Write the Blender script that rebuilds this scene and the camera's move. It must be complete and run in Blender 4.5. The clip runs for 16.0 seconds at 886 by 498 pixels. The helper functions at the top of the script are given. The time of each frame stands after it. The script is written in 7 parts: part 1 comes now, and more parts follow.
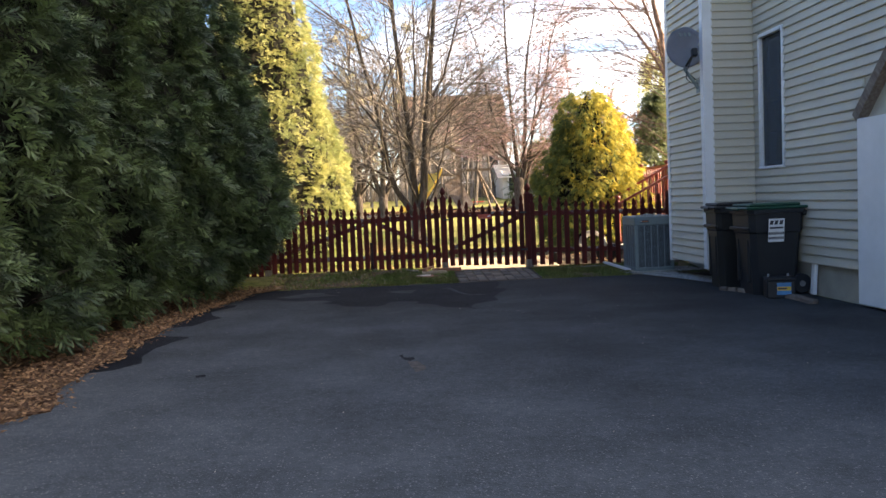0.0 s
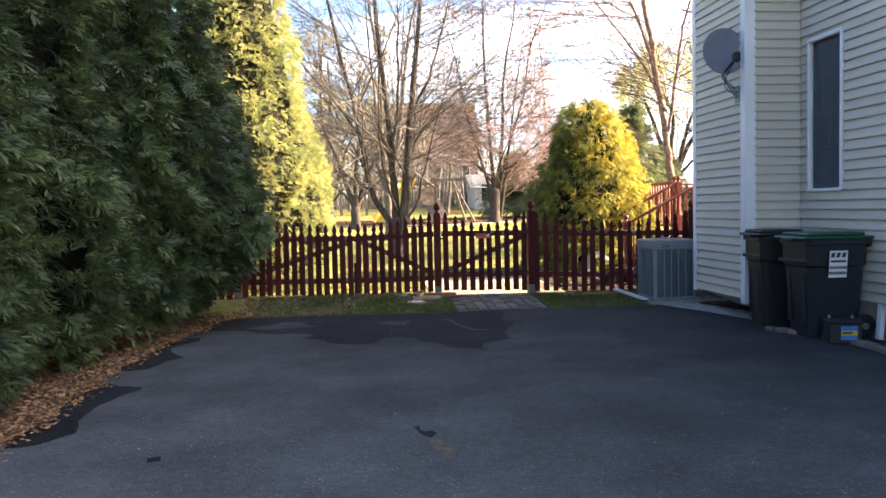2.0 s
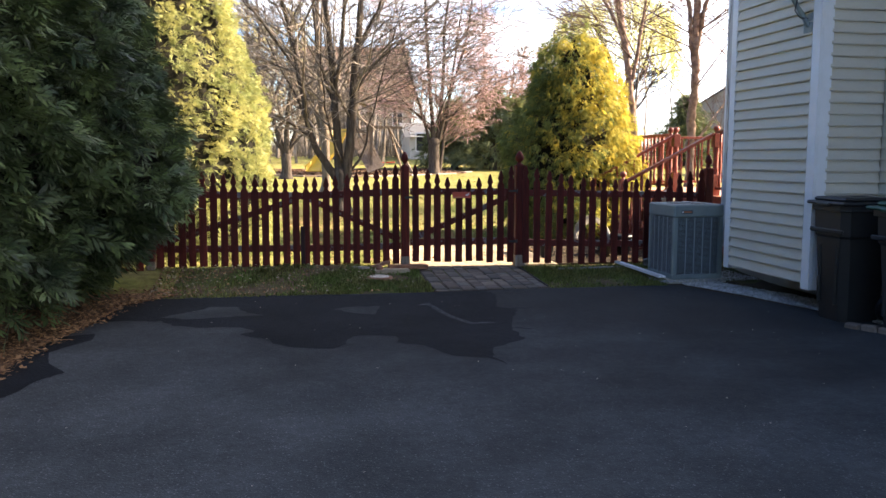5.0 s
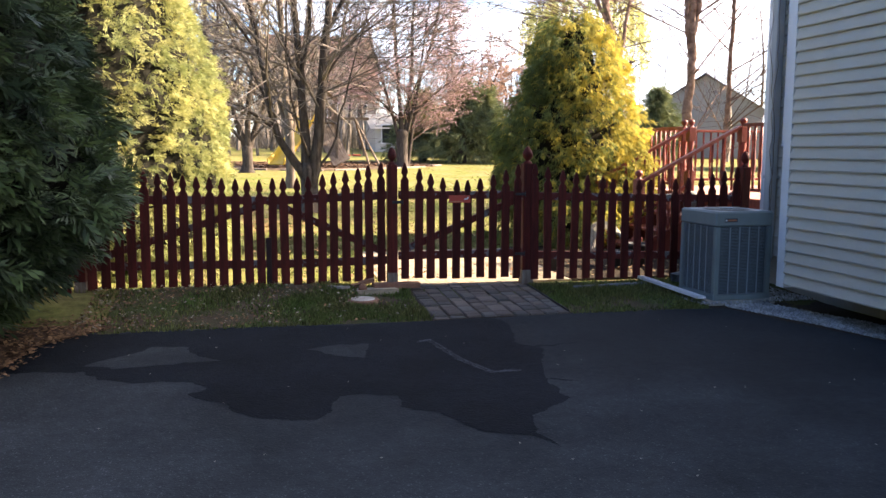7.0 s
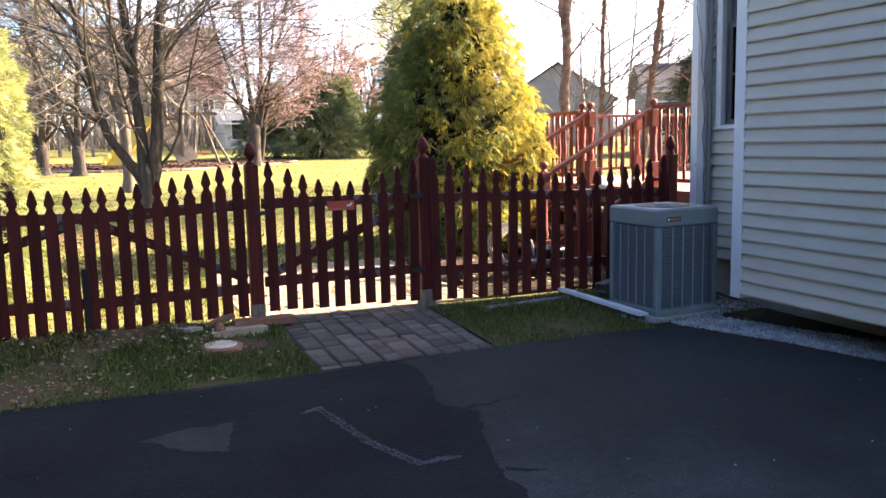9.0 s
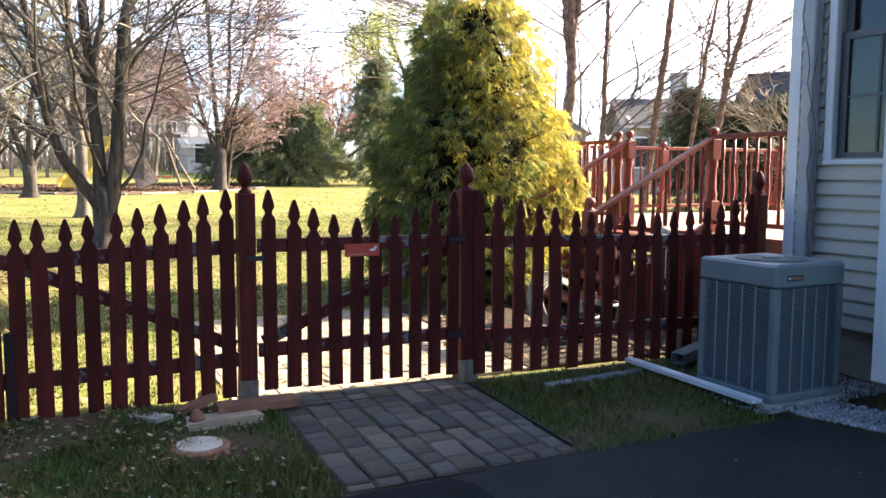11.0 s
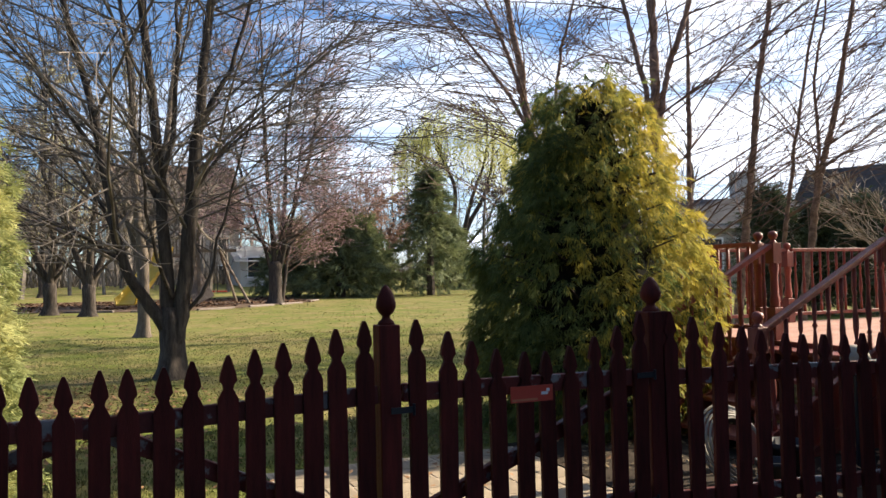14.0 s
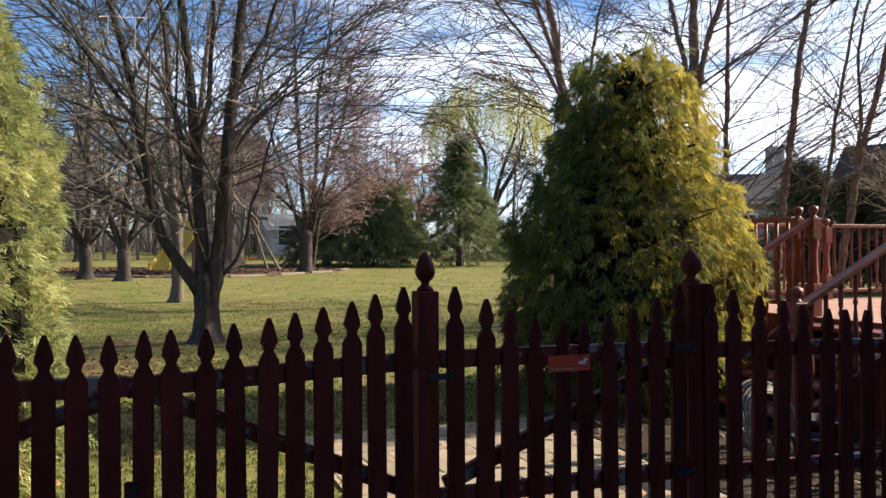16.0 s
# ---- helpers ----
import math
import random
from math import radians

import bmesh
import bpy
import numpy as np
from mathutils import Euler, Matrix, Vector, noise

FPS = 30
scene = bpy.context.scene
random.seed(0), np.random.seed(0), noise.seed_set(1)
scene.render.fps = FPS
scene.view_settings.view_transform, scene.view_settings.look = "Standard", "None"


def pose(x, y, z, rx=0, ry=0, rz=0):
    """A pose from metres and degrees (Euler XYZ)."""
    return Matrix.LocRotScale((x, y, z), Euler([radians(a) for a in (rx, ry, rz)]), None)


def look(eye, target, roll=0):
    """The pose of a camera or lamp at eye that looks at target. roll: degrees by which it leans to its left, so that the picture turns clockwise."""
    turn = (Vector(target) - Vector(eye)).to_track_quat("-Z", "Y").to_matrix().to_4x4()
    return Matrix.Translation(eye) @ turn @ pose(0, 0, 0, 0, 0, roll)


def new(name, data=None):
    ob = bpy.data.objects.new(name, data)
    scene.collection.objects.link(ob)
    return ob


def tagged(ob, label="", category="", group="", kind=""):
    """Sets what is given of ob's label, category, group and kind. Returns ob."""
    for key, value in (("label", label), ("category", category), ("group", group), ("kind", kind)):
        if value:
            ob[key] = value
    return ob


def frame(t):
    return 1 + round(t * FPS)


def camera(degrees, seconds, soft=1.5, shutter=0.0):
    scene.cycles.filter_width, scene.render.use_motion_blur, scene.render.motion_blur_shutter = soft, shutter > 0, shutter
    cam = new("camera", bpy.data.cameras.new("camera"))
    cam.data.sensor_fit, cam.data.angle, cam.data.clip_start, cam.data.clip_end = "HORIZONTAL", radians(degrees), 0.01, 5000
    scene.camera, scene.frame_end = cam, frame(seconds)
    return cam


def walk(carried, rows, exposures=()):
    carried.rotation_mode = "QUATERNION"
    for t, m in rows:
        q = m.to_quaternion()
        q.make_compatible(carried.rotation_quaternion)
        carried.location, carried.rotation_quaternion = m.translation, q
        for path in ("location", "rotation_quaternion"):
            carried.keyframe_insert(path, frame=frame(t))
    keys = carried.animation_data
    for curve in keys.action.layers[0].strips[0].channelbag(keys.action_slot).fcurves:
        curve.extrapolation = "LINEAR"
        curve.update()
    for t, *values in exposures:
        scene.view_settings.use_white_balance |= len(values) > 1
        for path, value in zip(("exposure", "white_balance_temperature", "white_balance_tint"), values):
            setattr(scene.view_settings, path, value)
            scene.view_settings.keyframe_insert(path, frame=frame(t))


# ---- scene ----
cam = camera(57.0, 16.0)
EXPOSURES = [(0, 2.8, 7100, 18), (1, 2.75, 7100, 18), (2, 3.15, 6900, 18), (3, 3.05, 6900, 18), (3.5, 3.15, 6900, 18), (4, 3.05, 6850, 18), (6.5, 2.75, 6600, 19), (7, 2.8, 6520, 20), (7.5, 3.1, 6500, 21), (8, 3.05, 6500, 21), (10.4, 3.2, 6300, 17), (11, 2.95, 6100, 14), (11.5, 2.5, 6150, 14), (12, 2.1, 6250, 14), (13, 1.72, 6300, 13), (14, 1.5, 6000, 12), (14.5, 1.48, 5900, 12), (16, 1.35, 5850, 12)]
UNIT = 1.15   # metres in one unit of the plan
PATH = [
    (0, (0.033, 0.385, 1.066), (0.132, 2.379, 0.949), -2.4),
    (0.5, (-0.009, 0.661, 1.091), (0.036, 2.658, 0.977), -1.4),
    (1, (-0.094, 0.992, 1.106), (0.019, 2.983, 0.958), -1.4),
    (1.5, (-0.155, 1.335, 1.15), (-0.019, 3.325, 0.995), -1.1),
    (2, (-0.252, 1.675, 1.187), (-0.068, 3.664, 1.087), -1.2),
    (2.5, (-0.335, 2.006, 1.16), (-0.09, 3.983, 0.986), -1.4),
    (3, (-0.4, 2.364, 1.179), (-0.093, 4.327, 0.949), -1.2),
    (3.5, (-0.485, 2.711, 1.19), (-0.121, 4.666, 0.983), -1.9),
    (4, (-0.509, 3.061, 1.212), (-0.174, 5.022, 1.004), -1.3),
    (4.2, (-0.497, 3.19, 1.203), (-0.177, 5.152, 0.976), -0.4),
    (6.3, (-0.506, 4.696, 1.226), (-0.112, 6.647, 1.035), -0.5),
    (6.5, (-0.527, 4.854, 1.219), (-0.173, 6.815, 1.047), -0.0),
    (7, (-0.515, 5.142, 1.251), (-0.067, 7.076, 1.008), 0.2),
    (7.5, (-0.474, 5.514, 1.231), (0.172, 7.391, 0.993), -1.4),
    (8, (-0.424, 5.884, 1.213), (0.265, 7.745, 0.962), -0.9),
    (8.2, (-0.41, 6.041, 1.221), (0.321, 7.886, 0.974), -0.7),
    (10.3, (-0.189, 7.54, 1.25), (0.607, 9.354, 0.974), -1.2),
    (10.5, (-0.214, 7.699, 1.217), (0.608, 9.511, 1.01), -0.5),
    (11, (-0.229, 8.043, 1.228), (0.637, 9.835, 1.039), 0.3),
    (11.5, (-0.214, 8.327, 1.262), (0.725, 10.089, 1.155), 0.8),
    (12, (-0.238, 8.607, 1.261), (0.882, 10.263, 1.252), -1.4),
    (12.5, (-0.243, 8.829, 1.257), (0.947, 10.436, 1.203), -0.5),
    (13, (-0.23, 8.994, 1.256), (1.058, 10.524, 1.266), -0.8),
    (13.5, (-0.337, 9.071, 1.295), (0.72, 10.768, 1.341), -2.2),
    (14, (-0.358, 9.119, 1.287), (0.414, 10.962, 1.36), -1.2),
    (14.5, (-0.362, 9.128, 1.284), (0.28, 11.02, 1.358), -1.1),
    (15, (-0.374, 9.121, 1.287), (0.274, 11.013, 1.326), -0.9),
    (15.5, (-0.385, 9.137, 1.283), (0.264, 11.029, 1.309), -0.8),
    (16, (-0.393, 9.147, 1.271), (0.314, 11.019, 1.275), -0.2),
]
walk(cam, [(t, look(Vector(eye) * UNIT, Vector(target) * UNIT, roll)) for t, eye, target, roll in PATH], EXPOSURES)

# ---- world, sun, exposure ----
SUN_AZ, SUN_EL = -0.9, 28.0   # degrees from +x towards +y, and above the horizon
w = bpy.data.worlds.new("sky")
scene.world = w
w.use_nodes = True
nt = w.node_tree
nt.nodes.clear()


def nd(tree, kind, **kw):
    n = tree.nodes.new(kind)
    for k, v in kw.items():
        n.inputs[k.replace("_", " ")].default_value = v
    return n


def ln(tree, a, b):
    tree.links.new(a, b)


sky = nt.nodes.new("ShaderNodeTexSky")
sky.sky_type = "NISHITA"
sky.sun_disc = False
sky.sun_elevation = radians(SUN_EL)
sky.sun_rotation = radians(90 - SUN_AZ)
sky.air_density, sky.dust_density, sky.ozone_density = 1.0, 0.35, 4.2
bg = nd(nt, "ShaderNodeBackground", Strength=0.062)
tc = nt.nodes.new("ShaderNodeTexCoord")
mp = nt.nodes.new("ShaderNodeMapping")
mp.inputs["Scale"].default_value = (1.3, 2.2, 7.0)
mp.inputs["Rotation"].default_value = (0.0, 0.15, 0.5)
cl = nd(nt, "ShaderNodeTexNoise", Scale=1.7, Detail=7.0, Roughness=0.58, Distortion=0.5)
cr = nt.nodes.new("ShaderNodeValToRGB")
cr.color_ramp.elements[0].position, cr.color_ramp.elements[1].position = 0.54, 0.77
cr.color_ramp.elements[0].color, cr.color_ramp.elements[1].color = (0, 0, 0, 1), (1, 1, 1, 1)
mx = nt.nodes.new("ShaderNodeMix")
mx.data_type = "RGBA"
mx.inputs["B"].default_value = (10.2, 10.35, 10.65, 1)
out = nt.nodes.new("ShaderNodeOutputWorld")
ln(nt, tc.outputs["Generated"], mp.inputs["Vector"])
ln(nt, mp.outputs["Vector"], cl.inputs["Vector"])
# more cloud white is mixed in towards the sun, for the glare there
east = nt.nodes.new("ShaderNodeVectorMath")
east.operation = "DOT_PRODUCT"
east.inputs[1].default_value = (0.30, 0.0, 0.0)
cover = nt.nodes.new("ShaderNodeMath")
cover.operation = "ADD"
ln(nt, tc.outputs["Generated"], east.inputs[0])
ln(nt, cl.outputs["Fac"], cover.inputs[0])
ln(nt, east.outputs["Value"], cover.inputs[1])
ln(nt, cover.outputs["Value"], cr.inputs["Fac"])
ln(nt, cr.outputs["Color"], mx.inputs["Factor"])
ln(nt, sky.outputs["Color"], mx.inputs["A"])
ln(nt, mx.outputs["Result"], bg.inputs["Color"])
ln(nt, bg.outputs["Background"], out.inputs["Surface"])

sun = new("sun", bpy.data.lights.new("sun", "SUN"))
sun.data.energy, sun.data.angle, sun.data.color = 5.0, radians(0.6), (1.0, 0.83, 0.58)
a, e = radians(SUN_AZ), radians(SUN_EL)
sun.matrix_world = look((30 * math.cos(a), 30 * math.sin(a), 30 * math.tan(e)), (0, 0, 0))


# ---- materials ----
def mat(name, base, rough=0.6, metal=0.0, dark=None, scale=6.0, detail=6.0, mix=(0.35, 0.7), bump=0.0, bump_scale=60.0,
        fine=0.0, fine_scale=90.0, spec=0.5, coords="Object", stretch=(1, 1, 1), island=0.0, rand=0.0, trans=0.0):
    """A surface with large blotches (base to dark), fine grain, bump, and a tint that varies from piece to piece."""
    m = bpy.data.materials.new(name)
    m.use_nodes = True
    t = m.node_tree
    p = t.nodes["Principled BSDF"]
    p.inputs["Roughness"].default_value, p.inputs["Metallic"].default_value = rough, metal
    p.inputs["Specular IOR Level"].default_value = spec
    co = t.nodes.new("ShaderNodeTexCoord")
    ma = t.nodes.new("ShaderNodeMapping")
    ma.inputs["Scale"].default_value = stretch
    ln(t, co.outputs[coords], ma.inputs["Vector"])
    vec = ma.outputs["Vector"]
    n1 = nd(t, "ShaderNodeTexNoise", Scale=scale, Detail=detail, Roughness=0.6)
    ln(t, vec, n1.inputs["Vector"])
    r1 = t.nodes.new("ShaderNodeValToRGB")
    r1.color_ramp.elements[0].position, r1.color_ramp.elements[1].position = mix
    d = dark or tuple(c * 0.6 for c in base)
    r1.color_ramp.elements[0].color, r1.color_ramp.elements[1].color = (*d, 1), (*base, 1)
    ln(t, n1.outputs["Fac"], r1.inputs["Fac"])
    col = r1.outputs["Color"]
    if fine:
        n2 = nd(t, "ShaderNodeTexNoise", Scale=fine_scale, Detail=3.0, Roughness=0.7)
        ln(t, vec, n2.inputs["Vector"])
        col = vary(t, col, n2.outputs["Fac"], fine)
    if island:
        g = t.nodes.new("ShaderNodeNewGeometry")
        col = vary(t, col, g.outputs["Random Per Island"], island)
    if rand:
        o = t.nodes.new("ShaderNodeObjectInfo")
        col = vary(t, col, o.outputs["Random"], rand)
    ln(t, col, p.inputs["Base Color"])
    if bump:
        n3 = nd(t, "ShaderNodeTexNoise", Scale=bump_scale, Detail=4.0, Roughness=0.65)
        ln(t, vec, n3.inputs["Vector"])
        b = nd(t, "ShaderNodeBump", Strength=bump, Distance=0.01)
        ln(t, n3.outputs["Fac"], b.inputs["Height"])
        ln(t, b.outputs["Normal"], p.inputs["Normal"])
    if trans:
        tr = t.nodes.new("ShaderNodeBsdfTranslucent")
        ln(t, col, tr.inputs["Color"])
        ms = nd(t, "ShaderNodeMixShader", Fac=trans)
        ln(t, p.outputs["BSDF"], ms.inputs[1])
        ln(t, tr.outputs["BSDF"], ms.inputs[2])
        ln(t, ms.outputs["Shader"], t.nodes["Material Output"].inputs["Surface"])
    return m


def vary(t, col, fac, amount):
    """Brightness of col times 1 - amount to 1 + amount, as fac goes from 0 to 1."""
    mr = t.nodes.new("ShaderNodeMapRange")
    mr.inputs["To Min"].default_value, mr.inputs["To Max"].default_value = 1 - amount, 1 + amount
    ln(t, fac, mr.inputs["Value"])
    mu = t.nodes.new("ShaderNodeMix")
    mu.data_type, mu.blend_type = "RGBA", "MULTIPLY"
    mu.inputs["Factor"].default_value = 1.0
    ln(t, col, mu.inputs["A"])
    ln(t, mr.outputs["Result"], mu.inputs["B"])
    return mu.outputs["Result"]


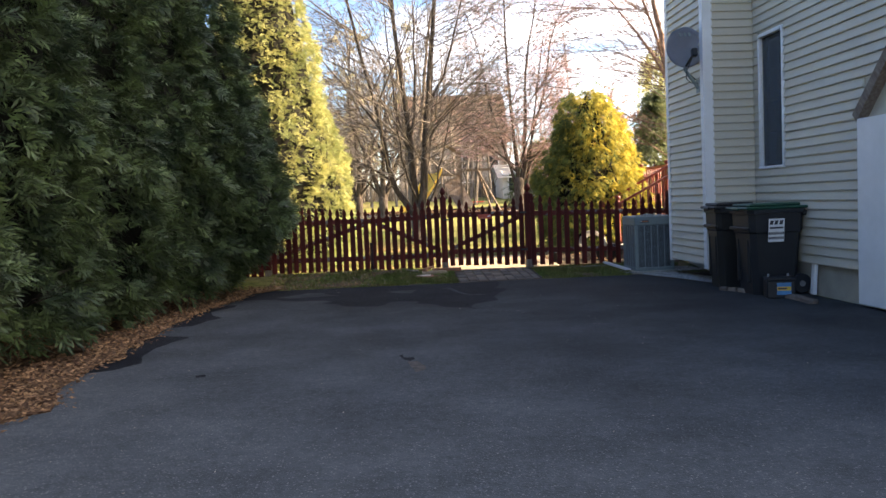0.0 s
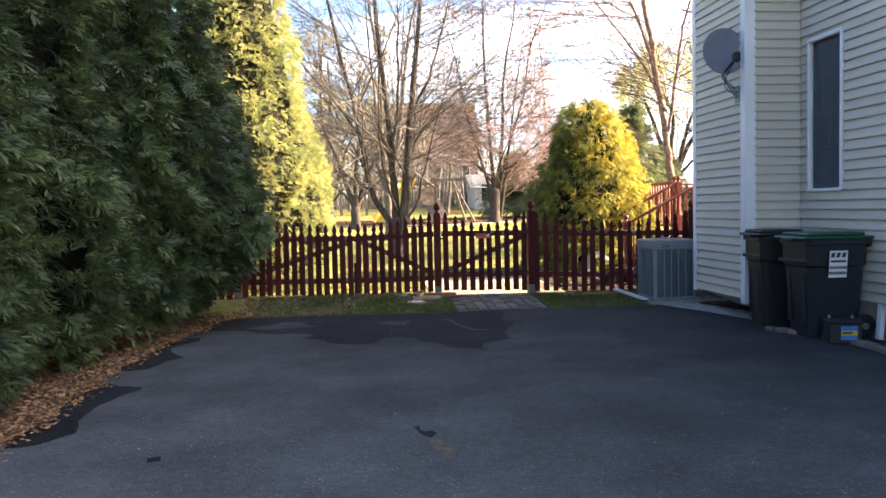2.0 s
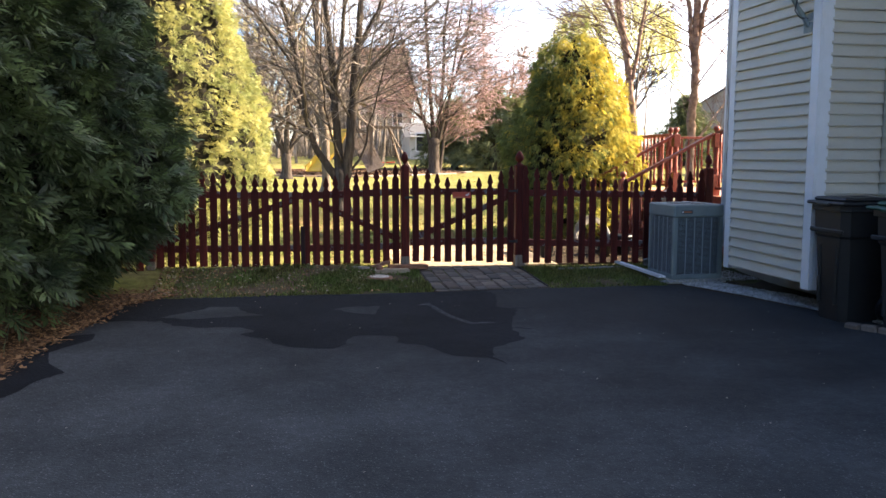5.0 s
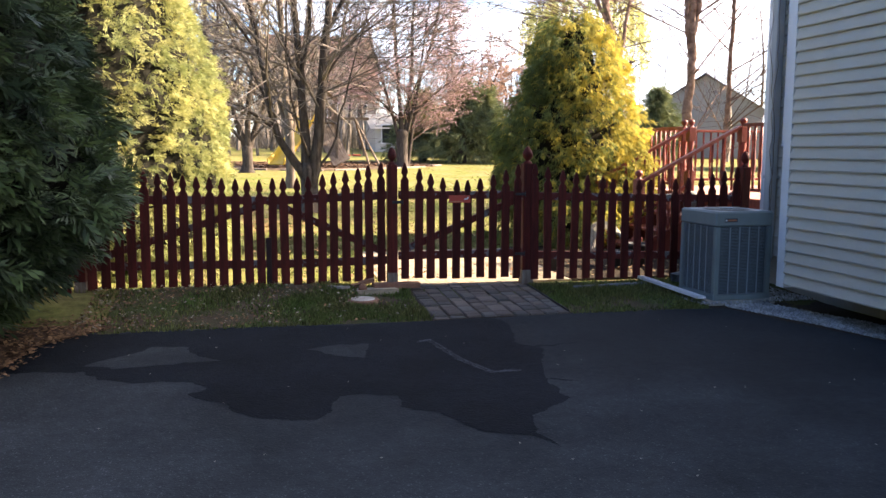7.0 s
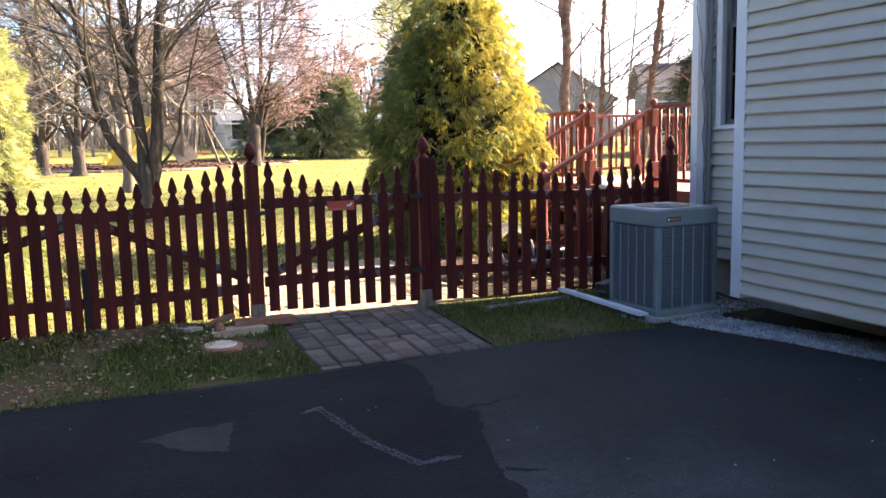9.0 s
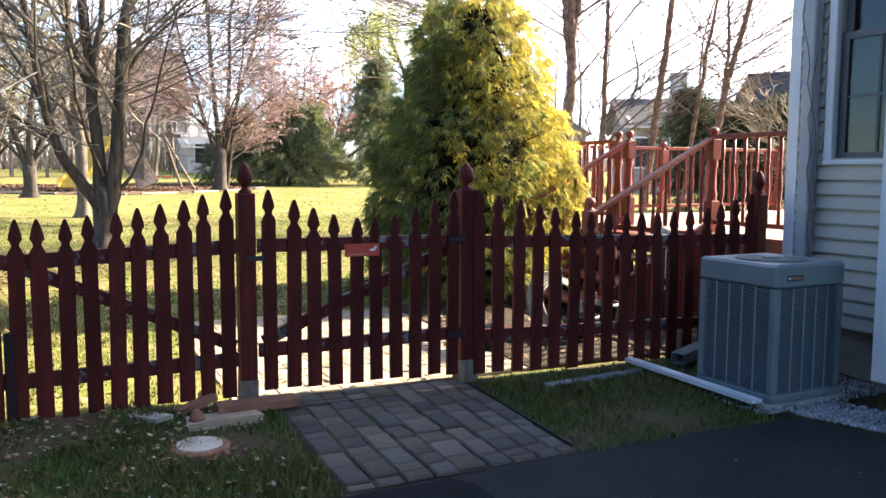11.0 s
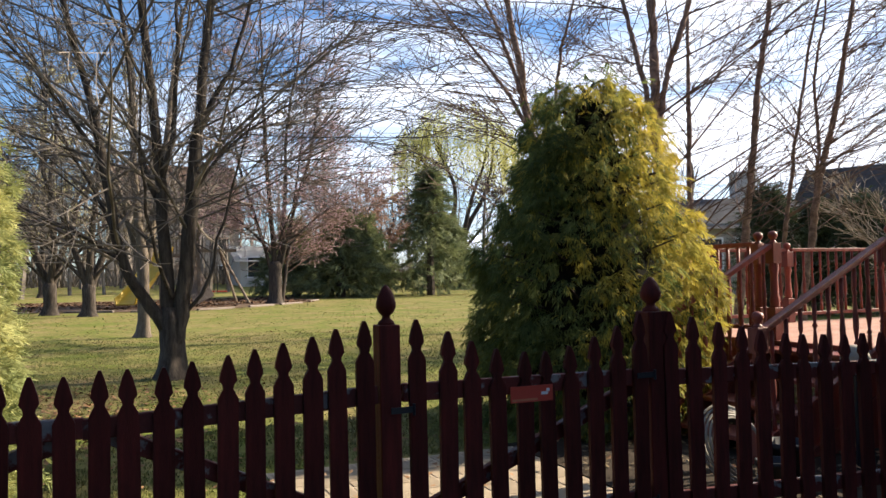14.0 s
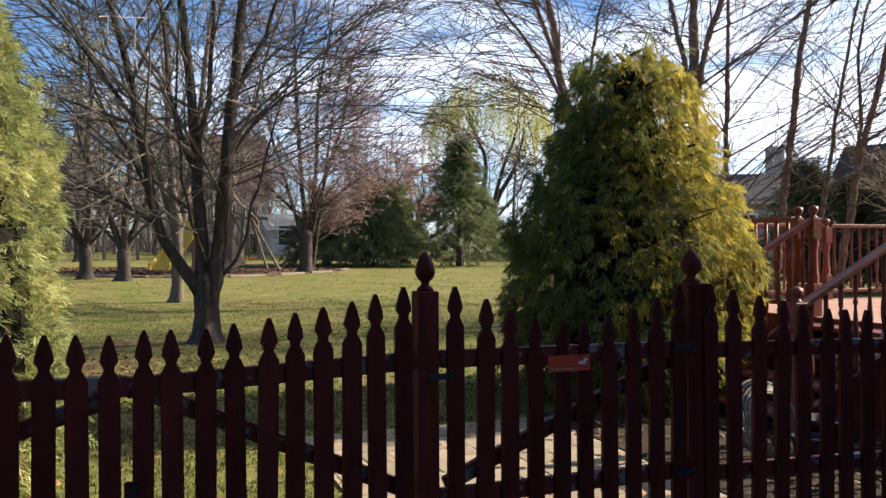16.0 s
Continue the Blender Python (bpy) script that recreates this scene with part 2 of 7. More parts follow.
M = dict(
    scuff=mat("pale_scuff", (0.10, 0.105, 0.12), 0.9, dark=(0.05, 0.052, 0.06), scale=14, fine=0.4, spec=0.2),
    lawn=mat("lawn", (0.125, 0.145, 0.028), 0.95, dark=(0.22, 0.172, 0.073), scale=0.85, detail=15, mix=(0.33, 0.63), fine=0.95, fine_scale=9, bump=1.0, bump_scale=30, spec=0.1),
    verge=mat("thin_grass_soil", (0.060, 0.070, 0.024), 0.95, dark=(0.092, 0.066, 0.042), scale=2.6, detail=8, mix=(0.40, 0.58), fine=0.7, fine_scale=45, bump=0.9, bump_scale=60, spec=0.1),
    ruststain=mat("rusty_asphalt", (0.105, 0.09, 0.075), 0.9, dark=(0.06, 0.056, 0.052), scale=18, mix=(0.4, 0.6), fine=0.5, fine_scale=60, bump=0.5, spec=0.2),
    soil=mat("soil", (0.06, 0.045, 0.032), 0.95, dark=(0.035, 0.027, 0.02), scale=5, fine=0.4, bump=0.8, bump_scale=50, spec=0.1),
    mulch=mat("leaf_mulch", (0.15, 0.085, 0.05), 0.95, dark=(0.07, 0.04, 0.025), scale=9, fine=0.4, bump=0.9, bump_scale=60, spec=0.1),
    woodchip=mat("wood_chips", (0.185, 0.128, 0.085), 0.95, dark=(0.085, 0.057, 0.04), scale=3, fine=0.6, fine_scale=25, bump=0.9, bump_scale=30, spec=0.1),
    leaf=mat("dead_leaf", (0.32, 0.185, 0.095), 0.85, dark=(0.17, 0.095, 0.05), island=0.5, spec=0.15),
    lawnblade=mat("lawn_blade", (0.125, 0.17, 0.042), 0.8, dark=(0.21, 0.185, 0.085), scale=0.8, island=0.35, spec=0.15, trans=0.35),
    paleleaf=mat("bleached_leaf", (0.38, 0.34, 0.265), 0.9, dark=(0.26, 0.22, 0.155), island=0.35, spec=0.1),
    drygrass=mat("pale_dry_leaf", (0.24, 0.19, 0.12), 0.9, dark=(0.15, 0.115, 0.07), island=0.4, spec=0.1),
    blade=mat("grass_blade", (0.115, 0.185, 0.045), 0.8, dark=(0.18, 0.175, 0.065), scale=1.6, island=0.4, spec=0.2, trans=0.35),
    siding=mat("vinyl_siding", (0.56, 0.525, 0.44), 0.55, dark=(0.485, 0.452, 0.378), scale=1.3, fine=0.06, fine_scale=30, bump=0.08, bump_scale=40, stretch=(1, 1, 3), spec=0.3, rand=0.03),
    white=mat("white_trim", (0.76, 0.77, 0.79), 0.5, dark=(0.68, 0.69, 0.70), scale=3, fine=0.05, spec=0.4),
    greytrim=mat("pale_grey_paint", (0.42, 0.44, 0.45), 0.5, dark=(0.35, 0.365, 0.375), scale=3, fine=0.08, spec=0.4),
    stain=mat("red_stained_wood", (0.105, 0.018, 0.0145), 0.6, dark=(0.047, 0.0105, 0.009), scale=3.5, stretch=(8, 8, 0.8), fine=0.35, fine_scale=60, bump=0.25, bump_scale=50, rand=0.28, spec=0.12),
    darkboard=mat("weathered_dark_board", (0.034, 0.014, 0.014), 0.7, dark=(0.018, 0.012, 0.013), scale=6, stretch=(8, 8, 0.8), fine=0.3, bump=0.3, spec=0.25),
    peeling=mat("peeling_red_stain", (0.085, 0.016, 0.0135), 0.65, dark=(0.15, 0.145, 0.15), scale=7, mix=(0.42, 0.46), fine=0.3, fine_scale=60, bump=0.3, bump_scale=40, rand=0.2, spec=0.25),
    deckred=mat("red_deck_paint", (0.235, 0.05, 0.034), 0.5, dark=(0.135, 0.031, 0.023), scale=4, stretch=(4, 4, 1), fine=0.25, bump=0.2, rand=0.15, spec=0.4),
    # deck floor, much paler than the red railing
    deckboard=mat("pale_deck_board", (0.50, 0.30, 0.23), 0.6, dark=(0.38, 0.20, 0.15), scale=5, stretch=(1, 6, 1), fine=0.2, bump=0.2, rand=0.15, spec=0.35),
    grayed=mat("weathered_wood", (0.24, 0.205, 0.17), 0.85, dark=(0.12, 0.085, 0.07), scale=7, stretch=(4, 4, 1), fine=0.3, bump=0.4),
    concrete=mat("concrete", (0.42, 0.39, 0.33), 0.9, dark=(0.30, 0.28, 0.24), scale=2, fine=0.2, bump=0.4, bump_scale=80, spec=0.2),
    # the path's paver made paler, so the patio's sunlight is in its colour
    sunpaver=mat("sunlit_paver", (0.37, 0.30, 0.21), 0.9, dark=(0.3, 0.24, 0.17), scale=5, fine=0.25, fine_scale=70, bump=0.5, bump_scale=70, rand=0.15, spec=0.2),
    bluepaver=mat("grey_paver", (0.14, 0.128, 0.115), 0.9, dark=(0.078, 0.073, 0.068), scale=5, fine=0.35, fine_scale=70, bump=0.6, bump_scale=60, rand=0.25, spec=0.15),
    paver=mat("paver", (0.18, 0.145, 0.122), 0.9, dark=(0.096, 0.08, 0.07), scale=5, fine=0.3, fine_scale=70, bump=0.5, bump_scale=70, rand=0.28, spec=0.15),
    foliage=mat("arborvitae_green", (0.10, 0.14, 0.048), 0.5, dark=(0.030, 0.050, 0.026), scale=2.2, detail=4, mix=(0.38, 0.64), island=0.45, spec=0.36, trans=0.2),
    # almost black: stands for the shade inside the evergreen crowns
    innershade=mat("inner_shade", (0.017, 0.016, 0.012), 0.95, dark=(0.009, 0.0095, 0.007), scale=14, fine=0.5, bump=1.0, bump_scale=30, spec=0.05),
    # paler, yellower copy of the hedge green, sunlight included in the colour
    sunfoliage=mat("arborvitae_sunlit_green", (0.45, 0.44, 0.175), 0.7, dark=(0.225, 0.26, 0.10), scale=3.0, detail=3, mix=(0.40, 0.63), island=0.25, spec=0.2, trans=0.35),
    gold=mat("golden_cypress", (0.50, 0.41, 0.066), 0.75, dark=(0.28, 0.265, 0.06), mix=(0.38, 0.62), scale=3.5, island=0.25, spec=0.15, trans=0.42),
    # darker copy of the gold, with the shade of the far side in it
    cypressshade=mat("cypress_shaded_green", (0.20, 0.225, 0.065), 0.75, dark=(0.085, 0.115, 0.04), scale=4, detail=3, island=0.3, spec=0.12, trans=0.42),
    darkpine=mat("dark_pine_green", (0.085, 0.105, 0.055), 0.75, dark=(0.03, 0.045, 0.028), scale=1.2, island=0.35, spec=0.15, trans=0.2),
    pine=mat("pine_green", (0.20, 0.215, 0.095), 0.75, dark=(0.075, 0.10, 0.05), scale=1.2, island=0.35, spec=0.2, trans=0.3),
    bark=mat("grey_bark", (0.10, 0.082, 0.068), 0.9, dark=(0.034, 0.028, 0.024), scale=6, stretch=(3, 3, 0.6), fine=0.5, fine_scale=30, bump=1.0, bump_scale=20, spec=0.1),
    palebark=mat("pale_bark", (0.18, 0.145, 0.112), 0.9, dark=(0.085, 0.068, 0.055), scale=4, stretch=(3, 3, 0.7), fine=0.4, fine_scale=30, bump=0.9, bump_scale=26, spec=0.15),
    birch=mat("river_birch_bark", (0.31, 0.215, 0.175), 0.9, dark=(0.12, 0.078, 0.062), scale=9, fine=0.4, bump=1.0, bump_scale=30, spec=0.15),
    birchtwig=mat("birch_twigs", (0.19, 0.13, 0.105), 0.9, dark=(0.10, 0.07, 0.057), scale=2, island=0.3, spec=0.15),
    shrubtwig=mat("shrub_twigs", (0.42, 0.355, 0.29), 0.9, dark=(0.24, 0.195, 0.155), scale=2, island=0.3, spec=0.15),
    bud=mat("red_buds", (0.47, 0.32, 0.345), 0.9, dark=(0.31, 0.205, 0.22), scale=2, island=0.3, spec=0.1, trans=0.3),
    olivebud=mat("olive_buds", (0.33, 0.31, 0.17), 0.9, dark=(0.22, 0.20, 0.11), scale=2, island=0.3, spec=0.1, trans=0.3),
    rust=mat("rusty_buds", (0.33, 0.20, 0.13), 0.9, dark=(0.20, 0.12, 0.08), scale=2, island=0.3, spec=0.1, trans=0.3),
    twig=mat("twigs", (0.25, 0.215, 0.185), 0.9, dark=(0.085, 0.072, 0.062), scale=2, island=0.4, spec=0.15),
    redtwig=mat("budding_twigs", (0.35, 0.25, 0.21), 0.9, dark=(0.19, 0.13, 0.11), scale=2, island=0.35, spec=0.15),
    willowleaf=mat("young_willow_leaf", (0.50, 0.48, 0.16), 0.8, dark=(0.40, 0.40, 0.13), scale=0.6, island=0.3, spec=0.2, trans=0.45),
    acgray=mat("grey_green_metal", (0.18, 0.23, 0.237), 0.5, 0.0, dark=(0.145, 0.188, 0.198), scale=3, fine=0.1, spec=0.5),
    acrib=mat("rib_metal", (0.27, 0.33, 0.355), 0.5, 0.0, dark=(0.22, 0.27, 0.295), scale=3, fine=0.1, spec=0.5),
    acfin=mat("louvre_metal", (0.165, 0.21, 0.24), 0.5, 0.0, dark=(0.135, 0.175, 0.20), scale=3, fine=0.1, spec=0.4),
    acdark=mat("dark_cavity", (0.02, 0.022, 0.024), 0.7, dark=(0.012, 0.013, 0.014), fine=0.2),
    black=mat("black_plastic", (0.014, 0.017, 0.023), 0.5, dark=(0.010, 0.012, 0.017), scale=4, fine=0.15, bump=0.1, spec=0.4),
    brown=mat("dark_brown_plastic", (0.021, 0.0205, 0.021), 0.5, dark=(0.015, 0.0148, 0.0155), scale=4, fine=0.15, bump=0.1, spec=0.4),
    green=mat("green_plastic", (0.012, 0.075, 0.045), 0.45, dark=(0.009, 0.055, 0.035), scale=4, fine=0.1, spec=0.45),
    dish=mat("grey_dish", (0.27, 0.295, 0.36), 0.5, dark=(0.23, 0.25, 0.305), scale=5, fine=0.1),
    metal=mat("galvanised_metal", (0.35, 0.36, 0.37), 0.4, 0.8, dark=(0.25, 0.26, 0.27), scale=8, fine=0.15),
    label=mat("white_label", (0.72, 0.73, 0.74), 0.5, dark=(0.66, 0.67, 0.68), scale=8, fine=0.05),
    ink=mat("dark_ink", (0.03, 0.03, 0.045), 0.5, dark=(0.025, 0.025, 0.035)),
    red=mat("red_sign", (0.50, 0.055, 0.03), 0.45, dark=(0.42, 0.045, 0.025), scale=6, fine=0.1),
    orange=mat("orange_ink", (0.55, 0.20, 0.10), 0.5),
    blue=mat("blue_print", (0.03, 0.22, 0.50), 0.4),
    yellow=mat("yellow_plastic", (0.62, 0.40, 0.03), 0.4, dark=(0.52, 0.33, 0.03), scale=3, fine=0.1),
    terracotta=mat("orange_stone", (0.32, 0.16, 0.10), 0.9, dark=(0.22, 0.11, 0.075), scale=9, fine=0.3, bump=0.7, bump_scale=50, spec=0.2),
    sandstone=mat("beige_stone", (0.46, 0.37, 0.26), 0.9, dark=(0.36, 0.29, 0.21), scale=9, fine=0.25, bump=0.6, bump_scale=60, spec=0.2),
    slate=mat("grey_stone", (0.22, 0.23, 0.23), 0.9, dark=(0.15, 0.155, 0.16), scale=9, fine=0.25, bump=0.6, spec=0.2),
    cutwood=mat("pale_cut_wood", (0.66, 0.60, 0.52), 0.85, dark=(0.5, 0.42, 0.34), scale=7, fine=0.15, bump=0.3, spec=0.2),
    gravel=mat("stone_chips", (0.40, 0.405, 0.41), 0.9, dark=(0.22, 0.225, 0.23), island=0.4, fine=0.2, spec=0.2),
    pvc=mat("white_pvc", (0.82, 0.83, 0.85), 0.4, dark=(0.66, 0.67, 0.69), scale=4, fine=0.05),
    timber=mat("play_timber", (0.22, 0.175, 0.13), 0.85, dark=(0.13, 0.1, 0.075), scale=4, fine=0.3, bump=0.4, rand=0.2),
    roofing=mat("brown_shingle", (0.24, 0.16, 0.125), 0.9, dark=(0.17, 0.115, 0.09), scale=2, fine=0.3, fine_scale=30, bump=0.5, spec=0.15),
    grayroof=mat("grey_shingle", (0.12, 0.115, 0.115), 0.9, dark=(0.085, 0.08, 0.08), scale=2, fine=0.3, fine_scale=30, bump=0.5, spec=0.15),
    # roof grey with the haze of the distance put into its colour
    hazyroof=mat("hazy_grey_shingle", (0.20, 0.195, 0.20), 0.9, dark=(0.15, 0.145, 0.15), scale=2, fine=0.3, fine_scale=30, bump=0.5, spec=0.15),
    fartaupe=mat("far_taupe_siding", (0.30, 0.28, 0.262), 0.85, dark=(0.24, 0.222, 0.208), scale=1, fine=0.15),
    farbrown=mat("far_brown_siding", (0.26, 0.16, 0.11), 0.85, dark=(0.2, 0.12, 0.085), scale=1, fine=0.15),
    farbeige=mat("far_beige_siding", (0.34, 0.30, 0.26), 0.85, dark=(0.27, 0.235, 0.2), scale=1, fine=0.15),
    farwall=mat("far_siding", (0.55, 0.53, 0.49), 0.8, dark=(0.46, 0.44, 0.41), scale=1, fine=0.1),
    brick=mat("chimney_brick", (0.46, 0.45, 0.44), 0.9, dark=(0.36, 0.35, 0.34), scale=8, fine=0.3, bump=0.4),
    interior=mat("interior_paint", (0.22, 0.20, 0.17), 0.8, dark=(0.18, 0.165, 0.14), scale=1, fine=0.05),
    hose=mat("tan_hose", (0.30, 0.27, 0.215), 0.5, dark=(0.2, 0.175, 0.14), scale=9),
    grille=mat("window_grille", (0.11, 0.12, 0.13), 0.5, dark=(0.09, 0.1, 0.11)),
)


def asphalt(name, base, dark, stone, share, worn=None, sheen=0.18):
    """Asphalt: mottled binder with pale stone grains of about a centimetre and fine pits, paler towards the street,
    darker by the house and the fence.
    """
    m = mat(name, base, 0.9, dark=dark, scale=1.1, detail=12, mix=(0.36, 0.66), fine=0.5, fine_scale=16, spec=sheen)
    t = m.node_tree
    p = t.nodes["Principled BSDF"]
    col = p.inputs["Base Color"].links[0].from_socket
    co = t.nodes.new("ShaderNodeTexCoord")
    # worn: how strongly the tone runs from pale at the street to dark
    if worn:
        n0 = nd(t, "ShaderNodeTexNoise", Scale=0.55, Detail=5.0, Roughness=0.6)
        ln(t, co.outputs["Object"], n0.inputs["Vector"])
        r0 = t.nodes.new("ShaderNodeMapRange")
        r0.inputs["From Min"].default_value, r0.inputs["From Max"].default_value = -0.33, 0.17
        slope = t.nodes.new("ShaderNodeVectorMath")
        slope.operation = "DOT_PRODUCT"
        slope.inputs[1].default_value = (-0.03, -0.045, 0.0)
        ln(t, co.outputs["Object"], slope.inputs[0])
        g = t.nodes.new("ShaderNodeMath")
        g.operation = "MULTIPLY_ADD"
        g.inputs[1].default_value = 0.45
        ln(t, n0.outputs["Fac"], g.inputs[0])
        ln(t, slope.outputs["Value"], g.inputs[2])
        ln(t, g.outputs["Value"], r0.inputs["Value"])
        col = vary(t, col, r0.outputs["Result"], worn)
    bare, bumps = None, None
    if worn:
        bare = r0.outputs["Result"]
    for scale, cut, weight in ((75.0, 1 - share, 1.0), (170.0, 1 - share * 1.4, 0.8)):
        v = nd(t, "ShaderNodeTexVoronoi", Scale=scale)
        ln(t, co.outputs["Object"], v.inputs["Vector"])
        s = t.nodes.new("ShaderNodeSeparateColor")
        ln(t, v.outputs["Color"], s.inputs["Color"])
        a = t.nodes.new("ShaderNodeMapRange")
        a.inputs["From Min"].default_value, a.inputs["From Max"].default_value = cut, min(cut + 0.1, 1.0)
        ln(t, s.outputs["Red"], a.inputs["Value"])
        d = t.nodes.new("ShaderNodeMapRange")
        d.inputs["From Min"].default_value, d.inputs["From Max"].default_value = 0.5, 0.3
        ln(t, v.outputs["Distance"], d.inputs["Value"])
        f = t.nodes.new("ShaderNodeMath")
        f.operation = "MULTIPLY"
        ln(t, a.outputs["Result"], f.inputs[0])
        ln(t, d.outputs["Result"], f.inputs[1])
        f2 = t.nodes.new("ShaderNodeMath")
        f2.operation = "MULTIPLY"
        f2.inputs[1].default_value = weight
        ln(t, f.outputs["Value"], f2.inputs[0])
        if bare:
            f3 = t.nodes.new("ShaderNodeMath")
            f3.operation = "MULTIPLY"
            ln(t, f2.outputs["Value"], f3.inputs[0])
            ln(t, bare, f3.inputs[1])
            f2 = f3
        mu = t.nodes.new("ShaderNodeMix")
        mu.data_type = "RGBA"
        mu.inputs["B"].default_value = (*stone, 1)
        ln(t, f2.outputs["Value"], mu.inputs["Factor"])
        ln(t, col, mu.inputs["A"])
        col = mu.outputs["Result"]
        bumps = bumps or v.outputs["Distance"]
    ln(t, col, p.inputs["Base Color"])
    b = nd(t, "ShaderNodeBump", Strength=0.45, Distance=0.006)
    ln(t, bumps, b.inputs["Height"])
    ln(t, b.outputs["Normal"], p.inputs["Normal"])
    return m


M["asphalt"] = asphalt("asphalt", (0.060, 0.068, 0.0745), (0.041, 0.047, 0.052), (0.21, 0.215, 0.22), 0.14, 0.58)
M["tar"] = asphalt("sealed_asphalt", (0.0135, 0.016, 0.0207), (0.0066, 0.008, 0.011), (0.03, 0.032, 0.036), 0.05, sheen=0.13)
glass = bpy.data.materials.new("window_glass")
glass.use_nodes = True
gt = glass.node_tree
gt.nodes.remove(gt.nodes["Principled BSDF"])
ga, gb = nd(gt, "ShaderNodeBsdfTransparent", Color=(0.75, 0.8, 0.8, 1)), nd(gt, "ShaderNodeBsdfGlossy", Roughness=0.03, Color=(0.26, 0.285, 0.29, 1))
gm, gf = gt.nodes.new("ShaderNodeMixShader"), nd(gt, "ShaderNodeFresnel", IOR=1.5)
ln(gt, gf.outputs["Fac"], gm.inputs["Fac"])
ln(gt, ga.outputs["BSDF"], gm.inputs[1])
ln(gt, gb.outputs["BSDF"], gm.inputs[2])
ln(gt, gm.outputs["Shader"], gt.nodes["Material Output"].inputs["Surface"])
M["glass"] = glass
mesh_cloth = mat("insect_screen", (0.10, 0.115, 0.13), 0.8, dark=(0.085, 0.098, 0.11), scale=5, fine=0.1, spec=0.2)
mt = mesh_cloth.node_tree
see = nd(mt, "ShaderNodeBsdfTransparent")
mesh_mix = nd(mt, "ShaderNodeMixShader", Fac=0.62)
ln(mt, see.outputs["BSDF"], mesh_mix.inputs[1])
ln(mt, mt.nodes["Principled BSDF"].outputs["BSDF"], mesh_mix.inputs[2])
ln(mt, mesh_mix.outputs["Shader"], mt.nodes["Material Output"].inputs["Surface"])
M["screen"] = mesh_cloth


# ---- mesh helpers ----
def part(name, bm, material, parent=None, label="", smooth=False):
    me = bpy.data.meshes.new(name)
    bm.to_mesh(me)
    bm.free()
    me.materials.append(M[material])
    if smooth:
        me.polygons.foreach_set("use_smooth", [True] * len(me.polygons))
    ob = new(name, me)
    ob.parent = parent
    if label:
        ob["label"] = label
    return ob


def raw(name, verts, faces, material, parent=None, label="", smooth=False):
    me = bpy.data.meshes.new(name)
    me.from_pydata(verts, [], faces)
    me.materials.append(M[material])
    if smooth:
        me.polygons.foreach_set("use_smooth", [True] * len(me.polygons))
    ob = new(name, me)
    ob.parent = parent
    if label:
        ob["label"] = label
    return ob


def thing(name, at=(0, 0, 0), turn=0.0, label="", category="", group="", kind=""):
    ob = new(name)
    ob.matrix_basis = pose(*at, 0, 0, turn)
    return tagged(ob, label, category, group, kind)


def box(bm, x0, x1, y0, y1, z0, z1, bevel=0.0, m=None):
    r = bmesh.ops.create_cube(bm, size=1.0)["verts"]
    bmesh.ops.scale(bm, vec=(x1 - x0, y1 - y0, z1 - z0), verts=r)
    bmesh.ops.translate(bm, vec=((x0 + x1) / 2, (y0 + y1) / 2, (z0 + z1) / 2), verts=r)
    if bevel:
        es = list({e for v in r for e in v.link_edges})
        made = bmesh.ops.bevel(bm, geom=es, offset=bevel, segments=1, affect="EDGES")
        r = list({v for f in made["faces"] for v in f.verts} | {v for v in r if v.is_valid})
    if m is not None:
        bmesh.ops.transform(bm, matrix=m, verts=r)
    return r


def boxes(*args):
    bm = bmesh.new()
    for b in args:
        box(bm, *b)
    return bm


def prism(outline, y0, y1):
    """A solid from an outline in x and z, from y0 to y1."""
    bm = bmesh.new()
    lo = [bm.verts.new((x, y0, z)) for x, z in outline]
    hi = [bm.verts.new((x, y1, z)) for x, z in outline]
    n = len(outline)
    bm.faces.new(lo)
    bm.faces.new(hi[::-1])
    for i in range(n):
        bm.faces.new((lo[i], hi[i], hi[(i + 1) % n], lo[(i + 1) % n]))
    bmesh.ops.recalc_face_normals(bm, faces=bm.faces)
    return bm


def lathe(profile, n=12, bm=None, m=None):
    """A turned solid from (radius, height) pairs."""
    bm = bm or bmesh.new()
    rings = []
    for r, z in profile:
        rings.append([bm.verts.new((r * math.cos(2 * math.pi * k / n), r * math.sin(2 * math.pi * k / n), z)) for k in range(n)])
    made = []
    for a, b in zip(rings, rings[1:]):
        made += [bm.faces.new((a[k], a[(k + 1) % n], b[(k + 1) % n], b[k])) for k in range(n)]
    made += [bm.faces.new(rings[0][::-1]), bm.faces.new(rings[-1])]
    if m is not None:
        bmesh.ops.transform(bm, matrix=m, verts=[v for r in rings for v in r])
    return bm


def tube(points, radii, n, verts, faces):
    """Appends a tapered tube along points to the lists."""
    pts = [Vector(p) for p in points]
    base = len(verts)
    side = None
    for i, p in enumerate(pts):
        d = (pts[min(i + 1, len(pts) - 1)] - pts[max(i - 1, 0)]).normalized()
        if side is None:
            side = d.orthogonal().normalized()
        side = (side - d * side.dot(d)).normalized()
        up = d.cross(side)
        for k in range(n):
            q = 2 * math.pi * k / n
            verts.append(p + radii[i] * (math.cos(q) * side + math.sin(q) * up))
    for i in range(len(pts) - 1):
        for k in range(n):
            a, b = base + i * n + k, base + i * n + (k + 1) % n
            faces.append((a, b, b + n, a + n))
    faces.append(tuple(base + (len(pts) - 1) * n + k for k in range(n)))


def bar(name, p, q, r, material, parent=None, n=8, label=""):
    v, f = [], []
    tube([p, q], [r, r], n, v, f)
    f.append(tuple(range(n))[::-1])
    return raw(name, v, f, material, parent, label)


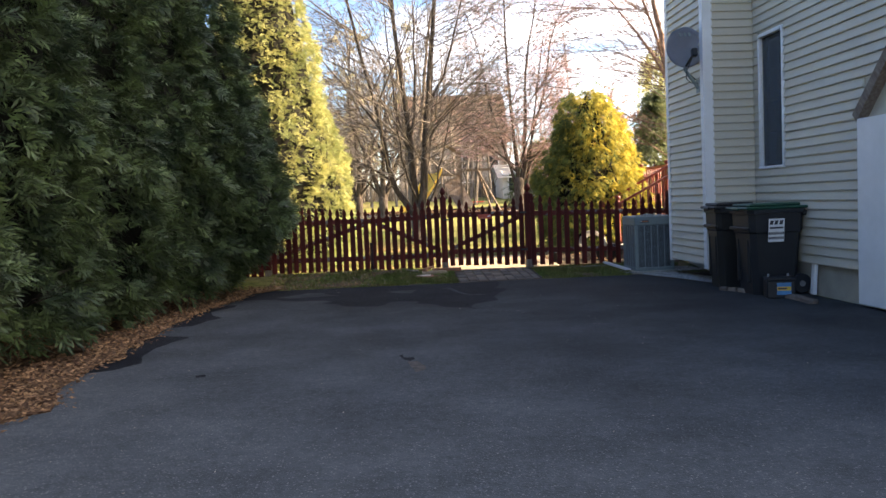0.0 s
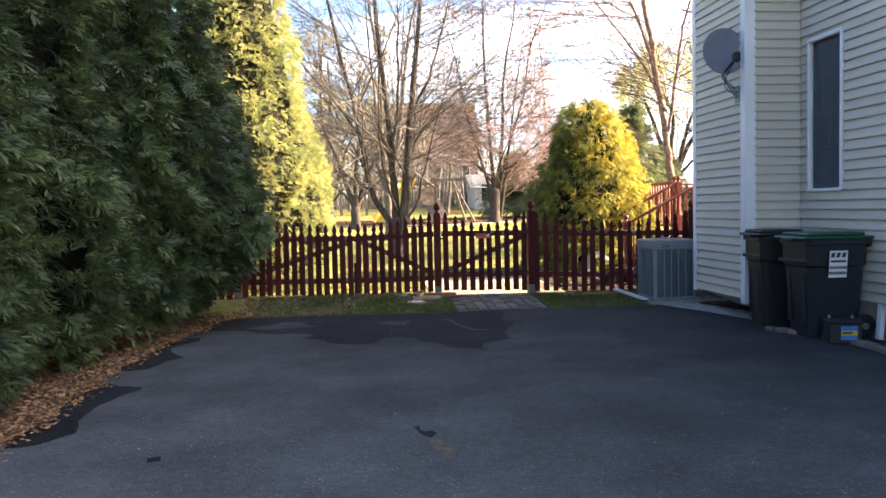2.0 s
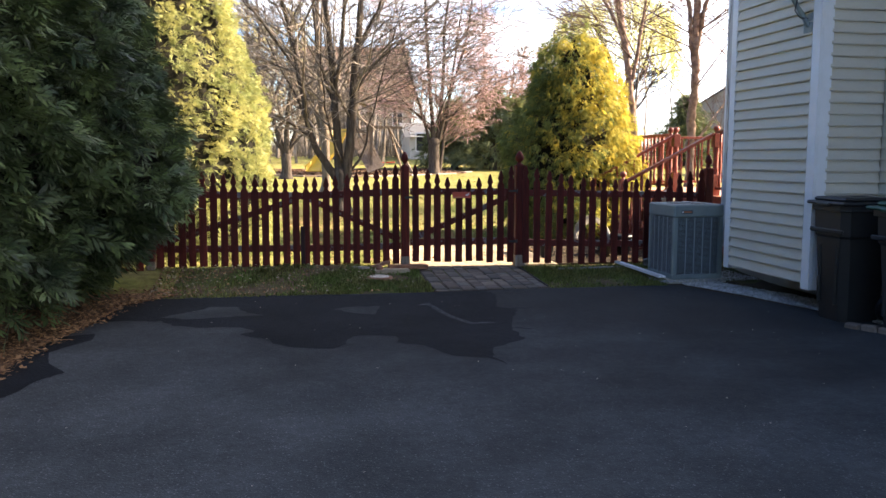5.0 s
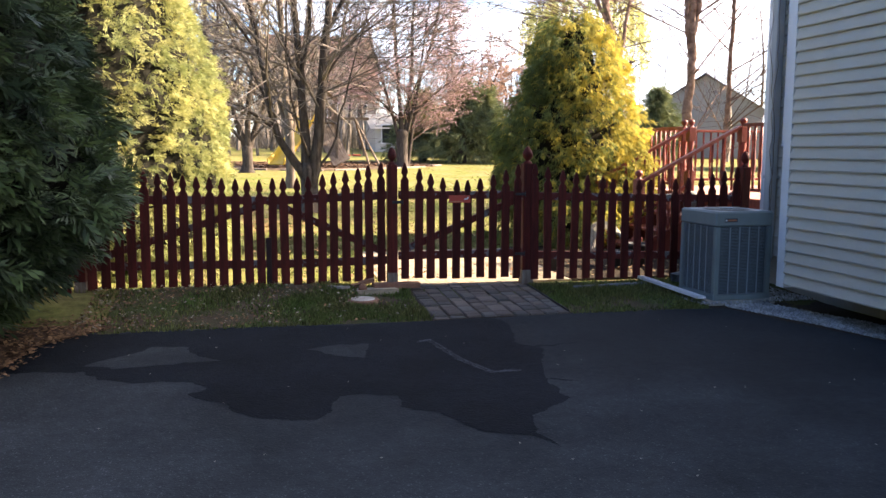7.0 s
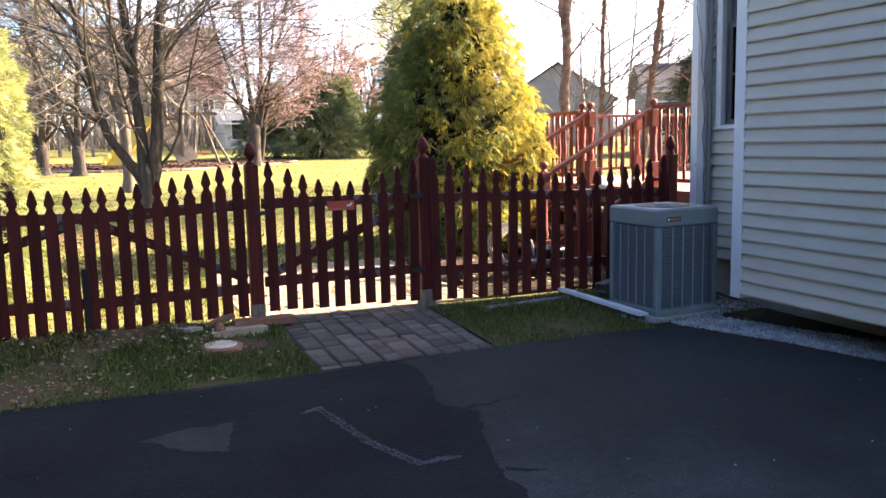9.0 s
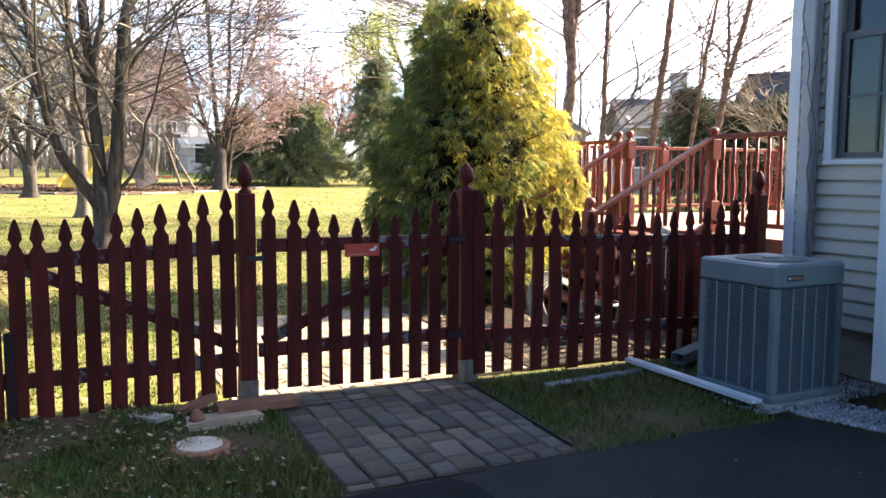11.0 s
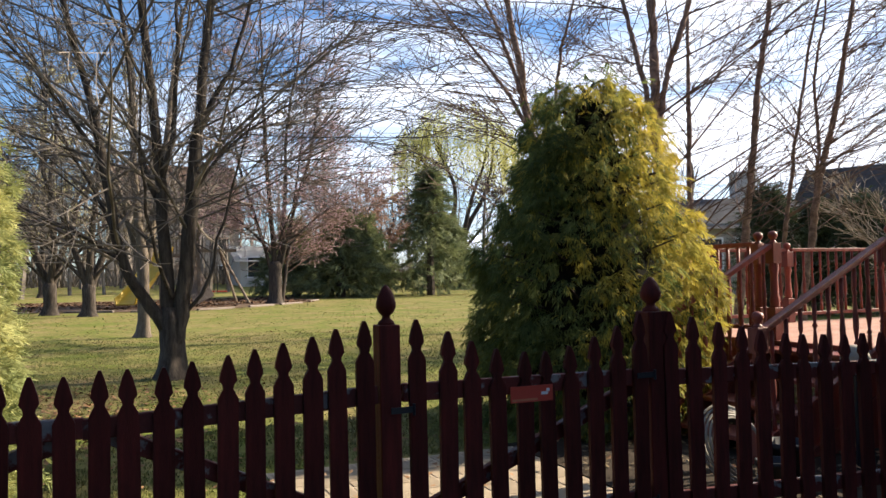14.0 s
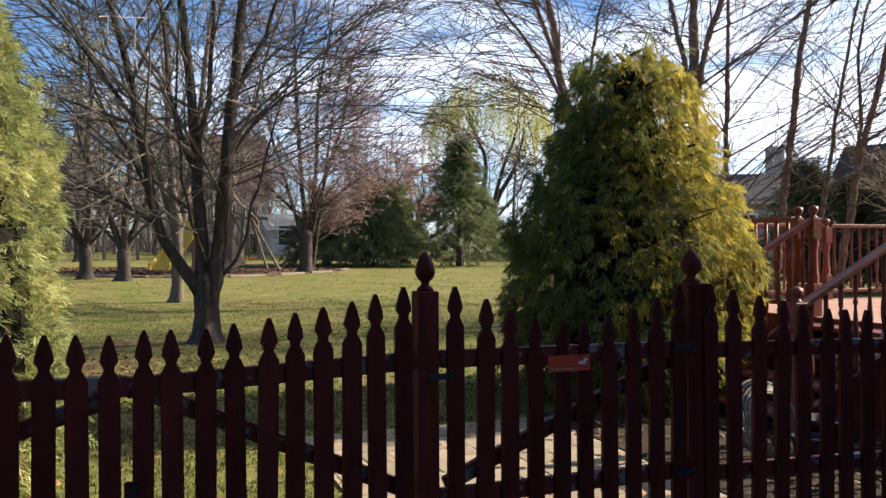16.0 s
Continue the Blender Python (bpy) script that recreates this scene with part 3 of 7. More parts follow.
def ground_height(x, y):
    """The lie of the land: level drive, a low bank at the fence, then a lawn that rises gently."""
    h = 0.06 * min(max((y - 10.9) / 1.1, 0), 1)
    h += 0.012 * min(max(y - 12.0, 0), 60) + 0.032 * min(max(y - 51.0, 0), 16)
    h += 0.062 * min(max((0.55 - x) / 0.5, 0), 1) * min(max((y - 11.25) / 0.7, 0), 1) * min(max((13.6 - y) / 1.4, 0), 1)
    if y > 12.5:
        h += 0.03 * (noise.noise(Vector((x * 0.15, y * 0.15, 0)))) * min((y - 12.5) / 6, 1)
    return h - 0.012


# ---- ground ----
xs = [-900, -300, -120, -60] + [-40 + 1.0 * k for k in range(34)] + [-6 + 0.35 * k for k in range(42)] + [9 + 1.0 * k for k in range(40)] + [60, 120, 300, 900]
ys = [-300, -60, -20, -8, -2, 4, 8] + [10 + 0.3 * k for k in range(30)] + [19.5 + 1.0 * k for k in range(55)] + [90, 140, 300, 1500]
gv = [(x, y, ground_height(x, y)) for y in ys for x in xs]
nx = len(xs)
gf = [(j * nx + i, j * nx + i + 1, (j + 1) * nx + i + 1, (j + 1) * nx + i) for j in range(len(ys) - 1) for i in range(nx - 1)]
ground = raw("ground", gv, gf, "lawn", smooth=True)
tagged(ground, "spring lawn, green with straw-coloured patches, rising gently", "lawn", kind="structure")


def sheet(name, outline, z, material, rough=0.05, step=0.12, seed=1, thick=0.0, follow=False):
    """A flat patch with an uneven edge: the outline is cut into short steps and shifted a little."""
    rng = random.Random(seed)
    pts = []
    n = len(outline)
    for i in range(n):
        (ax, ay), (bx, by) = outline[i], outline[(i + 1) % n]
        k = max(1, int(math.hypot(bx - ax, by - ay) / step))
        for s in range(k):
            u = s / k
            x, y = ax + (bx - ax) * u, ay + (by - ay) * u
            q = noise.noise_vector(Vector((x * 2.3, y * 2.3, seed))) * rough + noise.noise_vector(Vector((x * 9, y * 9, seed))) * rough * 0.45 + noise.noise_vector(Vector((x * 45, y * 45, seed))) * rough * 0.2
            pts.append((x + q.x, y + q.y))
    bm = bmesh.new()
    top = [bm.verts.new((x, y, z + (ground_height(x, y) if follow else 0))) for x, y in pts]
    if thick:
        low = [bm.verts.new((x, y, z - thick)) for x, y in pts]
        for i in range(len(pts)):
            j = (i + 1) % len(pts)
            bm.faces.new((low[i], low[j], top[j], top[i]))
    rim = []
    for i in range(len(top)):
        pair = (top[i], top[(i + 1) % len(top)])
        rim.append(bm.edges.get(pair) or bm.edges.new(pair))
    bmesh.ops.triangle_fill(bm, use_beauty=True, use_dissolve=False, edges=rim)
    bmesh.ops.recalc_face_normals(bm, faces=bm.faces)
    if sum(f.normal.z for f in bm.faces if abs(f.normal.z) > 0.5) < 0:
        bmesh.ops.reverse_faces(bm, faces=bm.faces)
    return part(name, bm, material)


drive = sheet("driveway", [(-1.75, -9), (9.5, -9), (9.5, 2.4), (4.02, 2.4), (4.02, 9.0), (3.6, 9.3), (3.35, 10.2), (3.1, 10.88), (1.85, 10.94), (0.7, 10.9), (-0.6, 10.95), (-1.7, 11.0), (-2.3, 10.6), (-2.5, 8.4), (-2.5, 5.1), (-2.4, 3)], 0.0, "asphalt", rough=0.05, thick=0.08)
tagged(drive, "worn dark grey asphalt driveway with uneven edges", "driveway", kind="structure")
gravel_bed = sheet("gravel_bed", [(4.05, 8.9), (3.55, 9.2), (3.28, 10.2), (3.02, 10.9), (2.98, 11.7), (4.05, 11.76)], -0.003, "soil", rough=0.02)
tagged(gravel_bed, "bare soil under the stone chips along the house", "soil", kind="structure")
TAR = [
    [(-1.72, 10.93), (-2.0, 10.5), (-2.05, 9.97), (-1.75, 10.03), (-1.5, 9.94), (-1.35, 9.76), (-1.1, 9.65), (-0.9, 9.64), (-0.85, 9.55), (-0.79, 9.47), (-0.89, 9.37), (-0.68, 9.2), (-0.66, 9.06), (-0.59, 8.92), (-0.42, 8.84), (-0.26, 8.88), (-0.19, 8.99), (-0.18, 9.11), (-0.12, 9.18), (-0.01, 9.19), (0.16, 9.12), (0.15, 8.92), (0.32, 8.79), (0.46, 8.52), (0.63, 8.46), (0.75, 8.65), (1.0, 8.9), (1.02, 9.1), (1.1, 9.49), (1.25, 9.94), (1.1, 10.13), (1.26, 10.69), (1.2, 10.9), (0.4, 10.88), (-0.6, 10.93)],
    [(-2.3, 5.95), (-2.08, 6.0), (-1.98, 6.04), (-1.85, 6.25), (-1.93, 6.5), (-1.95, 6.9), (-1.88, 7.15), (-1.8, 7.33), (-1.83, 7.41), (-2.0, 7.47), (-2.1, 7.56), (-2.3, 7.6)],
    [(-2.3, 8.0), (-2.06, 8.01), (-1.95, 8.06), (-1.88, 8.36), (-1.77, 8.52), (-1.94, 8.77), (-2.02, 9.05), (-1.82, 9.36), (-1.86, 9.56), (-2.05, 9.5), (-2.3, 9.5)],
    [(-0.02, 6.065), (0.012, 6.068), (0.01, 5.98), (0.036, 5.955), (0.074, 5.97), (0.092, 5.905), (0.056, 5.835), (0.023, 5.875), (0.0, 5.94)],
    [(-1.35, 5.7), (-1.29, 5.73), (-1.27, 5.65), (-1.33, 5.63)],
]
for k, o in enumerate(TAR):
    tagged(sheet("tar_patch", o, 0.002, "tar", rough=0.07 if k < 1 else 0.025 if k < 3 else 0.012, step=0.014, seed=k + 3), "dark patch of fresh sealer on the asphalt", "asphalt patch", kind="structure")
tagged(sheet("rusty_stain", [(0.01, 5.825), (0.08, 5.828), (0.127, 5.655), (0.138, 5.515), (0.083, 5.462), (0.04, 5.638)], 0.0015, "ruststain", rough=0.025, step=0.014, seed=31), "tan rusty stain on the asphalt", "stain", kind="structure")
CRACKS = [
    [(1.2, 9.95), (1.27, 9.985), (1.33, 9.96), (1.40, 10.01), (1.47, 10.005), (1.55, 10.06), (1.47, 10.02), (1.40, 10.025), (1.33, 9.985), (1.26, 10.02), (1.2, 9.99)],
    [(0.60, 8.50), (0.66, 8.41), (0.69, 8.36), (0.73, 8.26), (0.715, 8.36), (0.69, 8.43), (0.64, 8.52)],
    [(1.04, 9.26), (1.12, 9.21), (1.2, 9.19), (1.13, 9.23), (1.06, 9.29)],
]
for k, o in enumerate(CRACKS):
    tagged(sheet("asphalt_crack", o, 0.0015, "tar", rough=0.008, step=0.014, seed=k + 50), "short dark crack running out of the sealed patch", "crack", kind="structure")
BARE = [
    [(-1.49, 10.09), (-1.27, 10.28), (-1.18, 10.46), (-0.96, 10.41), (-0.87, 10.19), (-0.75, 10.05), (-1.02, 10.02), (-1.33, 9.99)],
    [(-0.23, 10.21), (-0.01, 10.28), (0.17, 10.24), (0.09, 9.92), (-0.07, 10.0)],
]
for k, o in enumerate(BARE):
    tagged(sheet("pale_patch", o, 0.0035, "asphalt", rough=0.07, step=0.014, seed=12 + k), "bare grey asphalt showing through the sealer", "asphalt patch", kind="structure")
vg_x = [-1.58 + 0.096 * k for k in range(60)]
vg_y = [10.78 + 0.064 * k for k in range(21)]
vgv = [(x, y + (0.05 * noise.noise(Vector((x * 3, y, 2))) if y < 10.8 else 0), ground_height(x, y) + 0.006 + 0.008 * noise.noise(Vector((x * 5, y * 5, 0)))) for y in vg_y for x in vg_x]
vgf = [(j * 60 + i, j * 60 + i + 1, (j + 1) * 60 + i + 1, (j + 1) * 60 + i) for j in range(20) for i in range(59)]
tagged(raw("verge", vgv, vgf, "verge", smooth=True), "narrow verge of thin grass and bare soil before the fence", "verge", kind="structure")
mulch = sheet("mulch_bed", [(-1.95, 0.5), (-2.0, 3), (-2.12, 4.65), (-1.93, 4.95), (-2.13, 5.4), (-2.15, 6.5), (-2.16, 8.0), (-2.1, 9.1), (-1.93, 9.95), (-1.87, 10.6), (-1.62, 10.97), (-1.3, 11.3), (-1.5, 12.2), (-5, 12.2), (-5, 0.5)], 0.008, "mulch", rough=0.07, thick=0.05)
tagged(mulch, "brown leaf litter bed under the hedge", "mulch", kind="structure")

# ---- house ----
WALL_X, BUMP_X, REAR_Y = 4.06, 3.50, 11.80
COURSE = 0.0885


def slab(name, b, material, label, category):
    return tagged(part(name, boxes(b), material), label, category, kind="structure")


# wall cores with real openings; the clapboards hang on their outer faces
wall_west = tagged(part("wall_west", boxes(
    (WALL_X, WALL_X + 0.15, 2.5, 8.755, 0.30, 6.9), (WALL_X, WALL_X + 0.15, 8.755, 9.265, 0.33, 1.30), (WALL_X, WALL_X + 0.15, 8.755, 9.265, 2.74, 6.9),
    (WALL_X, WALL_X + 0.15, 9.265, 10.98, 0.30, 6.9), (WALL_X, WALL_X + 0.15, 10.98, 11.5, 0.33, 1.32), (WALL_X, WALL_X + 0.15, 10.98, 11.5, 2.78, 6.9),
    (WALL_X, WALL_X + 0.15, 11.5, REAR_Y, 0.30, 6.9)), "siding"), "cream vinyl clapboard wall of a two-storey house", "wall", kind="structure")
wall_bump = tagged(part("wall_bump", boxes((BUMP_X, WALL_X - 0.003, 9.47, 10.72, 0.215, 6.9)), "siding"), "cream vinyl clapboard chimney chase standing out from the house", "wall", kind="structure")
wall_north = tagged(part("wall_north", boxes(
    (WALL_X + 0.15, 4.9, REAR_Y - 0.15, REAR_Y, 0.30, 6.9), (4.9, 5.9, REAR_Y - 0.15, REAR_Y, 0.33, 1.0), (4.9, 5.9, REAR_Y - 0.15, REAR_Y, 2.6, 6.9),
    (5.9, 13.5, REAR_Y - 0.15, REAR_Y, 0.30, 6.9)), "siding"), "cream clapboard rear wall of the house", "wall", kind="structure")
slab("wall_east", (13.35, 13.5, 2.5, REAR_Y - 0.15, 0.30, 6.9), "siding", "cream clapboard wall of the house", "wall")
slab("wall_south", (WALL_X + 0.15, 13.35, 2.5, 2.65, 0.30, 6.9), "siding", "cream clapboard front wall of the house", "wall")
slab("foundation", (WALL_X + 0.03, 13.45, 2.55, REAR_Y - 0.04, -0.1, 0.30), "concrete", "bare concrete house foundation", "foundation")
slab("room_floor", (WALL_X + 0.15, 13.35, 2.65, REAR_Y - 0.15, 0.334, 0.4), "interior", "plain floor inside the house", "floor")
slab("room_ceiling", (WALL_X + 0.15, 13.35, 2.65, REAR_Y - 0.15, 3.0, 3.1), "interior", "plain ceiling inside the house", "ceiling")
slab("room_wall", (7.6, 7.7, 2.65, REAR_Y - 0.15, 0.4, 3.0), "interior", "plain wall inside the house", "wall")
slab("room_partition", (WALL_X + 0.15, 7.6, 9.9, 10.0, 0.4, 3.0), "interior", "plain wall inside the house", "wall")

roof = thing("roof", kind="structure", label="brown shingled gable roof", category="roof")
for sx, x0, x1 in ((1, 3.7, 8.8), (-1, 13.9, 8.8)):
    bm = bmesh.new()
    v = [bm.verts.new(p) for p in ((x0, 2.3, 6.7), (x1, 2.3, 10.4), (x1, REAR_Y + 0.12, 10.4), (x0, REAR_Y + 0.12, 6.7))]
    bm.faces.new(v if sx < 0 else v[::-1])
    g = bmesh.ops.solidify(bm, geom=bm.faces[:], thickness=0.18)
    part("roof_slope", bm, "roofing", roof)
for y0, y1 in ((2.52, 2.65), (REAR_Y - 0.13, REAR_Y - 0.02)):
    part("gable_wall", prism([(4.1, 6.9), (13.46, 6.9), (8.8, 10.2)], y0, y1), "siding", roof)


def clapboards(parent, length, count, z0, along, origin, flip=1):
    """Courses of lapped clapboard: one board a course, hung on the wall's face."""
    me = None
    bm = bmesh.new()
    prof = [(0.0, 0.0), (-0.024, 0.0), (-0.026, 0.010), (-0.004, COURSE + 0.004), (0.0, COURSE + 0.004)]
    a = [bm.verts.new((x, 0, z)) for x, z in prof]
    b = [bm.verts.new((x, length, z)) for x, z in prof]
    for i in range(5):
        bm.faces.new((a[i], a[(i + 1) % 5], b[(i + 1) % 5], b[i]))
    bm.faces.new(a[::-1])
    bm.faces.new(b)
    bmesh.ops.recalc_face_normals(bm, faces=bm.faces)
    me = bpy.data.meshes.new("clapboard")
    bm.to_mesh(me)
    bm.free()
    me.materials.append(M["siding"])
    for k in range(count):
        ob = new("clapboard", me)
        ob.parent = parent
        ob.matrix_basis = pose(origin[0], origin[1], z0 + k * COURSE, 0, 0, along)


SILL = 0.215 + COURSE


def courses(parent, y0, y1, z0, z1):
    """Clapboards on the west wall from y0 to y1, on the courses whose feet lie between z0 and z1."""
    k0, k1 = math.ceil((z0 - SILL) / COURSE - 1e-6), math.floor((z1 - SILL) / COURSE)
    clapboards(parent, y1 - y0, k1 - k0, SILL + k0 * COURSE, 0, (WALL_X, y0))


courses(wall_west, 7.26, 8.70, SILL, 6.6)
courses(wall_west, 2.5, 7.26, 1.95, 6.6)
courses(wall_west, 8.70, 9.42, SILL, 1.29)
courses(wall_west, 8.70, 9.42, 2.74, 6.6)
courses(wall_west, 9.31, 9.42, 1.21, 2.82)
courses(wall_west, 10.74, 11.56, SILL, 1.29)
courses(wall_west, 10.74, 10.94, 1.21, 2.82)
courses(wall_west, 10.74, 11.56, 2.74, 6.6)
courses(wall_west, 11.56, 11.74, SILL, 6.6)
clapboards(wall_bump, 10.65 - 9.55, 72, 0.215, 0, (BUMP_X, 9.55))
clapboards(wall_bump, WALL_X - BUMP_X - 0.08, 72, 0.215, 90, (WALL_X - 0.003, 9.47))

tagged(part("corner_board", boxes((BUMP_X - 0.022, BUMP_X + 0.09, 9.45, 9.548, 0.17, 6.8), (BUMP_X + 0.0, BUMP_X + 0.09, 9.448, 9.455, 0.17, 6.8)), "white"), "white corner board of the chimney chase", "trim", kind="structure")
tagged(part("corner_board", boxes((BUMP_X - 0.022, BUMP_X + 0.09, 10.652, 10.74, 0.19, 6.8)), "white"), "white corner board of the chimney chase", "trim", kind="structure")
tagged(part("corner_board", boxes((WALL_X - 0.024, WALL_X + 0.07, 11.74, REAR_Y + 0.022, 0.30, 6.8)), "white"), "white corner board at the rear of the house", "trim", kind="structure")
tagged(part("soffit", boxes((3.62, WALL_X, 2.3, REAR_Y + 0.12, 6.56, 6.72)), "white"), "white boxed eaves", "trim", kind="structure")


def sash_window(name, y0, y1, z0, z1, cols, label, c=0.06, screened=False):
    """A double-hung window in the west wall: casing, sill, two sashes with grilles, and panes."""
    win = thing(name, (WALL_X, 0, 0), label=label, category="window", kind="structure")
    for b, nm in (((-0.026, 0.02, y0 - c, y0, z0 - 0.02, z1 + c), "side_casing"), ((-0.026, 0.02, y1, y1 + c, z0 - 0.02, z1 + c), "side_casing"),
                  ((-0.035, 0.02, y0, y1, z1, z1 + c), "head_casing"), ((-0.034, 0.03, y0 - c, y1 + c, z0 - 0.05, z0 - 0.02), "window_sill")):
        part(nm, boxes((*b, 0.006)), "white", win)
    zm = (z0 + z1) / 2
    for (a, b2), x in (((z0 - 0.02, zm + 0.02), 0.03), ((zm - 0.02, z1), 0.06)):
        s = part("sash", boxes((x, x + 0.03, y0, y0 + 0.045, a, b2), (x, x + 0.03, y1 - 0.045, y1, a, b2), (x, x + 0.03, y0 + 0.045, y1 - 0.045, a, a + 0.045), (x, x + 0.03, y0 + 0.045, y1 - 0.045, b2 - 0.04, b2)), "grille", win, "dark grey sash frame")
        part("pane", boxes((x + 0.012, x + 0.018, y0 + 0.045, y1 - 0.045, a + 0.045, b2 - 0.04)), "glass", s).visible_shadow = False
        if cols < 2:
            continue
        gl = [(x + 0.006, x + 0.024, y0 + (y1 - y0) * k / cols - 0.008, y0 + (y1 - y0) * k / cols + 0.008, a + 0.045, b2 - 0.04) for k in range(1, cols)]
        gl.append((x + 0.007, x + 0.023, y0 + 0.045, y1 - 0.045, (a + b2) / 2 - 0.008, (a + b2) / 2 + 0.008))
        part("grille", boxes(*gl), "grille", s)
    if screened:
        part("insect_screen", boxes((0.018, 0.020, y0, y1, z0 - 0.02, z1)), "screen", win, "fine grey insect screen").visible_shadow = False
    return win


sash_window("window_1", 8.755, 9.265, 1.32, 2.70, 2, "narrow white double-hung window with dark screened panes", 0.04, True)
sash_window("window_2", 10.99, 11.49, 1.33, 2.76, 2, "double-hung window with grilles and dark reflecting panes")
rw = thing("window_3", (5.4, REAR_Y, 0), label="rear window with white frame and grilles", category="window", kind="structure")
part("window_frame", boxes((-0.5, -0.45, -0.1, 0.02, 1.0, 2.6), (0.45, 0.5, -0.1, 0.02, 1.0, 2.6), (-0.45, 0.45, -0.1, 0.02, 1.0, 1.05), (-0.45, 0.45, -0.1, 0.02, 2.55, 2.6), (-0.45, 0.45, -0.08, 0.0, 1.78, 1.83), (-0.012, 0.012, -0.06, -0.03, 1.05, 2.55), (-0.45, 0.45, -0.06, -0.03, 1.4, 1.42), (-0.45, 0.45, -0.06, -0.03, 2.18, 2.2)), "white", rw)

# white door surround with a clipped corner, farther along the drive
gs = thing("door_surround", (WALL_X, 7.24, 0), label="white painted door surround with a clipped upper corner", category="door frame", kind="structure")
part("jamb", boxes((-0.09, -0.001, -0.5, 0.0, 0.03, 1.62)), "white", gs)
part("slanted_header", prism([(-0.09, 0), (-0.001, 0), (-0.001, 0.09), (-0.09, 0.09)], 0, 1.0), "grayed", gs).matrix_basis = pose(0, 0.01, 1.60, 45, 0, 180) @ pose(0.091, 0, 0)

# downspout with a dry vine
ds = thing("downspout", (WALL_X - 0.06, 11.625, 0), label="pale grey metal downspout with a dry vine climbing it", category="downspout")
part("pipe", boxes((-0.04, 0.034, -0.042, 0.042, 0.28, 6.55, 0.008)), "greytrim", ds)
for z in (1.0, 2.6, 4.4):
    part("strap", boxes((-0.044, 0.05, -0.052, 0.052, z, z + 0.03)), "greytrim", ds)
vv, vf = [], []
rng = random.Random(4)
for s in range(2):
    p, pts = Vector((-0.05, -0.03 + 0.02 * s, 0.3)), []
    for k in range(26):
        pts.append(p.copy())
        p = p + Vector((rng.uniform(-0.004, 0.004), rng.uniform(-0.035, 0.035), 0.105))
        p.y = max(min(p.y, 0.06), -0.09)
    tube(pts, [0.0045 - 0.0001 * k for k in range(26)], 4, vv, vf)
raw("vine", vv, vf, "twig", ds, "thin dry vine")

# ---- fence ----
FY = 12.03


def picket_outline(h, w):
    """A spearhead picket."""
    a = w / 2
    half = [(a, 0), (a, h - 0.152), (a * 0.70, h - 0.130), (a * 0.47, h - 0.116), (a * 0.54, h - 0.102), (a * 0.84, h - 0.086), (a * 0.76, h - 0.066), (a * 0.44, h - 0.026), (a * 0.14, h)]
    return half + [(-x, z) for x, z in half[::-1]]


def fence_panel(name, x0, y0, x1, y1, n, bottom, tops, rails, brace, label, width=0.07):
    """A run of pickets on two rails, with a brace behind; tops: the pickets' heights at even steps."""
    L = math.hypot(x1 - x0, y1 - y0)
    f = thing(name, (x0, y0, 0), math.degrees(math.atan2(y1 - y0, x1 - x0)), label, "picket fence", "picket fence along the drive")
    rng = random.Random(int(x0 * 100))
    for k in range(n):
        u = (k + 0.5) / n
        s = u * (len(tops) - 1)
        i = min(int(s), len(tops) - 2)
        top = tops[i] + (tops[i + 1] - tops[i]) * (s - i)
        b = bottom[0] + (bottom[1] - bottom[0]) * u + rng.uniform(-0.008, 0.008)
        ob = part("picket", prism(picket_outline(top - b, width + rng.uniform(-0.003, 0.002)), -0.019, 0.0), "stain", f)
        ob.matrix_basis = pose(u * L + rng.uniform(-0.004, 0.004), rng.uniform(-0.003, 0.001), b, 0, rng.uniform(-0.7, 0.7), 0)
    for za, zb in rails:
        r = part("rail", boxes((0.0, L, 0.002, 0.036, -0.034, 0.034, 0.003)), "peeling", f, "rail with peeling stain")
        r.matrix_basis = pose(0, 0, za, 0, -math.degrees(math.atan2(zb - za, L)), 0)
    if brace:
        (ax, az), (bx, bz) = brace
        r = part("brace", boxes((0.0, math.hypot(bx - ax, bz - az), 0.038, 0.072, -0.03, 0.03, 0.003)), "peeling", f, "brace with peeling stain")
        r.matrix_basis = pose(ax, 0, az, 0, -math.degrees(math.atan2(bz - az, bx - ax)), 0)
    return f


def fence_post(x, y, z0, top, w=0.083):
    p = thing("fence_post", (x, y, 0), label="square red-stained fence post with an acorn finial", category="fence post", group="fence posts")
    h = w / 2
    part("shaft", boxes((-h, h, -h, h, z0 - 0.1, top - 0.15, 0.004)), "stain", p)
    part("peeling_foot", boxes((-h - 0.002, h + 0.002, -h - 0.002, h + 0.002, z0 - 0.08, z0 + 0.13)), "grayed", p, "bare weathered grey wood at the foot")
    t = top
    k = w / 0.083
    part("finial", lathe([(r * k, t - d) for r, d in ((0.034, 0.155), (0.030, 0.138), (0.017, 0.128), (0.016, 0.116), (0.029, 0.104), (0.038, 0.085), (0.038, 0.068), (0.032, 0.045), (0.021, 0.02), (0.011, 0.006), (0.003, 0.0))], 14), "stain", p, smooth=True)
    return p


fence_post(0.638, FY + 0.04, 0.06, 1.268)
fence_post(1.858, FY + 0.04, 0.05, 1.277, 0.1)
fence_post(3.95, 11.955, 0.06, 1.245)
fence_post(-1.88, FY + 0.04, 0.06, 1.2)
fence_panel("drive_gate", -1.83, FY, -0.415, FY, 14, (0.13, 0.12), (1.112, 1.066, 1.018, 0.996), ((0.31, 0.295), (0.845, 0.825)), ((0.05, 0.36), (1.38, 0.79)), "red-brown stained picket leaf of a double drive gate, closed")
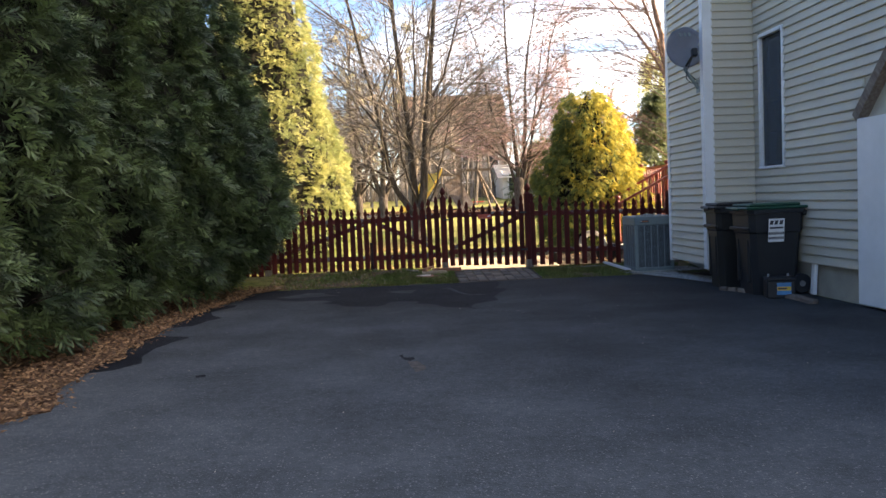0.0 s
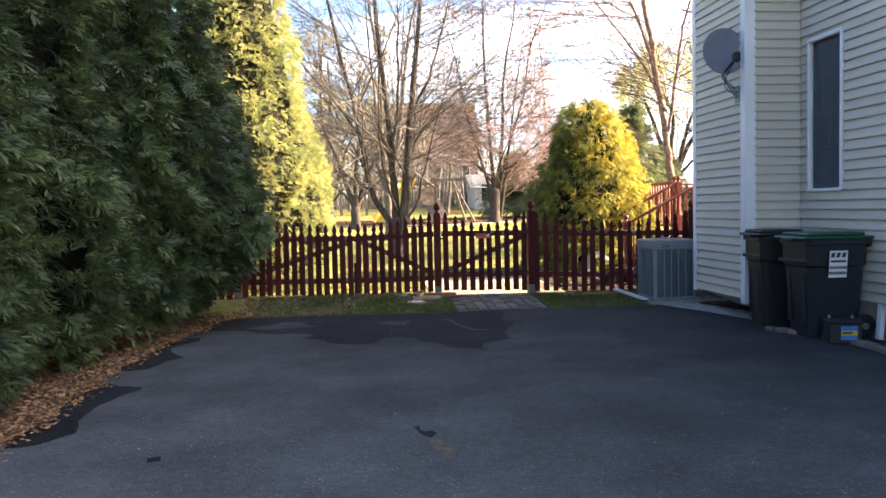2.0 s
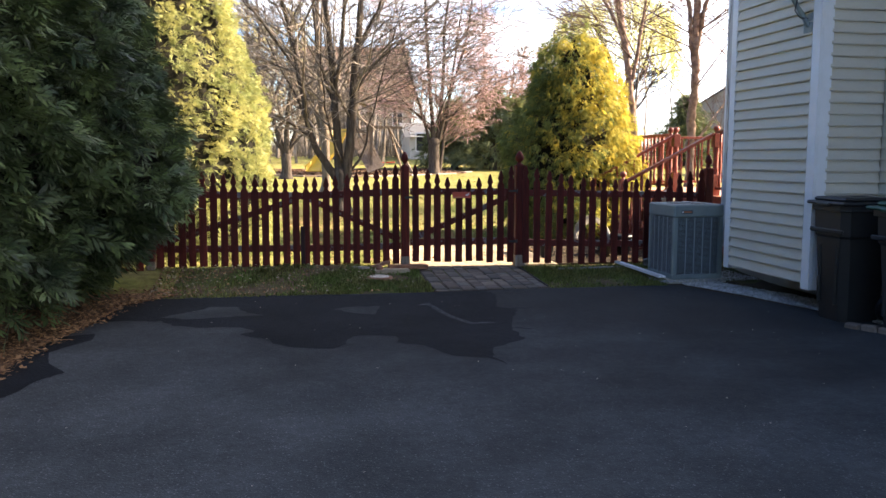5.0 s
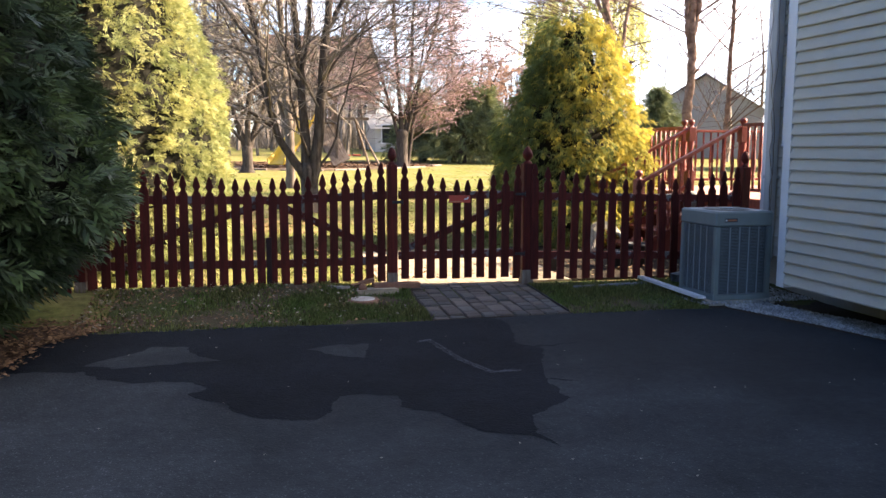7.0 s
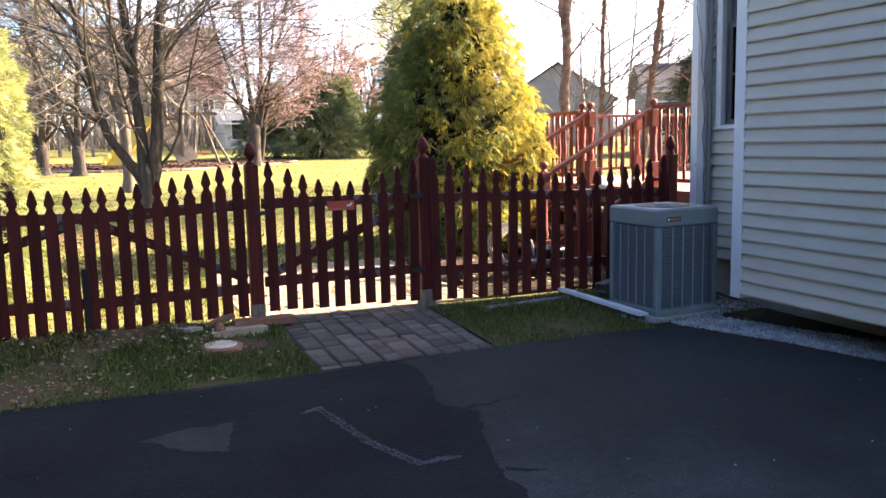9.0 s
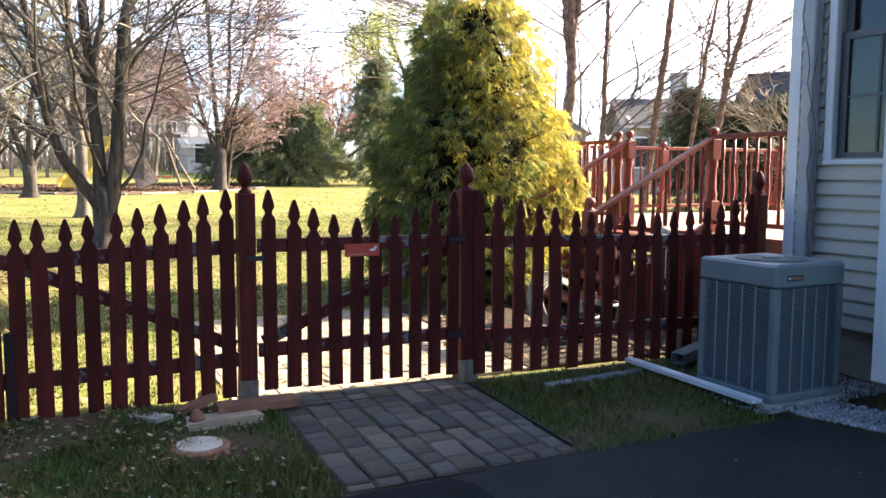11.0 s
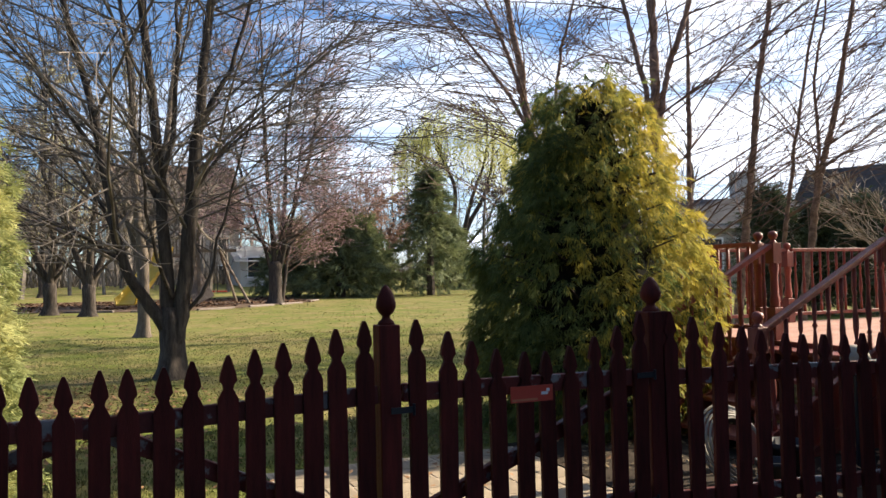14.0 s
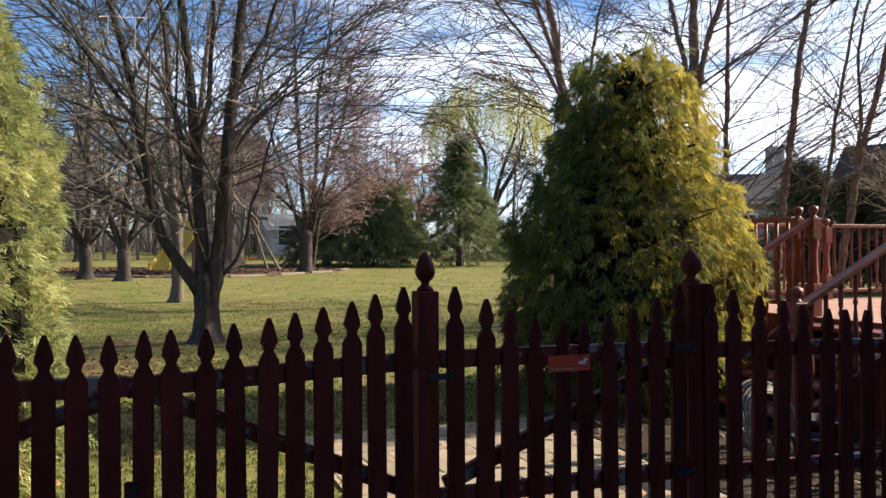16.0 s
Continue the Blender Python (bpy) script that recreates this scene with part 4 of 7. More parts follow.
leaf_gate = fence_panel("drive_gate", -0.42, FY, 0.59, FY, 10, (0.12, 0.125), (1.012, 1.01, 1.046, 1.088, 1.15), ((0.29, 0.30), (0.82, 0.86)), ((0.06, 0.80), (1.0, 0.36)), "red-brown stained picket leaf of a double drive gate, closed")
fence_panel("picket_fence", -3.05, FY, -1.925, FY, 11, (0.08, 0.10), (1.0, 1.0, 1.05, 1.1), ((0.30, 0.31), (0.83, 0.845)), None, "fixed red-brown picket fence panel running under the hedge")
part("stop_block", boxes((-0.008, 0.036, -0.036, -0.0195, 0.13, 0.52, 0.004)), "darkboard", leaf_gate, "short dark board covering the joint of the leaves")
gate = fence_panel("garden_gate", 0.69, FY, 1.81, FY, 10, (0.135, 0.115), (1.16, 1.06, 0.99, 0.985, 1.05, 1.145), ((0.335, 0.335), (0.86, 0.85)), ((0.03, 0.37), (1.1, 0.82)), "closed red-brown picket garden gate with a dipped top")
fence_panel("picket_fence", 1.86, FY, 3.92, 11.935, 17, (0.10, 0.05), (1.14, 1.06, 1.0, 0.985, 0.985, 1.02, 1.11), ((0.31, 0.27), (0.84, 0.80)), None, "fixed red-brown picket fence panel with a dipped top")
# ---- deck ----
DZ, DX0, DX1, DY0, DY1 = 0.74, 4.66, 9.2, REAR_Y + 0.03, 15.85
deck = thing("deck", label="raised wooden deck painted red-brown, at the back of the house", category="deck")
k = 0
y = DY0
while y < DY1:
    part("deck_board", boxes((DX0 - 0.04, DX1, y, y + 0.135, DZ - 0.03, DZ)), "deckboard", deck, "pale pinkish board")
    y += 0.141
part("fascia", boxes((DX0 - 0.06, DX0 - 0.042, DY0, DY1, DZ - 0.22, DZ - 0.002)), "deckred", deck)
part("joists", boxes(*[(x, x + 0.04, DY0, DY1 - 0.02, DZ - 0.2, DZ - 0.032) for x in (4.7, 5.3, 5.9, 6.5, 7.1, 7.7, 8.3, 8.9)]), "deckred", deck)
for x, y in ((4.75, 13.0), (4.75, 14.3), (4.75, 15.7), (6.9, 13.0), (6.9, 15.7), (9.0, 13.0), (9.0, 15.7)):
    part("support_post", boxes((x - 0.05, x + 0.05, y - 0.05, y + 0.05, 0.0, DZ - 0.2)), "deckred", deck)


def deck_post(x, y, z0, top):
    p = thing("newel_post", (x, y, 0), label="turned red newel post with a ball cap", category="deck post", group="deck railing")
    h = 0.045
    t = top
    part("lower_block", boxes((-h, h, -h, h, z0, z0 + 0.26, 0.003)), "deckred", p)
    part("turned_shaft", lathe([(0.044, z0 + 0.26), (0.036, z0 + 0.28), (0.043, z0 + 0.31), (0.033, z0 + 0.36), (0.030, t - 0.36), (0.042, t - 0.30), (0.036, t - 0.275), (0.044, t - 0.262)], 10), "deckred", p, smooth=True)
    part("upper_block", boxes((-h, h, -h, h, t - 0.262, t - 0.10, 0.003)), "deckred", p)
    part("ball_cap", lathe([(0.042, t - 0.10), (0.024, t - 0.085), (0.018, t - 0.075), (0.034, t - 0.055), (0.041, t - 0.035), (0.034, t - 0.012), (0.008, t)], 12), "deckred", p, smooth=True)
    return p


BAL = [(0.015, 0.0), (0.015, 0.085), (0.010, 0.09), (0.018, 0.105), (0.009, 0.12), (0.019, 0.19), (0.020, 0.24), (0.012, 0.34), (0.009, 0.375), (0.018, 0.395), (0.009, 0.415), (0.016, 0.44), (0.015, 0.445), (0.015, 0.56)]


def railing(a, b, za, zb, height=0.78, gap=0.115):
    """A rail between two posts with turned balusters; za, zb: the walking surface at both ends."""
    (ax, ay), (bx, by) = a, b
    L = math.hypot(bx - ax, by - ay)
    r = thing("deck_railing", (ax, ay, 0), math.degrees(math.atan2(by - ay, bx - ax)), "red-brown deck railing with turned balusters", "railing", "deck railing")
    tilt = -math.degrees(math.atan2(zb - za, L))
    S = math.hypot(L, zb - za)
    for nm, z, w in (("top_rail", height, 0.032), ("bottom_rail", 0.09, 0.024)):
        part(nm, boxes((0.045, S - 0.045, -w, w, -0.018, 0.018, 0.004)), "deckred", r).matrix_basis = pose(0, 0, za + z, 0, tilt, 0)
    n = max(1, int((L - 0.1) / gap))
    sc = (height - 0.126) / 0.56
    me = None
    for k in range(n):
        u = (k + 0.5) / n
        if me is None:
            ob = part("baluster", lathe([(rr, z * sc) for rr, z in BAL], 6), "deckred", r, smooth=True)
            me = ob.data
        else:
            ob = new("baluster", me)
            ob.parent = r
        ob.matrix_basis = pose(0.05 + u * (L - 0.1), 0, za + (zb - za) * u + 0.108)
    return r


deck_post(4.67, 13.12, DZ, 1.60)
deck_post(4.65, 14.17, DZ, 1.62)
deck_post(4.65, 14.33, DZ, 1.62)
deck_post(4.65, 15.80, DZ, 1.62)
deck_post(6.48, 15.82, DZ, 1.60)
deck_post(8.4, 15.82, DZ, 1.60)
deck_post(3.46, 13.12, 0.06, 1.04)
deck_post(3.46, 14.17, 0.06, 1.04)
railing((4.67, 11.86), (4.67, 13.12), DZ, DZ)
railing((4.65, 14.33), (4.65, 15.80), DZ, DZ)
railing((4.65, 15.82), (6.48, 15.82), DZ, DZ)
railing((6.48, 15.82), (8.4, 15.82), DZ, DZ)
railing((3.46, 13.12), (4.67, 13.12), 0.12, DZ)
railing((3.46, 14.17), (4.65, 14.17), 0.12, DZ)
# boards that close the dark space under the deck
y = DY0 + 0.02
while y < DY1 - 0.15:
    if y + 0.13 < 13.12 or y > 14.18:
        part("skirt_board", boxes((DX0 - 0.036, DX0 - 0.018, y, y + 0.13, 0.04, DZ - 0.16)), "deckred", deck)
    y += 0.142
stairs = thing("deck_stairs", label="red-brown wooden steps up to the deck", category="stairs")
for i in range(4):
    x = 3.5 + 0.28 * i
    part("tread", boxes((x, x + 0.29, 13.17, 14.12, 0.04 + 0.165 * (i + 1) - 0.03, 0.04 + 0.165 * (i + 1), 0.004)), "deckred", stairs)
for y in (13.17, 14.10):
    part("stringer", prism([(3.5, 0.05), (3.75, 0.05), (4.62, 0.5), (4.62, 0.7), (4.5, 0.7), (3.5, 0.2)], y - 0.03, y), "deckred", stairs)
part("side_panel", prism([(3.56, 0.05), (4.6, 0.05), (4.6, 0.49), (3.76, 0.055)], 13.125, 13.138), "deckred", stairs)

# ---- plants ----
def limbs(rng, guides, rules, slim=0.010):
    """Limbs of a bare tree as (points, radii, level). Each guide is (points, first radius, last radius);
    each rule is (branches a metre, shortest, longest, angle from the parent, rise, wobble, first share of the parent's length)."""
    out = []

    def branch(pts, rad, lev):
        out.append((pts, rad, lev))
        if lev >= len(rules):
            return
        per, lo, hi, angle, rise, wobble, first = rules[lev]
        steps = [(q - p).length for p, q in zip(pts, pts[1:])]
        total = sum(steps)
        for _ in range(max(1, int(per * total + rng.random()))):
            u = first + (0.98 - first) * rng.random()
            s, i = u * total, 0
            while i < len(steps) - 1 and s > steps[i]:
                s -= steps[i]
                i += 1
            f = min(s / steps[i], 1.0)
            p = pts[i].lerp(pts[i + 1], f)
            d = (pts[i + 1] - pts[i]).normalized()
            side = Vector((rng.gauss(0, 1), rng.gauss(0, 1), rng.gauss(0, 0.5))) + 0.7 * Vector((p.x, p.y, 0)).normalized() + Vector((0, 0, 0.25))
            side = (side - d * side.dot(d)).normalized()
            ang = angle * rng.uniform(0.75, 1.2)
            d = d * math.cos(ang) + side * math.sin(ang)
            length = rng.uniform(lo, hi) * (1.15 - 0.6 * u)
            r = max(min((rad[i] + (rad[i + 1] - rad[i]) * f) * 0.55, slim * length + 0.002), 0.0022)
            n = 6 if lev == 0 else 4 if lev == 1 else 3
            line, radii = [p.copy()], [r]
            for k in range(n):
                d = (d + wobble * Vector((rng.gauss(0, 1), rng.gauss(0, 1), rng.gauss(0, 0.7))) + Vector((0, 0, rise))).normalized()
                p = p + d * length / n
                line.append(p.copy())
                radii.append(r * (1 - 0.75 * (k + 1) / n))
            branch(line, radii, lev + 1)

    for pts, r0, r1 in guides:
        pts = [Vector(p) for p in pts]
        line = []
        for i in range(len(pts) - 1):
            a0, a1, a2, a3 = pts[max(i - 1, 0)], pts[i], pts[i + 1], pts[min(i + 2, len(pts) - 1)]
            for k in range(4):
                u = k / 4
                q = 0.5 * (2 * a1 + (a2 - a0) * u + (2 * a0 - 5 * a1 + 4 * a2 - a3) * u * u + (3 * a1 - a0 - 3 * a2 + a3) * u ** 3)
                line.append(q + 0.012 * Vector((rng.gauss(0, 1), rng.gauss(0, 1), 0)))
        line.append(pts[-1])
        n = len(line) - 1
        branch(line, [r0 + (r1 - r0) * (k / n) ** 0.85 for k in range(n + 1)], 0)
    return out


def wander(rng, at, lean, height, r, bend=0.25):
    """A guide for a stem that climbs from at with a slight bend."""
    pts = [Vector(at)]
    for k in range(1, 5):
        u = k / 4
        pts.append(Vector(at) + Vector((lean[0] * height * u + bend * rng.uniform(-1, 1) * u, lean[1] * height * u + bend * rng.uniform(-1, 1) * u, height * u)))
    return pts, r, r * 0.22


SIDES = (10, 6, 4, 3, 3)


def bare_tree(name, at, trunk_h, trunk_r, guides, rules, bark, twig, label, seed, thin=0.0035, buds=None, slim=0.010, clear=0.0):
    """A leafless tree: a flared trunk, limbs and twigs; no side branch hangs lower than clear."""
    rng = random.Random(seed)
    t = thing(name, at, label=label, category="tree")
    tv, tf, wv, wf = [], [], [], []
    tube([(0, 0, -0.15), (0, 0, 0.0), (0.01, 0, 0.12), (0.02, 0.01, 0.35), (0.0, 0, trunk_h), (0, 0, trunk_h + 0.15)],
         [trunk_r * 2.0, trunk_r * 1.62, trunk_r * 1.22, trunk_r * 1.0, trunk_r * 1.02, trunk_r * 0.7], 14, tv, tf)
    for p in tv:
        q = math.atan2(p.y, p.x)
        k = 1 + 0.14 * math.sin(3 * q + seed) * max(0.0, 1 - p.z) + 0.05 * math.sin(7 * q)
        p.x, p.y = p.x * k, p.y * k
    tips = []
    for pts, rad, lev in limbs(rng, guides, rules, slim):
        if lev and min(p[2] for p in pts) < clear:
            continue
        rad = [max(r, thin) for r in rad]
        if lev == 0 and bark == "birch":
            # knobbly flaking stem
            fine, fat = [], []
            for i in range(len(pts) - 1):
                for k in range(5):
                    f = k / 5
                    r = rad[i] + (rad[i + 1] - rad[i]) * f
                    fine.append(Vector(pts[i]).lerp(Vector(pts[i + 1]), f) + 0.12 * r * Vector((rng.gauss(0, 1), rng.gauss(0, 1), 0)))
                    fat.append(r * rng.uniform(0.86, 1.2))
            pts, rad = fine + [Vector(pts[-1])], fat + [rad[-1]]
        if lev == 0:
            tube(pts, rad, SIDES[lev], tv, tf)
        else:
            tube(pts, rad, SIDES[lev], wv, wf)
        if lev >= len(rules) - 1:
            tips += pts[1:]
    raw("trunk", tv, tf, bark, t, smooth=True)["kind"] = "stuff"
    raw("twigwork", wv, wf, twig, t, "fine bare twigs")["kind"] = "stuff"
    if buds:
        tips = rng.sample(tips, min(len(tips), buds[1]))
        bv, bf = [], []
        for p in tips:
            leaf_card(bv, bf, p, rng, buds[2])
        raw("bloom", bv, bf, buds[0], t, "small spring buds")["kind"] = "stuff"
    return t


def leaf_card(v, f, p, rng, s):
    """Two crossed little leaves."""
    for _ in range(2):
        d = Vector((rng.gauss(0, 1), rng.gauss(0, 1), rng.gauss(0, 1))).normalized()
        q = d.orthogonal().normalized() * 0.45
        b = len(v)
        v += [p, p + (d * 0.5 + q) * s, p + d * s, p + (d * 0.5 - q) * s]
        f.append((b, b + 1, b + 2, b + 3))


def sprays(origins, heads, ups, sizes, rng, blades=9, fan=0.7, width=0.1, droop=0.2, leafy=False):
    """Flat feathery sprays, as arrays: leaflets on both sides of a stem. Returns vertices and faces."""
    n = len(origins)
    o, h, u = (np.asarray(q, float) for q in (origins, heads, ups))
    h /= np.linalg.norm(h, axis=1, keepdims=True)
    s = np.cross(h, u)
    s /= np.linalg.norm(s, axis=1, keepdims=True) + 1e-9
    u = np.cross(s, h)
    size = np.asarray(sizes, float)[:, None]
    V = []
    for k in range(blades):
        c = k / (blades - 1)
        ang = (0.0 if k == blades - 1 else (1 if k % 2 else -1) * fan) * (1 + 0.35 * rng.standard_normal((n, 1)))
        sag = np.array([0, 0, -1.0]) * droop
        start = o + h * size * 0.75 * c + sag * size * 0.35 * c * c
        d = h * np.cos(ang) + s * np.sin(ang) + sag * (0.3 + 0.5 * c + 0.4 * rng.random((n, 1))) + 0.1 * rng.standard_normal((n, 3))
        ln_ = size * (0.42 + 0.25 * rng.random((n, 1))) * (1 - 0.35 * c)
        side = np.cross(d, u)
        wd = ln_ * width
        if leafy:
            mid = start + d * ln_ * 0.55
            V.append(np.stack([start, mid + side * wd, start + d * ln_, mid - side * wd], 1))
        else:
            V.append(np.stack([start - side * wd, start + side * wd, start + d * ln_], 1))
    V = np.stack(V, 1).reshape(-1, 3)
    return V, np.arange(len(V)).reshape(-1, 4 if leafy else 3)


def quick_mesh(name, V, F, material, parent, label=""):
    me = bpy.data.meshes.new(name)
    me.vertices.add(len(V))
    me.vertices.foreach_set("co", np.asarray(V, np.float32).ravel())
    k = F.shape[1]
    me.loops.add(F.size)
    me.loops.foreach_set("vertex_index", F.astype(np.int32).ravel())
    me.polygons.add(len(F))
    me.polygons.foreach_set("loop_start", np.arange(0, F.size, k, dtype=np.int32))
    me.update(calc_edges=True)
    me.validate()
    me.materials.append(M[material])
    ob = new(name, me)
    ob.parent = parent
    if label:
        ob["label"] = label
    return ob


def cone_evergreen(name, at, height, radius, plumes, size, material, label, seed, profile, droop=0.25, lumps=0.18, fans=8, blades=9, width=0.13, low=0.1, up=0.6, arc=(0.0, 360.0), second=None, fill=0.35, deep=0.16):
    """An evergreen with a lumpy outline: a trunk with short limbs, a dim inner filling, and plumes of flat feathery sprays
    that stand out from it. second is the material of the plumes on the side away from the sun."""
    rng = np.random.default_rng(seed)
    t = thing(name, at, label=label, category="tree")
    ph, pr = [p[0] for p in profile], [p[1] for p in profile]

    def shell(m):
        """Places on the lumpy outline: height, direction and radius."""
        z = low + rng.random(m) ** 0.85 * (height - low)
        ang = np.where(rng.random(m) < 0.86, arc[0] + rng.random(m) * (arc[1] - arc[0]), 360 * rng.random(m))
        ang = np.radians(ang)
        rad = np.interp(z / height, ph, pr) * radius
        wob = np.array([noise.noise(Vector((math.cos(q) * 1.7 + seed, math.sin(q) * 1.7, zz * 1.5))) + 0.7 * noise.noise(Vector((math.cos(q) * 5.5, math.sin(q) * 5.5 + seed, zz * 4.2))) for q, zz in zip(ang, z)])
        return z, ang, rad * (1 + lumps * wob)

    def place(z, ang, rad):
        return np.stack([np.cos(ang) * rad, np.sin(ang) * rad, z], 1)

    def outward(ang):
        return np.stack([np.cos(ang), np.sin(ang), np.zeros(len(ang))], 1)

    # inner filling
    z, ang, rad = shell(int(plumes * fill * 3))
    rad = np.maximum(rad - size * (1.2 + 2.2 * rng.random(len(z))), 0.02)
    n = len(z)
    V, F = sprays(place(z, ang, rad), outward(ang) + 0.6 * rng.standard_normal((n, 3)), outward(ang) + 0.4 * rng.standard_normal((n, 3)), size * (1.6 + 0.8 * rng.random(n)), rng, 11, 0.7, 0.1, droop)
    quick_mesh("inner_foliage", V, F, second or material, t)["kind"] = "stuff"
    # plumes
    z, ang, rad = shell(plumes)
    n = len(z)
    rad = np.maximum(rad - deep * rng.random(n) ** 1.5, 0.02)
    o = place(z, ang, rad)
    out_ = outward(ang)
    axis = out_ * (0.75 + 0.25 * rng.random((n, 1))) + 0.38 * rng.standard_normal((n, 3)) + np.array([0, 0, 1.0]) * (up + 0.3 * rng.standard_normal((n, 1)))
    axis /= np.linalg.norm(axis, axis=1, keepdims=True)
    flat = out_ * 0.4 + np.array([0, 0, 0.6]) + 0.7 * rng.standard_normal((n, 3))
    tang = np.cross(axis, flat)
    tang /= np.linalg.norm(tang, axis=1, keepdims=True)
    flat = np.cross(tang, axis)
    long = size * (1.3 + 1.1 * rng.random((n, 1)))
    parts = ([], [], [], [])
    for k in range(fans):
        c = k / (fans - 1)
        turn = (1 if k % 2 else -1) * (1.0 - 0.75 * c) + 0.25 * rng.standard_normal((n, 1))
        parts[0].append(o + axis * long * (0.15 + 0.7 * c) + np.array([0, 0, -1.0]) * droop * long * 0.5 * c * c)
        parts[1].append(axis * np.cos(turn) + tang * np.sin(turn) + np.array([0, 0, -1.0]) * droop * 0.5 * c)
        parts[2].append(flat + 0.25 * rng.standard_normal((n, 3)))
        parts[3].append(size * (0.75 + 0.5 * rng.random(n)) * (1 - 0.25 * c))
    o, h, u, s = (np.concatenate(q) for q in parts)
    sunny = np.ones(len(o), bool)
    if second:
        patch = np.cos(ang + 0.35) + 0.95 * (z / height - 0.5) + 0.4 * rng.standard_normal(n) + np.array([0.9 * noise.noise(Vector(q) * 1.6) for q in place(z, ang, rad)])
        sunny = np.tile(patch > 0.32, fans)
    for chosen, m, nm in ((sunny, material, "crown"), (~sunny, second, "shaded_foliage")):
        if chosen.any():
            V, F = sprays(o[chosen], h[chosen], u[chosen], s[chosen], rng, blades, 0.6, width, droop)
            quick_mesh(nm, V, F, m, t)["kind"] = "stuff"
    tv, tf = [], []
    tube([(0, 0, -0.1), (0, 0, height * 0.5), (0, 0, height * 0.93)], [radius * 0.10 + 0.03, radius * 0.06 + 0.02, 0.01], 8, tv, tf)
    rr = random.Random(seed)
    for k in range(int(26 + height * 8)):
        zz = rr.uniform(low + 0.1, height * 0.92)
        q = rr.uniform(0, 2 * math.pi)
        R = np.interp(zz / height, ph, pr) * radius * rr.uniform(0.6, 0.9)
        tube([(0, 0, zz - 0.1), (math.cos(q) * R * 0.5, math.sin(q) * R * 0.5, zz), (math.cos(q) * R, math.sin(q) * R, zz + 0.12 * R)], [0.02, 0.013, 0.005], 4, tv, tf)
    raw("trunk", tv, tf, "bark", t)["kind"] = "stuff"
    return t


def tufted_evergreen(name, at, height, radius, boughs, per, clump, size, material, label, seed, profile, droop=0.3, lumps=0.15, fans=3, blades=7,
                     width=0.12, low=0.15, up=0.3, arc=(0.0, 360.0), lower=0.0, second=None, core=1.75, spill=0.0):
    """An evergreen built of boughs: each bough ends in a domed tuft of feathery sprays, with dim gaps between the
    tufts.
    lower: how much denser the boughs are near the ground; second: a darker green that paints shade on the tufts away
    from the sun; spill: how far tufts hang."""
    rng = np.random.default_rng(seed)
    t = thing(name, at, label=label, category="tree")
    ph, pr = [p[0] for p in profile], [p[1] for p in profile]
    grid = np.linspace(low, height, 80)
    weight = (np.interp(grid / height, ph, pr) + 0.1) * (1 - lower * grid / height)
    cdf = np.cumsum(weight) / weight.sum()
    k = np.arange(boughs)
    z = np.interp((rng.permutation(boughs) + rng.random(boughs)) / boughs, cdf, grid)
    share = (k * 0.618034 + 0.3 * rng.random(boughs)) % 1.0
    ang = np.radians(np.where(rng.random(boughs) < 0.9, arc[0] + share * (arc[1] - arc[0]), 360 * share))
    wob = np.array([noise.noise(Vector((math.cos(q) * 1.5 + seed, math.sin(q) * 1.5, zz * 1.3))) + 0.6 * noise.noise(Vector((math.cos(q) * 4.0, math.sin(q) * 4.0 + seed, zz * 3.0))) for q, zz in zip(ang, z)])
    rad = np.maximum(np.interp(z / height, ph, pr) * radius * (1 + lumps * wob) - clump * (0.35 + 0.7 * rng.random(boughs) ** 2), 0.02)
    out_ = np.stack([np.cos(ang), np.sin(ang), np.zeros(boughs)], 1)
    tan = np.stack([-np.sin(ang), np.cos(ang), np.zeros(boughs)], 1)
    tip = out_ * rad[:, None] + np.array([0, 0, 1.0]) * z[:, None]
    c = (clump * (0.7 + 0.65 * rng.random(boughs)) * np.clip(0.45 + (height - z) / (height * 0.35), 0.45, 1.0))[:, None]
    skyward = np.array([0, 0, 1.0])
    O, H, W, S, B = [], [], [], [], []
    for _ in range(per):
        r, q = np.sqrt(rng.random((boughs, 1))), 2 * np.pi * rng.random((boughs, 1))
        a, b = r * np.cos(q), r * np.sin(q) - spill * rng.random((boughs, 1))
        o = tip + tan * a * c * 1.15 + skyward * b * c * 0.9 + out_ * c * (0.75 - 0.95 * (a * a + b * b * 0.8))
        axis = out_ * (0.75 + 0.3 * rng.random((boughs, 1))) + tan * a * 0.9 + skyward * (0.45 * b + up) + 0.22 * rng.standard_normal((boughs, 3))
        axis /= np.linalg.norm(axis, axis=1, keepdims=True)
        flat = skyward * 0.8 + out_ * 0.35 + 0.55 * rng.standard_normal((boughs, 3))
        across = np.cross(axis, flat)
        across /= np.linalg.norm(across, axis=1, keepdims=True) + 1e-9
        for f in range(fans):
            turn = (f - (fans - 1) / 2) * 0.75 + 0.25 * rng.standard_normal((boughs, 1))
            O.append(o - axis * size * 0.25)
            H.append(axis * np.cos(turn) + across * np.sin(turn) - skyward * droop * 0.35 * rng.random((boughs, 1)))
            W.append(flat + 0.3 * rng.standard_normal((boughs, 3)))
            S.append(size * (0.75 + 0.55 * rng.random(boughs)))
            B.append(k)
    O, H, W, S, B = (np.concatenate(q) for q in (O, H, W, S, B))
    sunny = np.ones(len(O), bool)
    # tufts towards the sun and the top keep the lit colour, others the shaded
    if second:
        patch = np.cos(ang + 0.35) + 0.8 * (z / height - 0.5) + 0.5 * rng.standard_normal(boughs)
